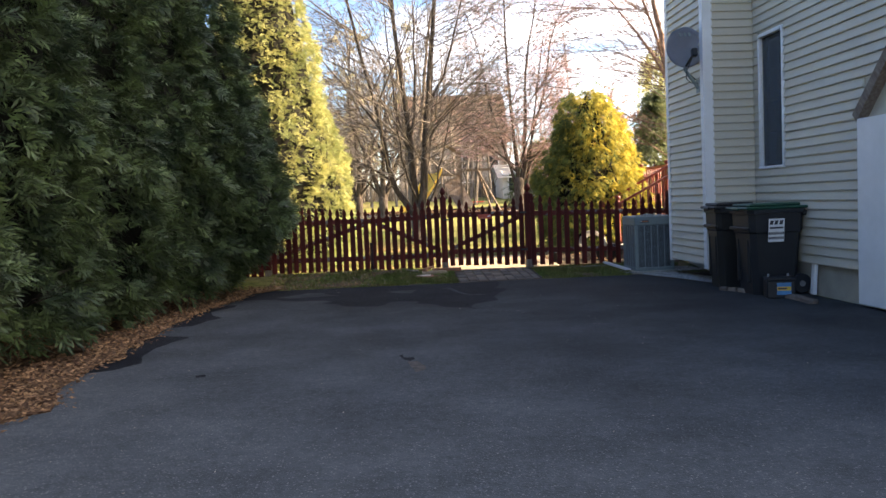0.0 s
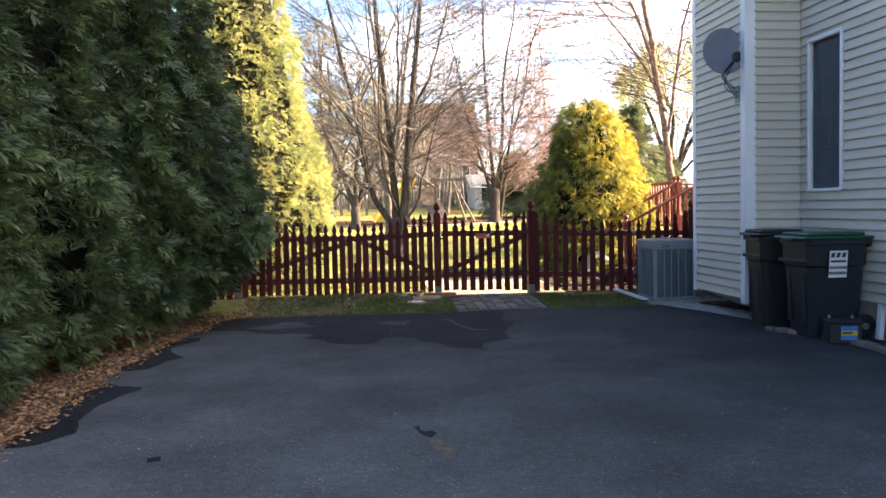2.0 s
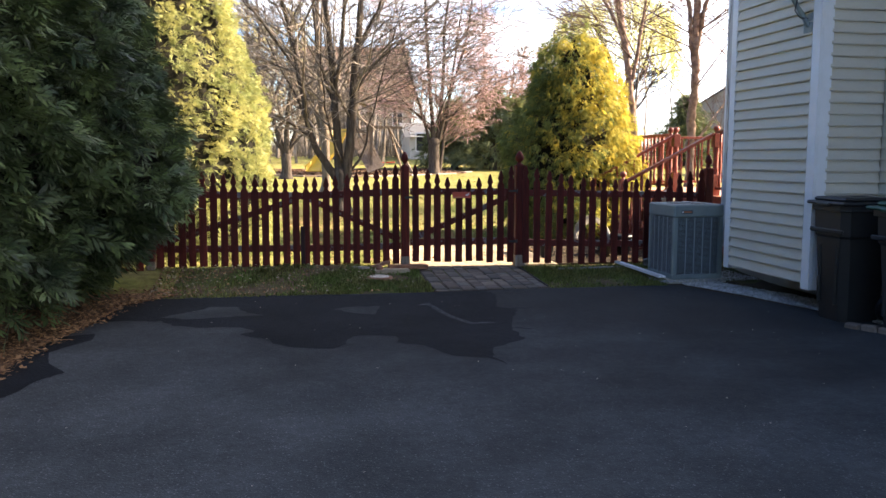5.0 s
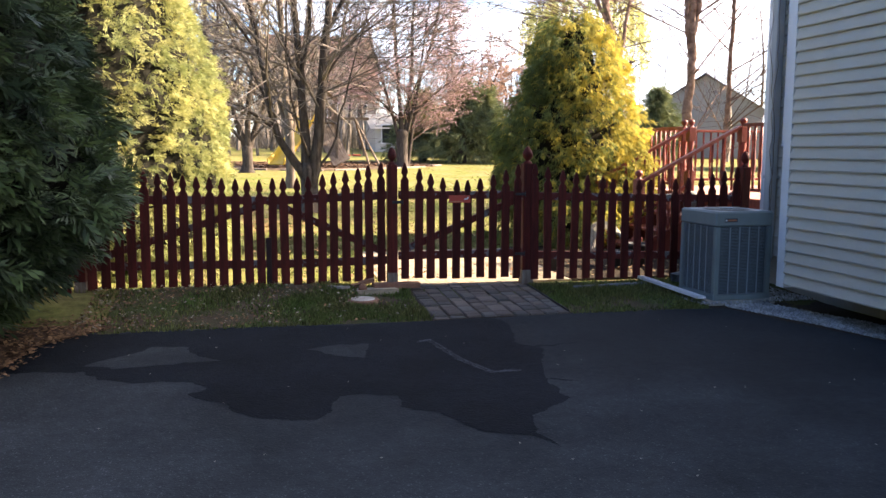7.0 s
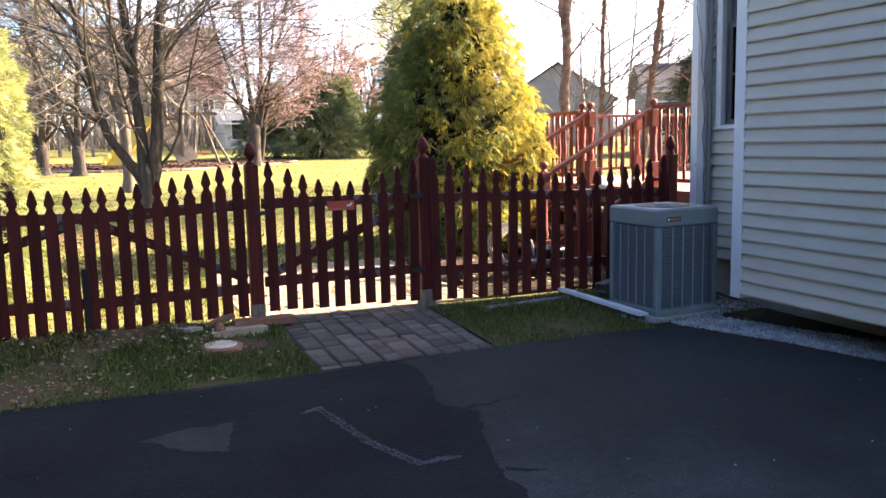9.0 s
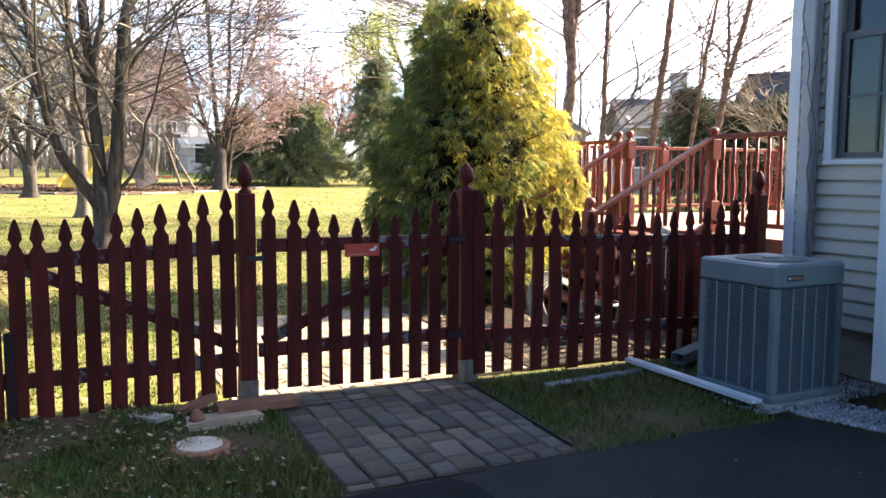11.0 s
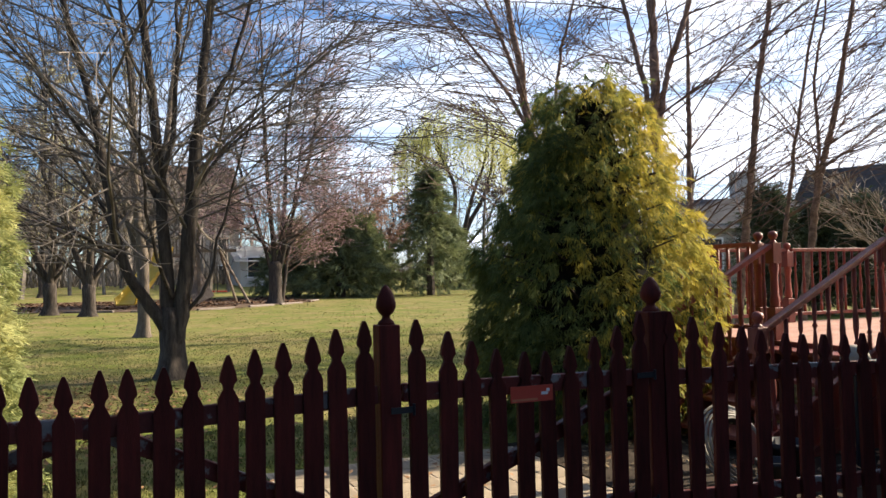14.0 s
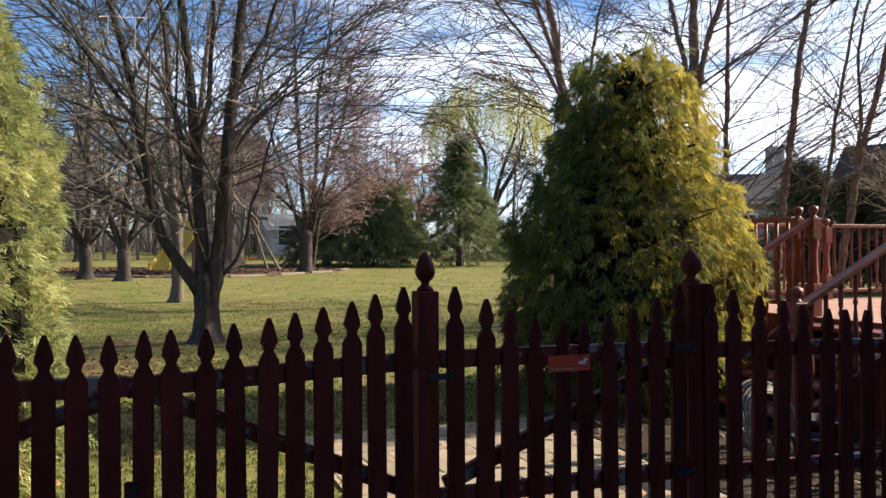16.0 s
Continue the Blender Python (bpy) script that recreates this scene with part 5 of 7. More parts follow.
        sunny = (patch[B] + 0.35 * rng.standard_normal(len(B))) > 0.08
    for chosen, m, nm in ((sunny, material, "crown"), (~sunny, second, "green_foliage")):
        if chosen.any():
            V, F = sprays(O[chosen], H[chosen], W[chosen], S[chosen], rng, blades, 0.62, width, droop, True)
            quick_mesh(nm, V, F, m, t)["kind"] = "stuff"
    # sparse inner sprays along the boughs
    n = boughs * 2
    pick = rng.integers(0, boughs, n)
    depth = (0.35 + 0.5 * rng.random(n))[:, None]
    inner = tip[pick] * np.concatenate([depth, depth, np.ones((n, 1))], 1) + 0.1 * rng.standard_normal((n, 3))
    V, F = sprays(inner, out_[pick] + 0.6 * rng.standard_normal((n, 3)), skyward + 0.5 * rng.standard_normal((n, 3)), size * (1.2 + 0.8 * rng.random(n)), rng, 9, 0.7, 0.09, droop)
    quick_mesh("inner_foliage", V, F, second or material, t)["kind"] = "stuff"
    # near-black filler: the shade deep between the tufts, put into its colour
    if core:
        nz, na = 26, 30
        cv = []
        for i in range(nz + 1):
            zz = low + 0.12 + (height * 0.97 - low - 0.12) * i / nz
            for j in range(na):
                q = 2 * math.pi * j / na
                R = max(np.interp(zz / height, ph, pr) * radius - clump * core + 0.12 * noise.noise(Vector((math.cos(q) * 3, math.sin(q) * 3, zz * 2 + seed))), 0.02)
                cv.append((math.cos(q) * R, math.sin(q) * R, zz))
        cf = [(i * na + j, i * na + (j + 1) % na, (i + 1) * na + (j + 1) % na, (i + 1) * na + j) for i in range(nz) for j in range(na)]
        raw("inner_mass", cv, cf, "innershade", t, "near-black filler for the shade inside the crown")["kind"] = "stuff"
    tv, tf = [], []
    tube([(0, 0, -0.1), (0, 0, height * 0.5), (0, 0, height * 0.93)], [radius * 0.10 + 0.03, radius * 0.06 + 0.02, 0.01], 8, tv, tf)
    for p in tip[:: max(1, boughs // 160)]:
        p = Vector(p)
        foot = Vector((0, 0, max(p.z - 0.35 * Vector((p.x, p.y, 0)).length, 0.05)))
        tube([foot, foot.lerp(p, 0.5) + Vector((0, 0, 0.04)), p], [0.02, 0.013, 0.005], 4, tv, tf)
    raw("trunk", tv, tf, "bark", t)["kind"] = "stuff"
    return t


ARB = [(0, 0.72), (0.05, 0.84), (0.11, 0.97), (0.25, 1.0), (0.5, 0.86), (0.75, 0.55), (0.92, 0.2), (1.0, 0.02)]
SUNNY = [(0, 0.98), (0.08, 1.06), (0.18, 1.01), (0.35, 0.84), (0.5, 0.68), (0.77, 0.44), (0.9, 0.25), (1.0, 0.03)]
LAST = [(0, 0.3), (0.05, 0.38), (0.1, 0.56), (0.15, 0.78), (0.22, 0.98), (0.5, 0.72), (0.77, 0.44), (0.9, 0.25), (1.0, 0.03)]
HEDGE = [(-4.15, 2.0), (-4.05, 3.5), (-3.95, 5.1), (-3.8, 6.7), (-3.65, 8.3), (-3.38, 9.6), (-2.70, 10.6)]
for k, (x, y) in enumerate(HEDGE):
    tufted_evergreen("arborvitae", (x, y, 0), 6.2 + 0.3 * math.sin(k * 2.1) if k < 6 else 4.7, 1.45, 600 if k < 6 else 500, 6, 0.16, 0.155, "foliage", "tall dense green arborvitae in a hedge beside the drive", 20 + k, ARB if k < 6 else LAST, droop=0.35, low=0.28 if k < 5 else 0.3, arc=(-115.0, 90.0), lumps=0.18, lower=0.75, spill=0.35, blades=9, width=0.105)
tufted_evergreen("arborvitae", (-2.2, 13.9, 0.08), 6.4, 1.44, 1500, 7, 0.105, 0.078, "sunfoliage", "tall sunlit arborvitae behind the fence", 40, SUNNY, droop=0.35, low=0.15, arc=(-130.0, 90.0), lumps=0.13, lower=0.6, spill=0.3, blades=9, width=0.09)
CYP = [(0, 0.80), (0.06, 0.96), (0.2, 1.0), (0.4, 0.95), (0.5, 0.89), (0.69, 0.74), (0.8, 0.62), (0.88, 0.52), (0.95, 0.42), (1.0, 0.24)]
tufted_evergreen("golden_cypress", (3.44, 15.0, 0.08), 2.84, 1.0, 760, 10, 0.14, 0.085, "gold", "bushy golden thread-leaf cypress behind the gate", 55, CYP, droop=0.8, lumps=0.34, fans=3, blades=8, width=0.085, low=0.1, up=0.1, second="cypressshade", core=2.9, spill=0.9)

# the multi-stemmed maple on the lawn
gz = ground_height(0.4, 19.6)
MAPLE = [
    ([(0.0, 0.03, 0.62), (-0.06, 0.04, 1.4), (-0.11, 0.02, 2.63), (-0.29, 0.0, 4.3), (-0.5, 0.1, 7.2)], 0.1, 0.035),
    ([(0.02, -0.02, 0.45), (0.13, -0.04, 0.95), (0.24, -0.05, 2.1), (0.35, 0.0, 3.2), (0.47, 0.05, 4.3), (0.8, 0.1, 7.5)], 0.12, 0.04),
    ([(-0.06, 0.0, 0.62), (-0.3, -0.02, 0.98), (-0.56, -0.05, 1.5), (-0.8, -0.05, 2.85), (-1.13, -0.1, 4.3), (-1.6, -0.1, 6.6)], 0.088, 0.026),
    ([(-0.5, -0.04, 1.38), (-0.95, -0.12, 1.72), (-1.7, -0.3, 2.1), (-2.5, -0.5, 2.75), (-3.0, -0.6, 3.5)], 0.036, 0.006),
    ([(-0.09, 0.04, 2.0), (-0.35, 0.3, 2.9), (-0.5, 0.6, 4.2), (-0.6, 0.9, 6.0)], 0.04, 0.01),
    ([(-0.1, 0.02, 2.35), (0.05, -0.25, 3.2), (0.08, -0.4, 4.4), (0.1, -0.5, 6.3)], 0.045, 0.01),
    ([(0.34, 0.0, 3.1), (0.75, 0.2, 3.9), (1.15, 0.3, 5.2), (1.5, 0.4, 6.6)], 0.04, 0.01),
    ([(0.1, -0.03, 0.72), (0.42, -0.1, 1.15), (0.6, -0.15, 1.9), (0.85, -0.25, 2.8), (1.3, -0.3, 4.4)], 0.028, 0.008),
    ([(0.28, -0.02, 2.3), (0.8, 0.1, 2.95), (1.6, 0.2, 3.55), (2.5, 0.4, 4.1)], 0.026, 0.005),
    ([(0.15, 0.05, 1.3), (0.35, 0.6, 2.0), (0.5, 1.2, 3.3), (0.6, 1.6, 5.2)], 0.04, 0.01),
    ([(-0.5, 0.0, 1.3), (-0.75, 0.4, 2.1), (-1.3, 0.9, 3.2), (-1.7, 1.2, 4.6)], 0.032, 0.007),
    ([(-0.75, -0.05, 2.6), (-1.3, -0.2, 3.4), (-2.0, -0.4, 4.2), (-2.5, -0.5, 5.4)], 0.028, 0.006),
    ([(0.0, -0.05, 1.0), (-0.25, -0.6, 1.7), (-0.4, -1.1, 2.9), (-0.3, -1.3, 4.6)], 0.028, 0.007),
]
bare_tree("maple_tree", (0.42, 19.6, gz), 0.72, 0.145, MAPLE,
    ((2.7, 1.5, 4.0, 1.1, 0.03, 0.05, 0.12), (3.8, 0.5, 1.7, 0.85, 0.03, 0.06, 0.10), (4.2, 0.25, 0.8, 0.75, 0.03, 0.08, 0.15)),
    "bark", "twig", "leafless multi-stemmed maple with a wide crown on the lawn", 7, thin=0.0042, slim=0.0062, clear=1.28)

# ---- things by the house and the gate ----
# air-conditioning unit
ac = thing("air_conditioner", (3.365, 11.30, 0), 2.0, "grey-green outdoor air-conditioning unit with louvred sides, beside the house", "air conditioner")
AW, AT = 0.268, 0.757
part("base_pan", boxes((-AW, AW, -AW, AW, 0.03, 0.075, 0.008)), "acgray", ac)
part("core", boxes((-AW + 0.03, AW - 0.03, -AW + 0.03, AW - 0.03, 0.075, AT - 0.11)), "acdark", ac, "dark coil behind the louvres")
part("top_cover", boxes((-AW, AW, -AW, AW, AT - 0.125, AT, 0.014)), "acgray", ac)
part("fan_well", lathe([(0.19, AT + 0.001), (0.19, AT + 0.003)], 28), "acdark", ac, "round dark fan opening")
fg = bmesh.new()
for r in (0.06, 0.075, 0.09, 0.105, 0.12, 0.135, 0.15, 0.165, 0.18, 0.195):
    for q in range(24):
        a0, a1 = 2 * math.pi * q / 24, 2 * math.pi * (q + 1) / 24
        vs = [fg.verts.new((rr * math.cos(aa), rr * math.sin(aa), AT + 0.006)) for rr, aa in ((r - 0.004, a0), (r + 0.004, a0), (r + 0.004, a1), (r - 0.004, a1))]
        fg.faces.new(vs)
part("fan_guard", fg, "acgray", ac)
part("fan_cap", lathe([(0.055, AT + 0.004), (0.055, AT + 0.014), (0.04, AT + 0.018)], 18), "acgray", ac)
for sx in (-1, 1):
    for sy in (-1, 1):
        x0, y0 = sx * (AW - 0.004), sy * (AW - 0.004)
        part("corner_post", boxes((min(x0, x0 - sx * 0.045), max(x0, x0 - sx * 0.045), min(y0, y0 - sy * 0.045), max(y0, y0 - sy * 0.045), 0.075, AT - 0.126, 0.006)), "acgray", ac)
lv = bmesh.new()
for k in range(46):
    z = 0.081 + k * 0.0120
    box(lv, -AW + 0.046, AW - 0.046, -0.004, 0.004, z, z + 0.0052)
me_side = part("louvre", lv, "acfin", ac, "blue-grey louvres")
me_side.matrix_basis = pose(0, -AW + 0.010, 0)
for turn, dx, dy in ((90, AW - 0.010, 0), (180, 0, AW - 0.010), (270, -AW + 0.010, 0)):
    o = new("louvre", me_side.data)
    o.parent = ac
    o.matrix_basis = pose(dx, dy, 0, 0, 0, turn)
for turn in (0, 90, 180, 270):
    for k in range(1, 5):
        x = -AW + 0.046 + (2 * AW - 0.092) * k / 5
        part("rib", boxes((x - 0.0042, x + 0.0042, -AW + 0.002, -AW + 0.0058, 0.075, AT - 0.126)), "acrib", ac, "pale upright rib").matrix_basis = pose(0, 0, 0, 0, 0, turn)
badge = part("badge", boxes((-0.19, -0.075, -AW - 0.004, -AW - 0.0005, AT - 0.085, AT - 0.055)), "ink", ac, "small dark maker's plate")
part("badge_stripe", boxes((-0.165, -0.085, -AW - 0.006, -AW - 0.0042, AT - 0.077, AT - 0.063)), "orange", badge)
part("badge_mark", boxes((-0.186, -0.172, -AW - 0.006, -AW - 0.0042, AT - 0.077, AT - 0.063)), "label", badge)
tagged(part("equipment_pad", boxes((3.05, 3.66, 10.99, 11.6, -0.03, 0.03, 0.01)), "concrete"), "thin concrete pad under the air conditioner", "slab", kind="structure")


def bin_body(w, d, h, wall=0.012):
    """A tapered open bin with a rim."""
    bm = bmesh.new()
    rings = []
    for z, s in ((0.0, 0.80), (0.05, 0.82), (h * 0.72, 0.95), (h * 0.74, 1.0), (h * 0.95, 1.02), (h * 0.955, 1.1), (h, 1.1)):
        x, y, c = w / 2 * s, d / 2 * s, 0.05
        ring = [(-x + c, -y), (x - c, -y), (x, -y + c), (x, y - c), (x - c, y), (-x + c, y), (-x, y - c), (-x, -y + c)]
        rings.append([bm.verts.new((px, py, z)) for px, py in ring])
    for a, b in zip(rings, rings[1:]):
        for k in range(8):
            bm.faces.new((a[k], a[(k + 1) % 8], b[(k + 1) % 8], b[k]))
    bm.faces.new(rings[0][::-1])
    bm.faces.new(rings[-1])
    bmesh.ops.recalc_face_normals(bm, faces=bm.faces)
    return bm


def wheelie_bin(at, turn, w, d, h, body, lid, label):
    """A wheeled bin; its front faces -y, its hinge, handle and wheels are at +y."""
    b = thing("wheeled_bin", at, turn, label, "wheeled bin", "wheeled bins by the wall")
    part("body", bin_body(w, d, h), body, b)
    bm = bmesh.new()
    box(bm, -w * 0.57, w * 0.57, -d * 0.60, d * 0.56, h + 0.002, h + 0.03, 0.012)
    box(bm, -w * 0.48, w * 0.48, -d * 0.50, d * 0.46, h + 0.028, h + 0.06, 0.014)
    l = part("lid", bm, lid, b)
    part("lid_grip", boxes((-w * 0.2, w * 0.2, -d * 0.64, -d * 0.59, h - 0.005, h + 0.02, 0.006)), lid, l)
    part("handle", boxes((-w * 0.44, w * 0.44, d * 0.63, d * 0.70, h - 0.06, h - 0.03, 0.008), (-w * 0.46, -w * 0.40, d * 0.5, d * 0.66, h - 0.07, h - 0.02, 0.005), (w * 0.40, w * 0.46, d * 0.5, d * 0.66, h - 0.07, h - 0.02, 0.005)), body, b)
    for s in (-1, 1):
        wl = part("wheel", lathe([(0.03, -0.028), (0.092, -0.028), (0.1, -0.018), (0.1, 0.018), (0.092, 0.028), (0.03, 0.028)], 20), "black", b)
        wl.matrix_basis = pose(s * w * 0.42, d * 0.46, 0.1, 0, 90, 0)
        part("hub", lathe([(0.035, -0.034), (0.03, 0.034)], 12), "metal", wl)
    part("moulded_rib", boxes((-w * 0.28, -w * 0.2, -d * 0.485, -d * 0.4, 0.12, h * 0.66, 0.01), (w * 0.2, w * 0.28, -d * 0.485, -d * 0.4, 0.12, h * 0.66, 0.01)), body, b)
    part("lift_bar", boxes((-w * 0.5, w * 0.5, -d * 0.545, -d * 0.50, h * 0.76, h * 0.80, 0.008)), body, b)
    return b


wheelie_bin((3.63, 9.16, 0.0), -92, 0.40, 0.42, 0.86, "brown", "brown", "dark brown wheeled rubbish bin with its lid shut")
b2 = wheelie_bin((3.74, 8.50, 0.0), -90, 0.48, 0.54, 0.85, "black", "green", "black wheeled bin with a green lid and a white hauler's label")


# the label stands on the bin's side, which faces down the drive
lab = part("hauler_label", boxes((-0.08, 0.08, -0.0015, 0.0, 0.0, 0.23)), "label", b2, "white label with dark print")
LAB = pose(0, 0, 0, 0, 0, 90) @ pose(-0.03, -0.262, 0.53, 6.0, 0, 0)
lab.matrix_basis = LAB
for k, x in enumerate((-0.055, -0.008, 0.042)):
    part("printed_mark", prism([(x - 0.016, 0.172), (x + 0.016, 0.172), (x + 0.026, 0.212), (x - 0.006, 0.212)], -0.003, -0.0016), "ink", lab)
part("printed_bar", boxes((-0.068, 0.068, -0.003, -0.0016, 0.13, 0.148)), "ink", lab)
for z in (0.072, 0.025):
    part("printed_bar", boxes(*[(-0.075 + 0.0155 * k, -0.064 + 0.0155 * k, -0.003, -0.0016, z, z + 0.026) for k in range(10)]), "ink", lab)

# small black box with a printed label, before the bins
bt = thing("battery", (3.66, 8.08, 0.0), -12, "black car battery with a blue and yellow label, on the ground", "car battery")
part("case", boxes((-0.13, 0.13, -0.085, 0.085, 0.0, 0.17, 0.01)), "black", bt)
part("cover", boxes((-0.135, 0.135, -0.09, 0.09, 0.168, 0.2, 0.01)), "black", bt)
part("terminal", lathe([(0.012, 0.2), (0.012, 0.222), (0.009, 0.226)], 12), "metal", bt).matrix_basis = pose(-0.09, 0.04, 0)
part("terminal", lathe([(0.012, 0.2), (0.012, 0.222), (0.009, 0.226)], 12), "metal", bt).matrix_basis = pose(0.09, 0.04, 0)
bl = part("battery_label", boxes((-0.04, 0.09, -0.0875, -0.0852, 0.035, 0.15)), "blue", bt, "blue printed label")
part("label_band", boxes((-0.038, 0.088, -0.0895, -0.0877, 0.075, 0.112)), "yellow", bl)
part("printed_bar", boxes((-0.03, 0.05, -0.091, -0.0897, 0.086, 0.102)), "ink", bl)

edging = thing("brick_edging", label="row of worn reddish stones edging the bed beside the wall", category="edging")
rng = random.Random(3)
for k in range(13):
    u = k / 12
    x, y = 3.42 + 0.12 * math.sin(u * 3) + 0.28 * u, 8.82 - 1.25 * u
    bm = boxes((-0.055, 0.055, -0.035, 0.035, -0.02, 0.035 + rng.uniform(0, 0.012), 0.012))
    part("stone", bm, "paver", edging).matrix_basis = pose(x, y, 0, rng.uniform(-4, 4), rng.uniform(-4, 4), -72 + rng.uniform(-9, 9))
dowel = tagged(part("leaning_board", boxes((-0.02, 0.02, -0.03, 0.03, 0, 0.34, 0.004)), "white"), "short white offcut of board against the foundation", "board")
dowel.matrix_basis = pose(4.04, 8.16, 0.0, 0, 4, 0)

# satellite dish on the corner of the chimney chase
sd = thing("satellite_dish", (3.33, 9.606, 2.686), label="grey satellite dish on an arm fixed to the chimney chase", category="satellite dish")
bm = bmesh.new()
rings = []
for r in (0.0, 0.065, 0.13, 0.185, 0.217, 0.222):
    z = -0.7 * r * r if r < 0.22 else -0.7 * r * r + 0.006
    rings.append([bm.verts.new((r * math.cos(2 * math.pi * k / 32) * 0.97, r * math.sin(2 * math.pi * k / 32) * 1.05, z)) for k in range(32)] if r else [bm.verts.new((0, 0, 0))])
for k in range(32):
    bm.faces.new((rings[0][0], rings[1][k], rings[1][(k + 1) % 32]))
for a2, b3 in zip(rings[1:], rings[2:]):
    for k in range(32):
        bm.faces.new((a2[k], b3[k], b3[(k + 1) % 32], a2[(k + 1) % 32]))
bmesh.ops.solidify(bm, geom=bm.faces[:], thickness=0.006)
AIM = Vector((0.06, -0.9, 0.36)).normalized()
DM = look((0, 0, 0), (-0.08, -0.97, 0.1))
part("reflector", bm, "dish", sd, smooth=True).matrix_basis = DM
for u in (-0.05, 0.0, 0.05):
    part("printed_mark", boxes((u - 0.018, u + 0.014, 0.12, 0.165, -0.0335, -0.0315)), "acfin", sd, "faint printed mark").matrix_basis = DM
foot = DM @ Vector((0, -0.215, -0.02))
horn = foot + AIM * 0.25 + Vector((0.0, 0.0, 0.02))
bar("feed_arm", foot, horn, 0.012, "black", sd, 8)
part("feed_horn", boxes((-0.03, 0.03, -0.045, 0.045, -0.03, 0.05, 0.008)), "black", sd).matrix_basis = Matrix.Translation(horn) @ DM
part("back_bracket", boxes((-0.05, 0.05, -0.07, 0.05, 0.012, 0.06, 0.008)), "acgray", sd).matrix_basis = DM @ pose(0, -0.06, 0)
bar("mast", foot - AIM * 0.04 + Vector((0, 0, 0.1)), foot - AIM * 0.05 + Vector((0.01, 0, -0.03)), 0.018, "acgray", sd, 12)
bar("arm", foot - AIM * 0.05 + Vector((0.01, 0, -0.02)), (0.152, 0.005, -0.46), 0.018, "acgray", sd, 12, "grey tube arm")
bar("strut", foot - AIM * 0.04 + Vector((0.05, 0.02, -0.06)), (0.15, 0.06, -0.36), 0.007, "black", sd, 8)
part("wall_plate", boxes((0.145, 0.153, -0.05, 0.06, -0.52, -0.36, 0.002)), "acgray", sd)
cv, cf = [], []
tube([horn, foot + Vector((0.0, -0.03, -0.05)), foot + Vector((0.0, 0.0, -0.14)), foot + Vector((0.06, 0.02, -0.19)), (0.14, 0.0, -0.40)], [0.005] * 5, 6, cv, cf)
raw("cable", cv, cf, "black", sd)

# sign on the gate
sg = thing("gate_sign", (1.222, FY - 0.022, 0.822), label="small red sign with a white mark, fixed to the gate", category="sign")
part("plate", boxes((-0.095, 0.095, -0.004, 0.0, -0.032, 0.032)), "red", sg)
part("printed_bar", boxes((-0.088, 0.025, -0.0055, -0.0042, -0.026, -0.018)), "orange", sg)
part("white_mark", boxes((0.042, 0.072, -0.0055, -0.0042, -0.006, 0.006), (0.066, 0.08, -0.0055, -0.0042, 0.006, 0.018)), "label", sg)

# gate latch and hinges
for nm, x, z in (("hinge", 1.10, 0.86), ("hinge", 1.10, 0.33), ("latch", 0.0, 0.80)):
    h = part(nm, boxes((-0.06, 0.03, -0.0255, -0.0215, -0.012, 0.012, 0.001)), "black", gate, "black iron " + nm)
    h.matrix_basis = pose(x, 0, z)
    bar("pin", (0.03, -0.026, -0.022), (0.03, -0.026, 0.022), 0.006, "black", h, 8)

# stones, log slice and loose boards before the fence
def rock(name, at, size, turn, material, label, seed, cat="stone", tilt=(0, 0)):
    rng = random.Random(seed)
    bm = bmesh.new()
    vs = box(bm, -size[0] / 2, size[0] / 2, -size[1] / 2, size[1] / 2, 0, size[2])
    bmesh.ops.subdivide_edges(bm, edges=bm.edges[:], cuts=3, use_grid_fill=True)
    for v in bm.verts:
        q = noise.noise_vector(v.co * 9 + Vector((seed, 0, 0)))
        v.co += Vector((q.x * 0.022, q.y * 0.018, q.z * 0.007))
    ob = part(name, bm, material)
    ob.matrix_basis = pose(*at, tilt[0], tilt[1], turn)
    return tagged(ob, label, cat, "stones by the gate")


rock("stone_slab", (0.47, 11.82, 0.05), (0.34, 0.12, 0.045), 5, "sandstone", "flat beige stone slab on the grass", 1)
rock("stone_slab", (0.65, 11.92, 0.078), (0.40, 0.12, 0.042), 4, "terracotta", "long orange-brown stone slab beside the gate post", 2, tilt=(0, 1))
rock("stone_slab", (0.37, 11.97, 0.105), (0.2, 0.06, 0.03), 18, "terracotta", "dark reddish stone slab leaning on others", 3, tilt=(0, -12))
rock("flat_stone", (0.14, 11.92, 0.092), (0.10, 0.22, 0.022), 38, "concrete", "thin pale grey flat stone in the grass", 4)
cone = tagged(part("stone_cap", lathe([(0.038, 0), (0.032, 0.03), (0.016, 0.05), (0.0135, 0.053)], 12), "terracotta", smooth=True), "small worn orange clay cap on the slab", "clay cap")
cone.matrix_basis = pose(0.345, 11.80, 0.087)
lg = thing("log_slice", (0.315, 11.56, 0.02), label="round slice of log with bark and a pale cut face", category="log slice")
lbm = lathe([(0.118, 0.0), (0.128, 0.012), (0.126, 0.03), (0.116, 0.038)], 28)
for v in lbm.verts:
    q = math.atan2(v.co.y, v.co.x)
    f = 1 + 0.035 * math.sin(3 * q + 1) + 0.02 * math.sin(8 * q)
    v.co.x, v.co.y = v.co.x * f, v.co.y * f
part("bark", lbm, "terracotta", lg)
part("cut_face", lathe([(0.098, 0.0365), (0.096, 0.042)], 28), "cutwood", lg, "pale cut face")

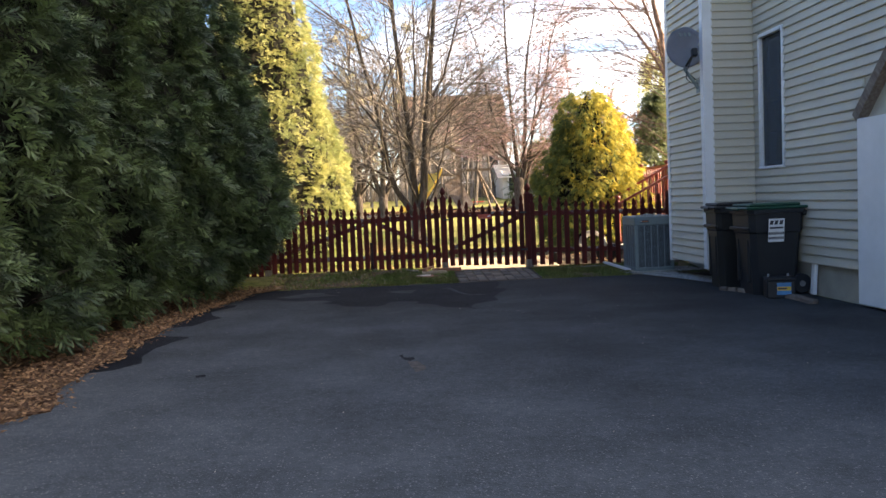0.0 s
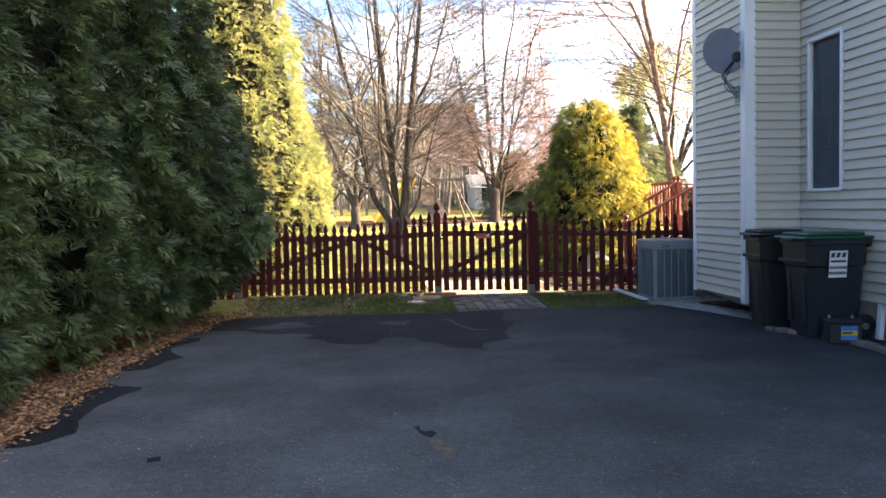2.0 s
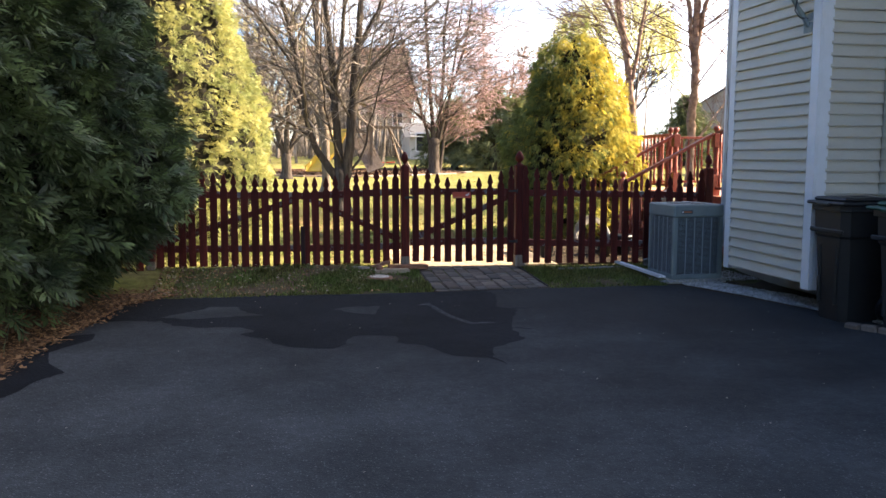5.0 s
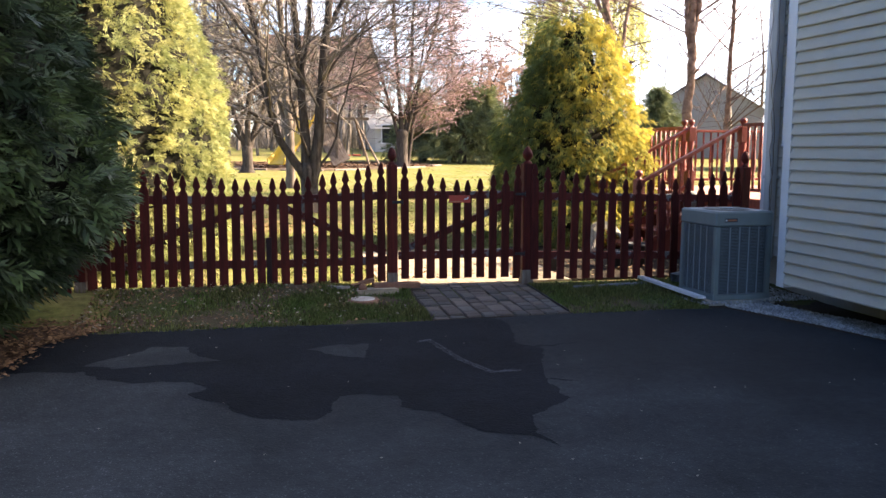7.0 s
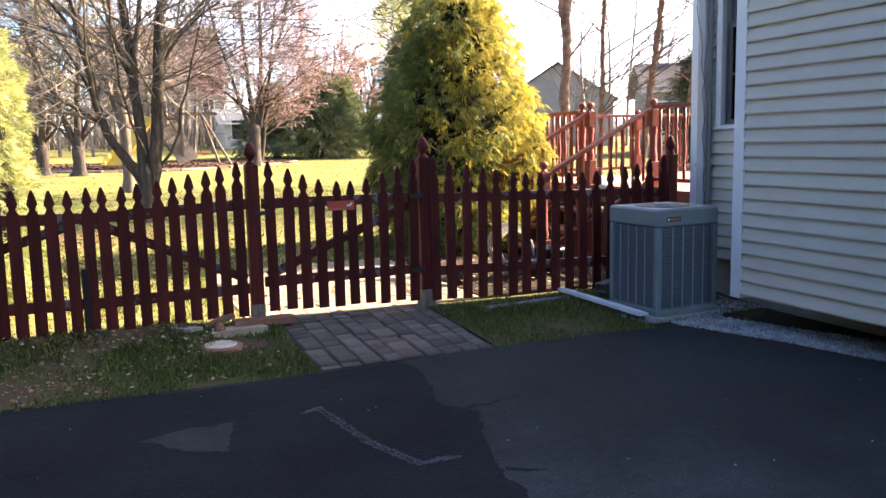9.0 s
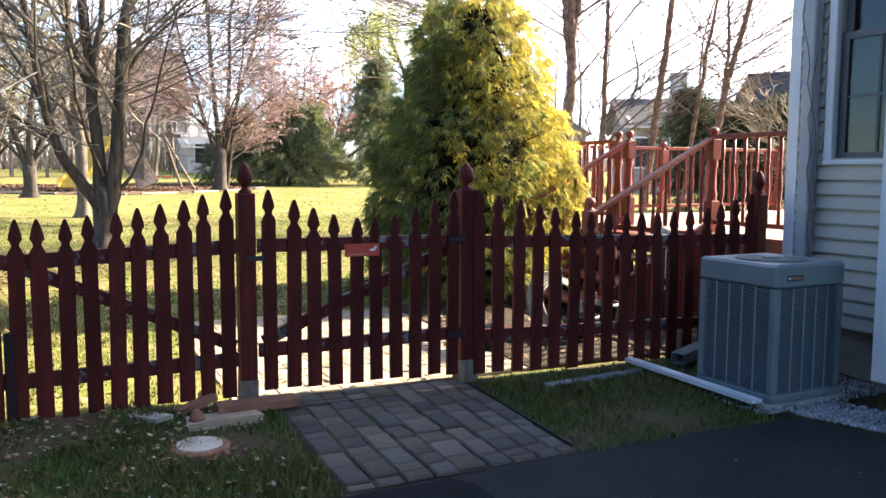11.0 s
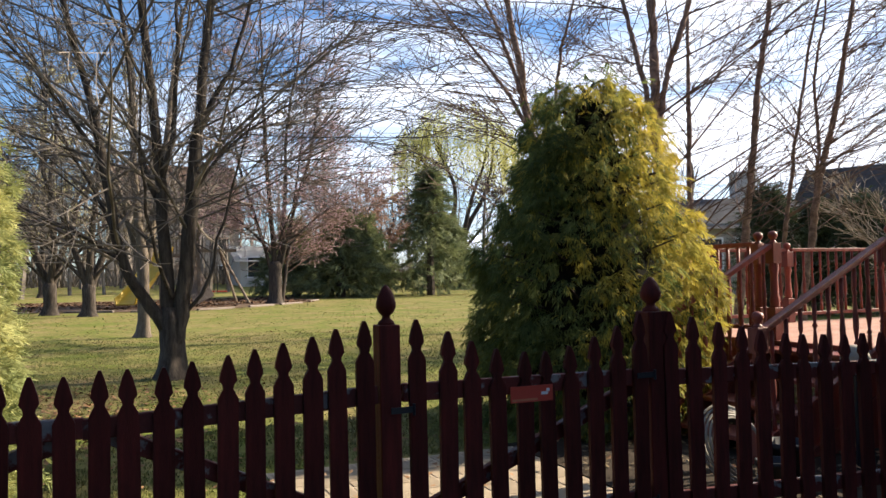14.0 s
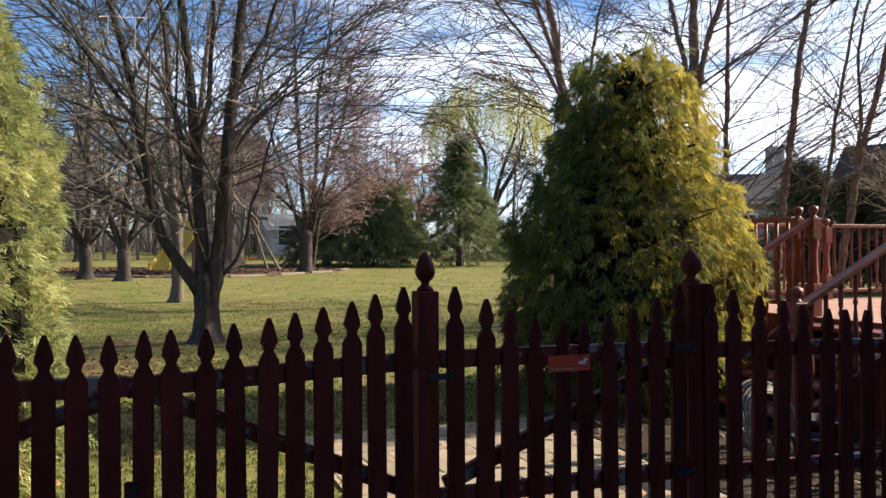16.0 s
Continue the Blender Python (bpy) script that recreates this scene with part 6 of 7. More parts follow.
pv = tagged(part("trim_offcut", boxes((-0.04, 0.04, 0, 0.98, 0.0, 0.006), (-0.04, -0.03, 0, 0.98, 0.006, 0.024), (0.0, 0.012, 0, 0.98, 0.006, 0.02), (0.034, 0.04, 0, 0.98, 0.006, 0.016)), "pvc"), "length of white plastic trim lying on the grass", "trim offcut")
pv.matrix_basis = pose(3.0, 11.02, 0.055, 1.5, 0, 3.5)
de = tagged(part("downspout_elbow", boxes((-0.045, 0.045, 0, 0.32, 0, 0.005), (-0.045, 0.045, 0, 0.32, 0.065, 0.07), (-0.045, -0.04, 0, 0.32, 0.005, 0.065), (0.04, 0.045, 0, 0.32, 0.005, 0.065)), "slate"), "open grey loose downspout end on the grass", "downspout end")
de.matrix_basis = pose(3.2, 11.83, 0.06, 6, 0, -75)
pb = tagged(part("edging_board", boxes((0, 0.72, -0.03, 0.03, 0, 0.03, 0.006)), "slate"), "old grey board sunk in the grass", "board")
pb.matrix_basis = pose(2.2, 11.76, 0.035, 0, 0, 6)

# hose and pots under the deck steps, seen between the pickets
hv, hf = [], []
n = 30
turns = [(k / n, 0.15 + 0.012 * k / n) for k in range(6 * n + 1)]
tube([(2.98 + r * math.cos(2 * math.pi * q), 12.75 + 0.10 * math.sin(2 * math.pi * q) + 0.02 * q, 0.3 + r * math.sin(2 * math.pi * q)) for q, r in turns], [0.008] * len(turns), 6, hv, hf)
hz = thing("garden_hose", label="coiled tan garden hose on its stand behind the fence", category="garden hose")
raw("coil", hv, hf, "hose", hz)
part("stand", boxes((2.97, 2.99, 12.78, 12.80, 0.05, 0.56, 0.004), (2.76, 3.2, 12.76, 12.8, 0.05, 0.09, 0.004)), "black", hz)
for x, y, r, h in ((3.05, 12.6, 0.1, 0.2), (3.3, 12.75, 0.13, 0.25), (2.35, 12.65, 0.09, 0.17)):
    pt = thing("flower_pot", (x, y, ground_height(x, y)), label="empty dark grey plastic flower pot behind the fence", category="flower pot", group="pots behind the fence")
    part("pot", lathe([(r * 0.7, 0), (r * 0.95, h * 0.85), (r * 1.05, h * 0.86), (r * 1.05, h), (r * 0.92, h), (r * 0.8, h * 0.6)], 18), "black", pt, smooth=True)
sl = thing("garden_lamp", (3.885, 12.77, 0.06), label="dull white globe lamp on a short post by the steps", category="lamp")
bar("post", (0, 0, 0), (0, 0, 0.62), 0.014, "black", sl)
part("globe", lathe([(0.03, 0.61), (0.07, 0.635), (0.088, 0.69), (0.07, 0.745), (0.03, 0.77)], 18), "concrete", sl, smooth=True)

# ---- paving, gravel, grass, leaves ----
def pavers(name, x0, x1, y0, y1, label, seed, zf, rise, materials=("paver", "bluepaver"), bed="soil", size=1.0, uneven=0.6, joint=0.012):
    """Stones laid in lengthwise rows of uneven width, their cross joints staggered."""
    path = thing(name, label=label, category="paving", kind="structure")
    part("bedding", boxes((x0 - 0.02, x1 + 0.02, 0, y1 - y0 + 0.02, -0.06, -joint)), bed, path).matrix_basis = pose(0, y0, zf, math.degrees(rise), 0, 0)
    rng = random.Random(seed)
    meshes = {}
    x = x0
    while x < x1 - 0.05:
        wide = min(size * rng.choice((0.11, 0.125, 0.145)), x1 - x)
        if x1 - x - wide < 0.06:
            wide = x1 - x
        y = y0 - rng.uniform(0, 0.12)
        while y < y1 - 0.03:
            L = size * rng.choice((0.085, 0.12, 0.13, 0.16, 0.18))
            ya, L = max(y, y0), min(L, y1 - y)
            m = materials[0] if rng.random() < 0.55 else materials[-1]
            key = (round(wide, 2), round(y + L - ya, 2), m)
            if key[1] > 0.035:
                if key not in meshes:
                    ob = meshes[key] = part("paver", boxes((0.003, wide - 0.003, 0.003, y + L - ya - 0.003, -0.05, 0.0, 0.009)), m, path)
                else:
                    ob = new("paver", meshes[key].data)
                    ob.parent = path
                ob.matrix_basis = pose(x + rng.uniform(-0.002, 0.002), ya, zf + rise * (ya - y0) + uneven * rng.uniform(-0.005, 0.004), math.degrees(rise) + uneven * rng.uniform(-1.2, 1.2), uneven * rng.uniform(-1.2, 1.2), rng.uniform(-1.2, 1.2))
            y += L
        x += wide
    return path


pavers("paver_path", 0.76, 1.83, 10.92, 12.1, "grey and tan paver path leading to the garden gate", 9, 0.012, 0.046, uneven=1.2)
pavers("paver_patio", 0.60, 2.3, 12.12, 14.3, "pale sunlit paver patio behind the gate", 10, 0.068, 0.012, ("sunpaver",), "sandstone", 1.5, 0.2, 0.004)
# darker sheet of ground between the patio and the deck
bed = tagged(part("planting_bed", boxes((2.325, 4.58, 0.0, 2.3, -0.06, -0.004)), "soil"), "dark brown ground strewn with leaves beside the deck steps", "mulch bed", kind="structure")
bed.matrix_basis = pose(0, 12.1, 0.074, 0.7, 0, 0)
sill = tagged(part("threshold_strip", boxes((0.72, 1.84, 11.935, 11.945, 0.03, 0.058)), "acdark"), "thin dark metal strip across the path below the gate", "threshold", kind="structure")


edg = tagged(part("path_edging", boxes((1.838, 1.846, 11.0, 12.0, -0.02, 0.012)), "black"), "thin black edging strip beside the paver path", "edging", kind="structure")
edg.rotation_euler = (math.radians(2.635), 0, 0)
edg.location.z = -0.50


def scatter_blades(name, n, area, height, seed, label, material="blade", inside=None, lean=0.5, thin_west=False):
    rng = np.random.default_rng(seed)
    x = area[0] + rng.random(n) * (area[1] - area[0])
    y = area[2] + rng.random(n) * (area[3] - area[2])
    clump = np.array([noise.noise(Vector((a2 * 2.2, b3 * 2.2, seed))) for a2, b3 in zip(x, y)])
    keep = clump + 0.5 * rng.random(n) > 0.05
    if inside:
        keep &= inside(x, y)
    if thin_west:
        keep &= rng.random(n) < np.clip((x + 1.9) / 1.9, 0.12, 1.0)
    x, y, clump = x[keep], y[keep], clump[keep]
    n = len(x)
    z = np.array([ground_height(a2, b3) for a2, b3 in zip(x, y)])
    h = height * (0.5 + 0.8 * rng.random(n)) * (0.8 + 0.9 * np.clip(clump, 0, 1))
    q = rng.random(n) * 2 * np.pi
    dx, dy = np.cos(q), np.sin(q)
    wd = 0.0035 + 0.002 * rng.random(n)
    l1, l2 = lean * rng.random(n) * h * 0.4, lean * rng.random(n) * h * 1.3
    base = np.stack([x, y, z], 1)
    sidev = np.stack([-dy, dx, 0 * dx], 1) * wd[:, None]
    mid = base + np.stack([dx * l1, dy * l1, h * 0.55], 1)
    tip = base + np.stack([dx * l2, dy * l2, h], 1)
    V = np.stack([base - sidev, base + sidev, mid + sidev * 0.7, tip, mid - sidev * 0.7], 1).reshape(-1, 3)
    F = np.arange(len(V)).reshape(-1, 5)
    ob = quick_mesh(name, V, F, material, None)
    return tagged(ob, label, "grass", kind="stuff")


offpath = lambda x, y: ~((x > 0.74) & (x < 1.85)) & ~((x > 3.06) & (y < 11.62) & (y > 10.97)) & ~((x > 3.0) & (y < 11.0))  # noqa: E731
scatter_blades("grass", 36000, (-1.75, 3.9, 10.90, 12.0), 0.04, 1, "uneven short grass before the fence", inside=offpath, thin_west=True)
scatter_blades("grass", 11000, (-0.75, 0.74, 10.98, 11.98), 0.042, 21, "thick clumps of taller green grass by the gate", inside=lambda x, y: (np.hypot(x - 0.315, y - 11.56) > 0.24) & ~((x > 0.1) & (x < 0.5) & (y < 11.6) & (y > 11.35)) & (np.sin(x * 5.1 + 1) + np.sin(y * 7.3 + x * 3) > 0.3))
scatter_blades("grass", 52000, (-2.0, 5.0, 12.0, 16.0), 0.026, 2, "short sunlit lawn grass behind the fence", "lawnblade", inside=lambda x, y: ~((x > 0.58) & (x < 4.6) & (y < 14.42)))
scatter_blades("grass", 52000, (-3.0, 6.0, 16.0, 26.0), 0.022, 3, "short sunlit lawn grass", "lawnblade")

def litter(name, n, place, size, material, label, category, seed, flat=0.3):
    """Small curled flakes on the ground."""
    rng = random.Random(seed)
    v, f = [], []
    for _ in range(n):
        x, y, z = place(rng)
        s = size * rng.uniform(0.5, 1.3)
        q = rng.uniform(0, 2 * math.pi)
        d = Vector((math.cos(q), math.sin(q), rng.uniform(-flat, flat)))
        w2 = Vector((-math.sin(q), math.cos(q), rng.uniform(-flat, flat))) * 0.4
        p = Vector((x, y, z + 0.006))
        b = len(v)
        v += [p - d * s * 0.5, p + w2 * s, p + d * s * 0.5 + Vector((0, 0, s * 0.2)), p - w2 * s]
        f.append((b, b + 1, b + 2, b + 3))
    return tagged(raw(name, v, f, material), label, category, kind="stuff")


def mulch_spot(rng):
    y = rng.uniform(1.0, 12.0)
    edge = np.interp(y, [1, 3, 4.65, 4.95, 5.4, 6.5, 8.0, 9.1, 9.95, 10.6, 11.0, 12.0], [-1.93, -1.97, -2.1, -1.92, -2.12, -2.13, -2.14, -2.08, -1.92, -1.85, -1.6, -1.4])
    return edge - 1.5 * rng.random() ** 1.3 + 0.12 * rng.random() ** 3, y, 0.008 + 0.02 * rng.random()


litter("leaf_litter", 20000, mulch_spot, 0.032, "leaf", "dry brown leaves and bark under the hedge", "leaf litter", 5)
def verge_spot(r, spread, power, lift):
    x, y = -1.75 + spread * r.random() ** power, r.uniform(10.97, 12.0)
    return x, y, ground_height(x, y) + lift


litter("leaf_litter", 900, lambda r: verge_spot(r, 2.3, 1.7, 0.014), 0.03, "leaf", "brown dead leaves lying in the thin grass", "leaf litter", 26)
litter("leaf_litter", 420, lambda r: verge_spot(r, 2.45, 1.3, 0.03), 0.024, "paleleaf", "pale curled dead leaves lying in the grass", "leaf litter", 6)
litter("leaf_litter", 500, lambda r: (r.uniform(2.35, 4.5), r.uniform(12.12, 14.3), 0.09), 0.045, "drygrass", "pale dry leaves on the dark ground behind the fence", "leaf litter", 23)
litter("leaf_litter", 3000, lambda r: (r.uniform(-2.2, 7), 12.1 + 20 * r.random() ** 1.4, ground_height(0, 16) + 0.02), 0.055, "leaf", "dry leaves scattered over the lawn", "leaf litter", 8)
def lawn_spot(r):
    x, y = r.uniform(-3, 8), r.uniform(14.5, 27)
    return x, y, ground_height(x, y) + 0.01


litter("leaf_litter", 2600, lambda r: (r.gauss(-0.9, 1.1), r.gauss(17.6, 1.6), ground_height(0, 17.6) + 0.012), 0.05, "leaf", "brown leaves gathered on thin grass by the maple", "leaf litter", 19)
litter("lawn_tufts", 16000, lawn_spot, 0.028, "lawnblade", "coarse tufts of grass over the lawn", "grass", 18, flat=0.8)


def far_lawn_spot(r):
    while True:
        x, y = r.uniform(-9, 22), r.uniform(25, 50)
        if noise.noise(Vector((x * 0.7, y * 0.35, 3.0))) + 0.7 * r.random() > 0.25:
            return x, y, ground_height(x, y) + 0.012


litter("lawn_tufts", 15000, far_lawn_spot, 0.06, "lawnblade", "coarse uneven grass farther down the lawn", "grass", 38, flat=0.3)
litter("leaf_litter", 900, far_lawn_spot, 0.05, "leaf", "brown leaves scattered over the far lawn", "leaf litter", 39)
litter("asphalt_litter", 210, lambda r: (r.uniform(-1.6, 3.2), r.uniform(2.5, 10.8), 0.0), 0.012, "hose", "tiny pale specks of leaf and grit on the drive", "grit", 9)


def chips(name, n, place, size, material, label, seed):
    rng = random.Random(seed)
    v, f = [], []
    for _ in range(n):
        x, y, z = place(rng)
        s = size * rng.uniform(0.6, 1.4)
        R = Euler((rng.uniform(0, 3), rng.uniform(0, 3), rng.uniform(0, 3))).to_matrix()
        b = len(v)
        for c in ((1, 0, 0), (-1, 0, 0), (0, 0.8, 0), (0, -0.8, 0), (0, 0, 0.6), (0, 0, -0.6)):
            v.append(Vector((x, y, z + s * 0.3)) + R @ Vector(c) * s)
        for t3 in ((0, 2, 4), (2, 1, 4), (1, 3, 4), (3, 0, 4), (2, 0, 5), (1, 2, 5), (3, 1, 5), (0, 3, 5)):
            f.append(tuple(b + q for q in t3))
    return tagged(raw(name, v, f, material), label, "gravel", kind="stuff")


def chip_spot(r):
    y = r.uniform(8.9, 11.05)
    edge = np.interp(y, [8.9, 9.3, 10.2, 10.9, 11.05], [3.62, 3.55, 3.33, 3.08, 3.1])
    return edge + 0.10 + 0.40 * r.random() ** 1.3, y, 0.0


def mark_spot(r):
    u = r.random()
    x = np.interp(u, [0, 0.15, 0.5, 0.8, 1], [0.5, 0.58, 0.66, 0.77, 0.92])
    y = np.interp(u, [0, 0.15, 0.5, 0.8, 1], [10.24, 10.26, 9.8, 9.42, 9.43])
    side = 0.011 if r.random() < 0.6 else -0.012
    return x + side + r.gauss(0, 0.006), y + 0.5 * side + 0.03 * math.sin(9 * u) + r.gauss(0, 0.008), -0.001


litter("chalk_mark", 1500, mark_spot, 0.010, "scuff", "pale crumbled scuff line on the dark asphalt", "scuff mark", 14, flat=0.02)
chips("gravel", 7000, chip_spot, 0.0105, "gravel", "white stone chips along the foot of the house", 4)
chips("gravel", 2400, lambda r: (r.uniform(2.95, 4.0), r.uniform(10.95, 11.75), 0.02), 0.0105, "gravel", "white stone chips round the air conditioner", 5)

# ---- garden and distance ----
def gh(x, y):
    return ground_height(x, y)


rng = random.Random(11)
CROWN = ((2.6, 1.0, 2.6, 0.95, 0.06, 0.06, 0.12), (3.4, 0.5, 1.3, 0.85, 0.03, 0.07, 0.15), (3.6, 0.25, 0.6, 0.8, 0.02, 0.09, 0.2))
bare_tree("pale_tree", (0.42, 26.8, gh(0.42, 26.8)), 1.7, 0.118,
    [wander(rng, (0, 0, 1.5), (-0.08, 0), 7.5, 0.1), wander(rng, (0.05, 0, 1.5), (0.18, 0.05), 7.0, 0.09), wander(rng, (-0.05, 0, 1.4), (-0.3, 0.1), 5.5, 0.06), wander(rng, (0, 0, 1.9), (0.5, -0.2), 3.5, 0.04), wander(rng, (0, 0, 1.9), (-0.7, -0.2), 3.0, 0.04)],
    CROWN, "palebark", "twig", "leafless tree with a pale thick trunk on the lawn", 11, thin=0.005)
bare_tree("red_maple", (6.25, 42.8, gh(6.25, 42.8)), 1.6, 0.26,
    [wander(rng, (0, 0, 1.2), (-0.06, 0), 12.5, 0.12), wander(rng, (0.1, 0, 1.2), (0.1, 0.05), 12.0, 0.11), wander(rng, (0.15, 0, 1.2), (0.24, -0.1), 10.0, 0.09), wander(rng, (-0.1, 0, 1.1), (-0.25, 0.1), 9.5, 0.09), wander(rng, (0.25, 0.1, 0), (0.16, 0), 9.0, 0.09),
     wander(rng, (0, 0, 1.9), (-0.9, 0.1), 3.4, 0.06), wander(rng, (0, 0, 1.8), (1.0, 0.0), 3.2, 0.06), wander(rng, (0, 0, 2.2), (0.3, -0.9), 3.6, 0.05), wander(rng, (0, 0, 2.2), (1.3, -0.3), 3.0, 0.045), wander(rng, (0, 0, 2.2), (-1.3, -0.2), 2.6, 0.045)],
    ((3.2, 1.2, 3.4, 0.9, 0.04, 0.06, 0.1), (3.4, 0.6, 1.6, 0.85, 0.02, 0.07, 0.12), (2.6, 0.3, 0.8, 0.8, 0.02, 0.09, 0.2)),
    "bark", "redtwig", "tall clumped maple with reddish spring buds", 12, thin=0.008, buds=("bud", 26000, 0.05))
for k, (x, y, s) in enumerate(((-1.9, 38.2, 0.85), (-0.72, 36.5, 0.8), (-5.5, 45.0, 1.0), (-8.0, 42.0, 0.95))):
    bare_tree("garden_tree", (x, y, gh(x, y)), 1.1 * s, 0.24 * s,
        [wander(rng, (0, 0, 0.95 * s), (-0.3, 0), 6.0 * s, 0.13), wander(rng, (0, 0, 0.95 * s), (0.35, 0.1), 6.0 * s, 0.13), wander(rng, (0, 0, 0.95 * s), (0.05, -0.15), 7.5 * s, 0.13), wander(rng, (0, 0, 1.2 * s), (0.9, -0.3), 3.2 * s, 0.06), wander(rng, (0, 0, 1.2 * s), (-0.9, -0.1), 3.2 * s, 0.06)],
        CROWN, "bark", "twig", "leafless garden tree with a low spreading crown", 60 + k, thin=0.007)

BIRCH = ((4.2, 0.8, 4.2, 1.0, -0.012, 0.045, 0.06), (3.4, 0.4, 1.6, 0.6, -0.01, 0.05, 0.15), (2.2, 0.2, 0.8, 0.5, -0.02, 0.06, 0.2))


def birch(x, y, stems, seed, thin=0.0042):
    """A river birch; stems: (foot height, foot shift and top shift to the side, top height, foot radius)."""
    guides = []
    for z0, s0, s1, z1, r in stems:
        pts = []
        for k in range(6):
            u = k / 5
            q = s0 + (s1 - s0) * (0.55 * u + 0.45 * u * u) + 0.07 * rng.uniform(-1, 1) * u
            pts.append((q * 0.8, -q * 0.6 + 0.25 * rng.uniform(-1, 1) * u, z0 + (z1 - z0) * u))
        guides.append((pts, r, r * 0.2))
    bare_tree("birch_tree", (x, y, gh(x, y)), 0.5, stems[0][4] * 0.95, guides, BIRCH, "birch", "birchtwig", "slender leafless river birch with flaking brown bark", seed, thin=thin, slim=0.0036)


birch(7.6, 19.5, ((0.4, 0.0, 0.15, 11.0, 0.10), (2.9, 0.02, -1.3, 9.0, 0.055), (3.1, 0.03, 1.9, 9.0, 0.06)), 80)
birch(8.4, 23.9, ((0.4, 0.0, -1.9, 11.5, 0.12), (3.6, -0.3, -4.2, 9.0, 0.05), (4.2, -0.45, -3.0, 10.5, 0.055), (3.0, -0.2, 1.2, 9.5, 0.05)), 81, thin=0.006)
birch(9.1, 20.6, ((0.4, 0.0, 0.35, 9.5, 0.06),), 82)
birch(9.8, 20.2, ((0.4, 0.0, 1.5, 10.5, 0.08),), 83)
birch(11.2, 20.7, ((0.4, 0.0, 1.5, 9.0, 0.05),), 84)
birch(11.36, 20.3, ((0.4, 0.0, 2.3, 10.0, 0.078), (2.5, 0.3, 0.7, 8.0, 0.04)), 85)

# a clump of upright stems and a pale twiggy shrub beyond the deck
bare_tree("clump_tree", (14.6, 20.4, gh(14.6, 20.4)), 0.4, 0.09, [wander(rng, (0.05 * q, 0.04 * q, 0.3), (0.035 * q, 0.02 * q), 6.5 - 0.3 * abs(q), 0.035, 0.2) for q in (-3, -1.5, 0, 1.2, 2.5)],
    ((3.2, 0.6, 1.8, 0.5, 0.08, 0.05, 0.1), (3.4, 0.3, 0.8, 0.5, 0.06, 0.06, 0.2)), "birch", "birchtwig", "clump of upright leafless stems beyond the deck", 97)
bare_tree("shrub", (13.7, 19.2, gh(13.7, 19.2)), 0.2, 0.06, [wander(rng, (0, 0, 0.1), (0.75 * math.cos(q), 0.75 * math.sin(q)), 2.9 + 0.4 * math.cos(3 * q), 0.026, 0.2) for q in (0.2, 0.6, 0.9, 1.4, 1.8, 2.2, 2.5, 2.8, 3.1, 3.5, 3.9, 4.2, 4.6, 5.1, 5.5)],
    ((5.0, 0.4, 1.1, 0.75, 0.05, 0.07, 0.1), (5.0, 0.2, 0.6, 0.75, 0.04, 0.08, 0.2)), "palebark", "shrubtwig", "pale leafless twiggy shrub beyond the deck", 98, thin=0.007)

SPR = [(0, 0.75), (0.08, 1.0), (0.3, 0.86), (0.6, 0.5), (0.85, 0.2), (1.0, 0.02)]
for k, (x, y, h, r) in enumerate(((15.0, 47.5, 6.3, 2.1), (10.6, 48.5, 4.2, 2.2), (8.9, 51.0, 3.8, 2.0), (20.5, 58.0, 4.2, 2.0), (12.6, 51.0, 3.9, 1.9), (25.0, 54.0, 4.4, 2.0))):
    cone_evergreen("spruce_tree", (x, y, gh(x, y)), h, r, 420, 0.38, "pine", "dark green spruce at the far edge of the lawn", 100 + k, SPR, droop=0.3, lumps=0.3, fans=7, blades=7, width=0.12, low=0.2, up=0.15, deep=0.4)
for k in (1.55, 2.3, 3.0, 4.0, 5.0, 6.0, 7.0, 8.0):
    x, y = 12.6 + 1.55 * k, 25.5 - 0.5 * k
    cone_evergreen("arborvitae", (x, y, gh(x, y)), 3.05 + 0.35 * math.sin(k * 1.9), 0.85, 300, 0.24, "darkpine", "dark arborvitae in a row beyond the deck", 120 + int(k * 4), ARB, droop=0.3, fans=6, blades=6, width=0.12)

# weeping willow with young leaves
rng = random.Random(31)
wl = bare_tree("willow_tree", (24.4, 65.0, gh(24, 65)), 2.0, 0.42,
    [wander(rng, (0, 0, 1.8), (-0.35, 0), 9.0, 0.26, 0.9), wander(rng, (0, 0, 1.8), (0.4, 0), 9.0, 0.26, 0.9), wander(rng, (0, 0, 1.8), (0.0, 0.3), 10.5, 0.26, 0.9), wander(rng, (0, 0, 1.8), (0.1, -0.35), 9.5, 0.22, 0.9), wander(rng, (0, 0, 2.0), (-0.8, -0.1), 5.0, 0.14, 0.6), wander(rng, (0, 0, 2.0), (0.8, -0.2), 5.0, 0.14, 0.6)],
    ((1.2, 1.5, 3.5, 0.8, 0.05, 0.12, 0.3), (1.4, 0.8, 1.8, 0.8, 0.0, 0.12, 0.2)), "bark", "bark", "weeping willow hung with yellow-green young leaves", 31, thin=0.03)
wv, wf = [], []
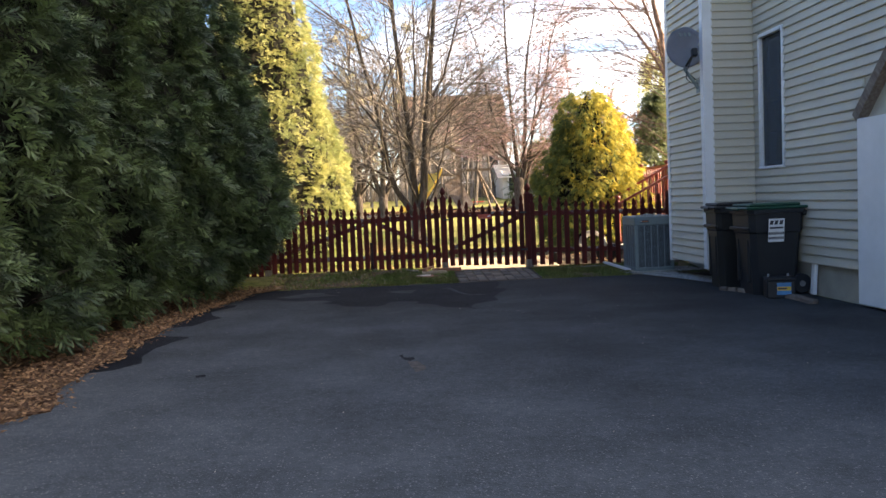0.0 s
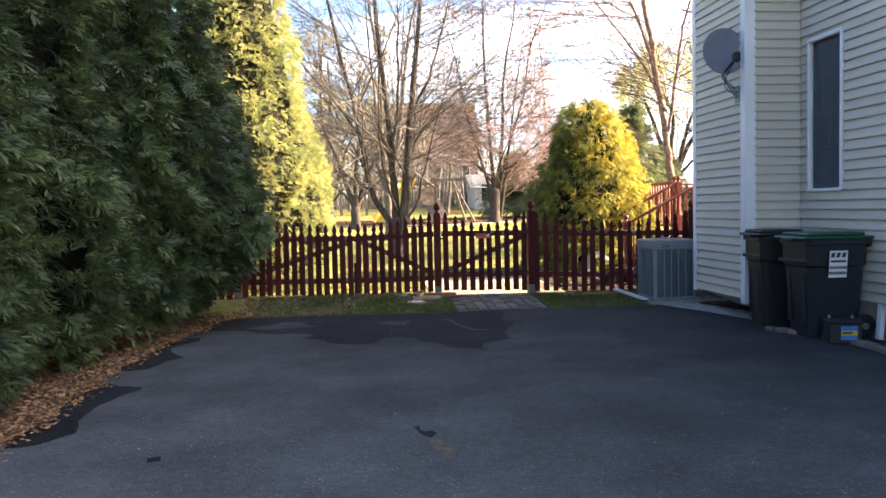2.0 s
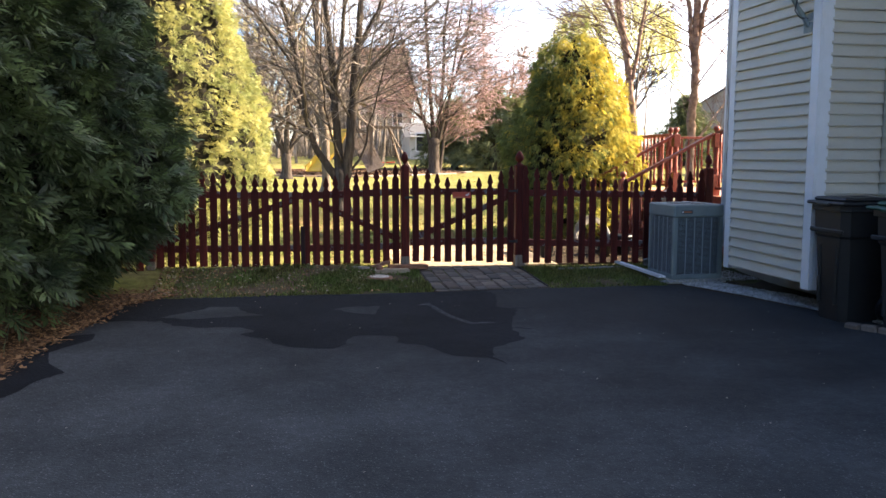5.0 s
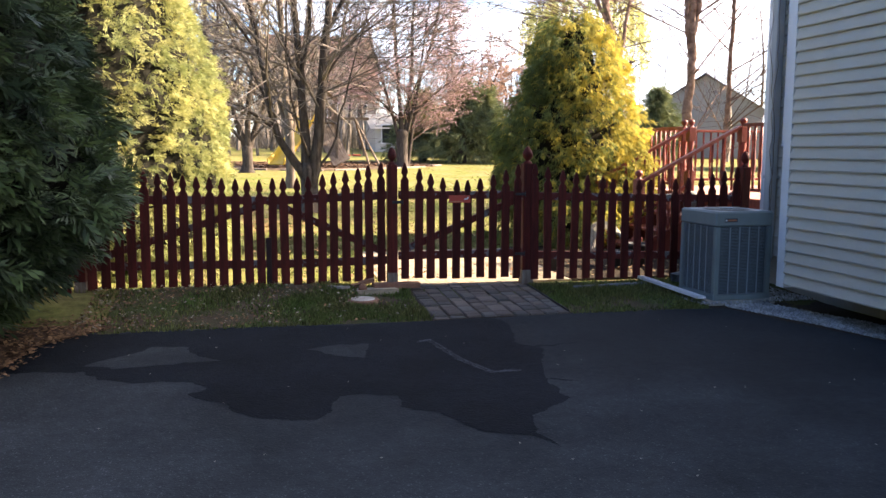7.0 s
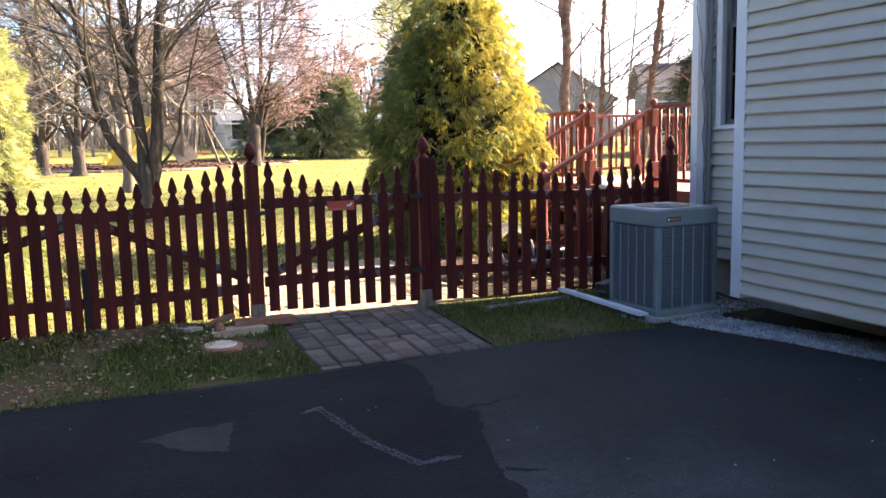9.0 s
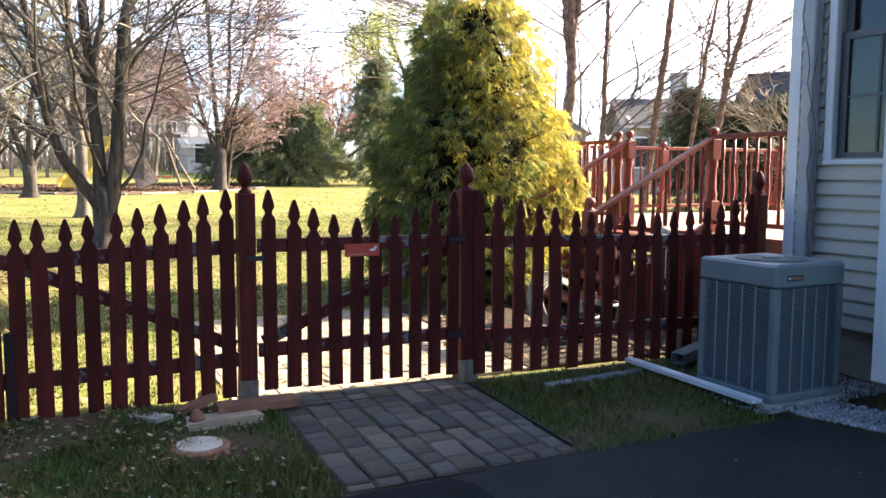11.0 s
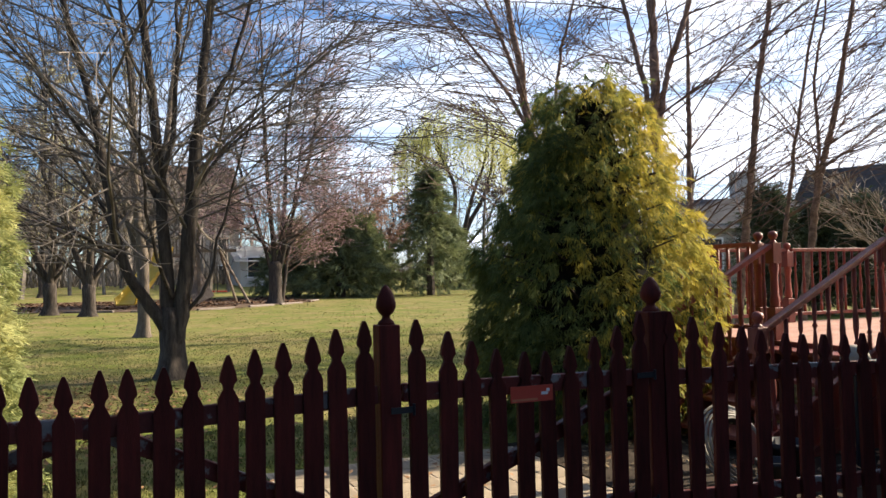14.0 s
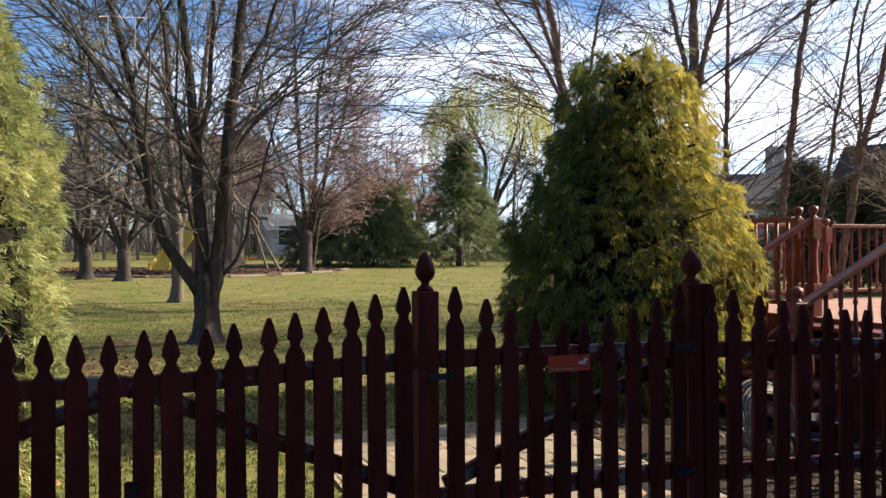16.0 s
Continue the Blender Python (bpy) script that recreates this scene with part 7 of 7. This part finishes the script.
for k in range(800):
    q, r = rng.uniform(0, 2 * math.pi), 4.9 * rng.random() ** 0.33
    top = 13.4 - 0.14 * r * r + rng.uniform(-0.9, 0.5) + 0.8 * noise.noise(Vector((math.cos(q) * 2, math.sin(q) * 2, r)))
    L = rng.uniform(0.8, 1.6 + 0.8 * r)
    x, y = math.cos(q) * r, math.sin(q) * r
    for m in range(int(L * 6)):
        u = m / (L * 6)
        leaf_card(wv, wf, Vector((x * (1 + 0.06 * u) + rng.uniform(-0.09, 0.09), y * (1 + 0.06 * u) + rng.uniform(-0.09, 0.09), top - L * u)), rng, 0.14)
raw("foliage", wv, wf, "willowleaf", wl, "hanging yellow-green leaves")["kind"] = "stuff"


# play set
PX, PY = 0.0, 44.3
ps = thing("play_set", (PX, PY, gh(3, 44.3)), label="wooden play tower with a yellow slide, climbing wall and swing beam", category="play set")
for x in (1.95, 3.35):
    for y in (0.0, 1.4):
        part("tower_post", boxes((x - 0.06, x + 0.06, y - 0.06, y + 0.06, 0, 3.1)), "timber", ps)
part("platform", boxes((1.9, 3.4, -0.05, 1.45, 2.02, 2.12)), "timber", ps)
for k in range(10):
    part("rail_slat", boxes((2.06 + 0.13 * k, 2.13 + 0.13 * k, -0.03, -0.005, 2.12, 2.75)), "timber", ps)
part("rail_cap", boxes((1.9, 3.4, -0.05, 0.02, 2.75, 2.82)), "timber", ps)
for s2 in (-1, 1):
    part("roof_panel", boxes((-0.95 if s2 < 0 else 0, 0 if s2 < 0 else 0.95, -0.15, 1.6, -0.02, 0.02)), "timber", ps).matrix_basis = pose(2.65, 0, 3.65, 0, s2 * 32, 0)
part("swing_beam", boxes((3.35, 5.0, 0.65, 0.75, 2.2, 2.34)), "timber", ps)
bar("swing_leg", (4.3, 0.7, 2.3), (5.4, -0.2, 0.0), 0.055, "timber", ps)
bar("swing_leg", (4.3, 0.7, 2.3), (5.15, 1.7, 0.0), 0.055, "timber", ps)
for k in range(7):
    pk = part("climbing_plank", boxes((0.125 * k, 0.125 * k + 0.117, -0.02, 0.02, 0.0, 1.85)), "grayed", ps)
    pk.matrix_basis = pose(3.2, -0.15, 0.0, -16, -24, 8)
svv, sff = [], []
for k in range(9):
    u = k / 8
    x, y, z = 1.95 - 1.5 * u, -0.1 - 2.3 * u, 0.16 + 2.0 * (1 - u) ** 1.25
    for d, dz in ((-0.42, 0.24), (-0.36, 0.0), (0.36, 0.0), (0.42, 0.24)):
        svv.append((x - 0.84 * d, y + 0.55 * d, z + dz))
for k in range(8):
    for j in range(3):
        a0 = k * 4 + j
        sff.append((a0, a0 + 1, a0 + 5, a0 + 4))
slide = raw("slide", svv, sff, "yellow", ps, "yellow plastic slide")
sm = slide.modifiers.new("thickness", "SOLIDIFY")
sm.thickness = 0.05
for x in (3.7, 4.2):
    for dx in (0, 0.36):
        bar("swing_chain", (x + dx, 0.7, 2.2), (x + dx, 0.7, 0.55), 0.012, "black", ps, 5)
    part("swing_seat", boxes((x - 0.03, x + 0.39, 0.6, 0.8, 0.5, 0.55, 0.01)), "red", ps)
BED = [(-9, 42), (-5, 41), (-2, 40), (0.5, 38.5), (2.2, 37.8), (4.5, 39.6), (7.5, 43), (9, 46), (8, 50), (4, 51), (0, 51), (-4, 51), (-8, 50), (-9.5, 46)]
tagged(sheet("play_bed", BED, 0.02, "woodchip", rough=0.3, step=0.4, seed=8, follow=True), "bed of brown wood chips round the play set", "mulch", kind="structure")
def chip_bed_spot(r):
    x, y = r.uniform(-8.5, 8.0), r.uniform(41.0, 50.0)
    if y < 43.2 and x > -2:
        x = r.uniform(-1.0, 4.5)
    return x, y, gh(x, y) + 0.03


litter("wood_chips", 5000, chip_bed_spot, 0.13, "mulch", "loose brown chips and leaves in the play bed", "mulch", 61, flat=0.5)
for (ax, ay), (bx, by) in zip(BED[:7], BED[1:8]):
    n = max(1, int(math.hypot(bx - ax, by - ay) / 1.9))
    for m in range(n):
        x, y = ax + (bx - ax) * (m + 0.5) / n, ay + (by - ay) * (m + 0.5) / n
        tb = tagged(part("bed_log", boxes((-0.88, 0.88, -0.06, 0.06, -0.03, 0.07, 0.02)), "grayed"), "weathered timber edging of the play bed", "timber", "play bed edging")
        tb.matrix_basis = pose(x, y, gh(x, y), 0, 0, math.degrees(math.atan2(by - ay, bx - ax)))


# houses in the distance
def far_house(at, turn, w, d, eave, ridge, wallm, roofm, label, chimney=None, windows=3):
    h = thing("house", at, turn, label, "house")
    part("wall", boxes((-w / 2, w / 2, -d / 2, d / 2, -0.5, eave)), wallm, h)
    part("gable", prism([(-d / 2, eave), (d / 2, eave), (0, ridge - 0.15)], -w / 2, -w / 2 + 0.15), wallm, h).matrix_basis = pose(0, 0, 0, 0, 0, 90) @ pose(0, 0, 0)
    part("gable", prism([(-d / 2, eave), (d / 2, eave), (0, ridge - 0.15)], w / 2 - 0.15, w / 2), wallm, h).matrix_basis = pose(0, 0, 0, 0, 0, 90)
    for s in (-1, 1):
        bm = bmesh.new()
        q = [bm.verts.new(p) for p in ((-w / 2 - 0.4, s * (d / 2 + 0.4), eave - 0.25), (w / 2 + 0.4, s * (d / 2 + 0.4), eave - 0.25), (w / 2 + 0.4, 0, ridge), (-w / 2 - 0.4, 0, ridge))]
        bm.faces.new(q if s < 0 else q[::-1])
        bmesh.ops.solidify(bm, geom=bm.faces[:], thickness=0.2)
        part("roof", bm, roofm, h)
    for fl in range(2 if eave > 4.5 else 1):
        for k in range(windows):
            x = -w / 2 + w * (k + 0.5) / windows
            win = part("window", boxes((x - 0.55, x + 0.55, -d / 2 - 0.05, -d / 2 - 0.005, 1.0 + 2.7 * fl, 2.4 + 2.7 * fl)), "white", h)
            part("pane", boxes((x - 0.47, x + 0.47, -d / 2 - 0.07, -d / 2 - 0.052, 1.08 + 2.7 * fl, 2.32 + 2.7 * fl)), "acdark", win, "dark pane")
    if chimney is not None:
        part("chimney", boxes((chimney - 0.36, chimney + 0.36, d * 0.1, d * 0.1 + 0.6, eave, ridge + 1.3)), "brick", h)
        part("chimney_shoulder", prism([(chimney - 0.36, eave), (chimney + 0.95, eave), (chimney + 0.95, ridge - 1.1), (chimney + 0.361, ridge - 0.1), (chimney - 0.36, ridge - 0.1)], d * 0.1 - 0.01, d * 0.1 + 0.61), "brick", h)
    return h


far_house((5.8, 92, 0.6), 0, 11.5, 10, 6.6, 12.2, "farbeige", "roofing", "large far house with a brown shingled roof beyond the trees", windows=4)
far_house((10.8, 66, 0.6), 0, 5.7, 6, 2.3, 3.2, "farwall", "farwall", "white single-storey house beyond the play set")
far_house((38.8, 40.0, 0.4), -62, 8, 7, 3.9, 6.6, "farbrown", "grayroof", "far house with a dark grey roof beyond the birches")
far_house((26.3, 38.5, 0.4), -30, 4.6, 6, 3.0, 4.3, "fartaupe", "hazyroof", "far grey-roofed house with a tall chimney", chimney=0.6)
far_house((31.8, 60.0, 0.6), 60, 10, 7.5, 3.4, 5.8, "fartaupe", "hazyroof", "far beige gabled house behind the deck")
far_house((-14.0, 88.0, 0.6), 10, 12, 9, 4.8, 8.0, "farwall", "grayroof", "far grey-roofed house seen through the woods")

# the woods that close the view
rng = random.Random(77)
fv, ff = [], []
for k in range(160):
    if k < 50:
        x, y = rng.uniform(-24, 8), rng.uniform(52, 74)
    elif k < 125:
        x, y = rng.uniform(-34, 34), rng.uniform(58, 110)
    else:
        x, y = rng.uniform(26, 75), rng.uniform(30, 80)
    h = rng.uniform(7.5, 13)
    guide = wander(rng, (x, y, 0.4), (rng.uniform(-0.12, 0.12), 0), h, rng.uniform(0.1, 0.2), 0.4)
    for pts, rad, lev in limbs(rng, [guide], ((1.7, 1.2, 3.4, 0.8, 0.05, 0.06, 0.15), (1.9, 0.5, 1.6, 0.8, 0.03, 0.07, 0.2))):
        tube(pts, [max(q, 0.012) for q in rad], 5 if lev == 0 else 3, fv, ff)
tagged(raw("far_woods", fv, ff, "twig"), "leafless grey-brown woods in the distance", "woods", kind="stuff")
brush = np.random.default_rng(78)
n = 26000
bx = brush.uniform(-60, 90, n)
by = 66 + 30 * brush.random(n) + 0.1 * np.abs(bx)
bh = (0.5 + 2.6 * brush.random(n) ** 1.5) * np.array([0.85 + 0.7 * noise.noise(Vector((a2 * 0.12, b3 * 0.1, 3))) for a2, b3 in zip(bx, by)])
foot = np.stack([bx, by, 0.9 + 0 * bx], 1)
lean = np.stack([0.35 * brush.standard_normal(n) * bh, 0.35 * brush.standard_normal(n) * bh, bh], 1)
side = np.stack([0.018 + 0.03 * brush.random(n), 0 * bx, 0 * bx], 1)
V = np.stack([foot - side, foot + side, foot + lean * 0.6 + side * 0.8, foot + lean, foot + lean * 0.6 - side * 0.8], 1).reshape(-1, 3)
tagged(quick_mesh("far_underwood", V, np.arange(len(V)).reshape(-1, 5), "twig", None), "low brown brush at the edge of the woods", "brush", kind="stuff")
rng = random.Random(83)
for k, (x, y, h, m, b) in enumerate(((13.6, 58, 6.5, "redtwig", "rust"), (17.5, 62, 5.0, "redtwig", "rust"), (-6, 70, 6.5, "twig", "drygrass"), (-3.2, 56, 12.5, "twig", "olivebud"))):
    bare_tree("budding_tree", (x, y, gh(x, y)), 1.4, 0.2, [wander(rng, (0, 0, 1.2), q, h * 0.85, 0.13) for q in ((-0.35, 0), (0.4, 0), (0, 0.3), (0.05, -0.3))],
        CROWN, "bark", m, "far tree clouded with small spring buds", 150 + k, thin=0.012, buds=(b, 9000, 0.11))

# ---- the plan above is drawn in units of 1.15 m: bring it to metres ----
for me in bpy.data.meshes:
    me.transform(Matrix.Scale(UNIT, 4))
for ob in bpy.data.objects:
    if ob.type in ("MESH", "EMPTY"):
        ob.location = ob.location * UNIT
        for mod in ob.modifiers:
            if mod.type == "SOLIDIFY":
                mod.thickness *= UNIT
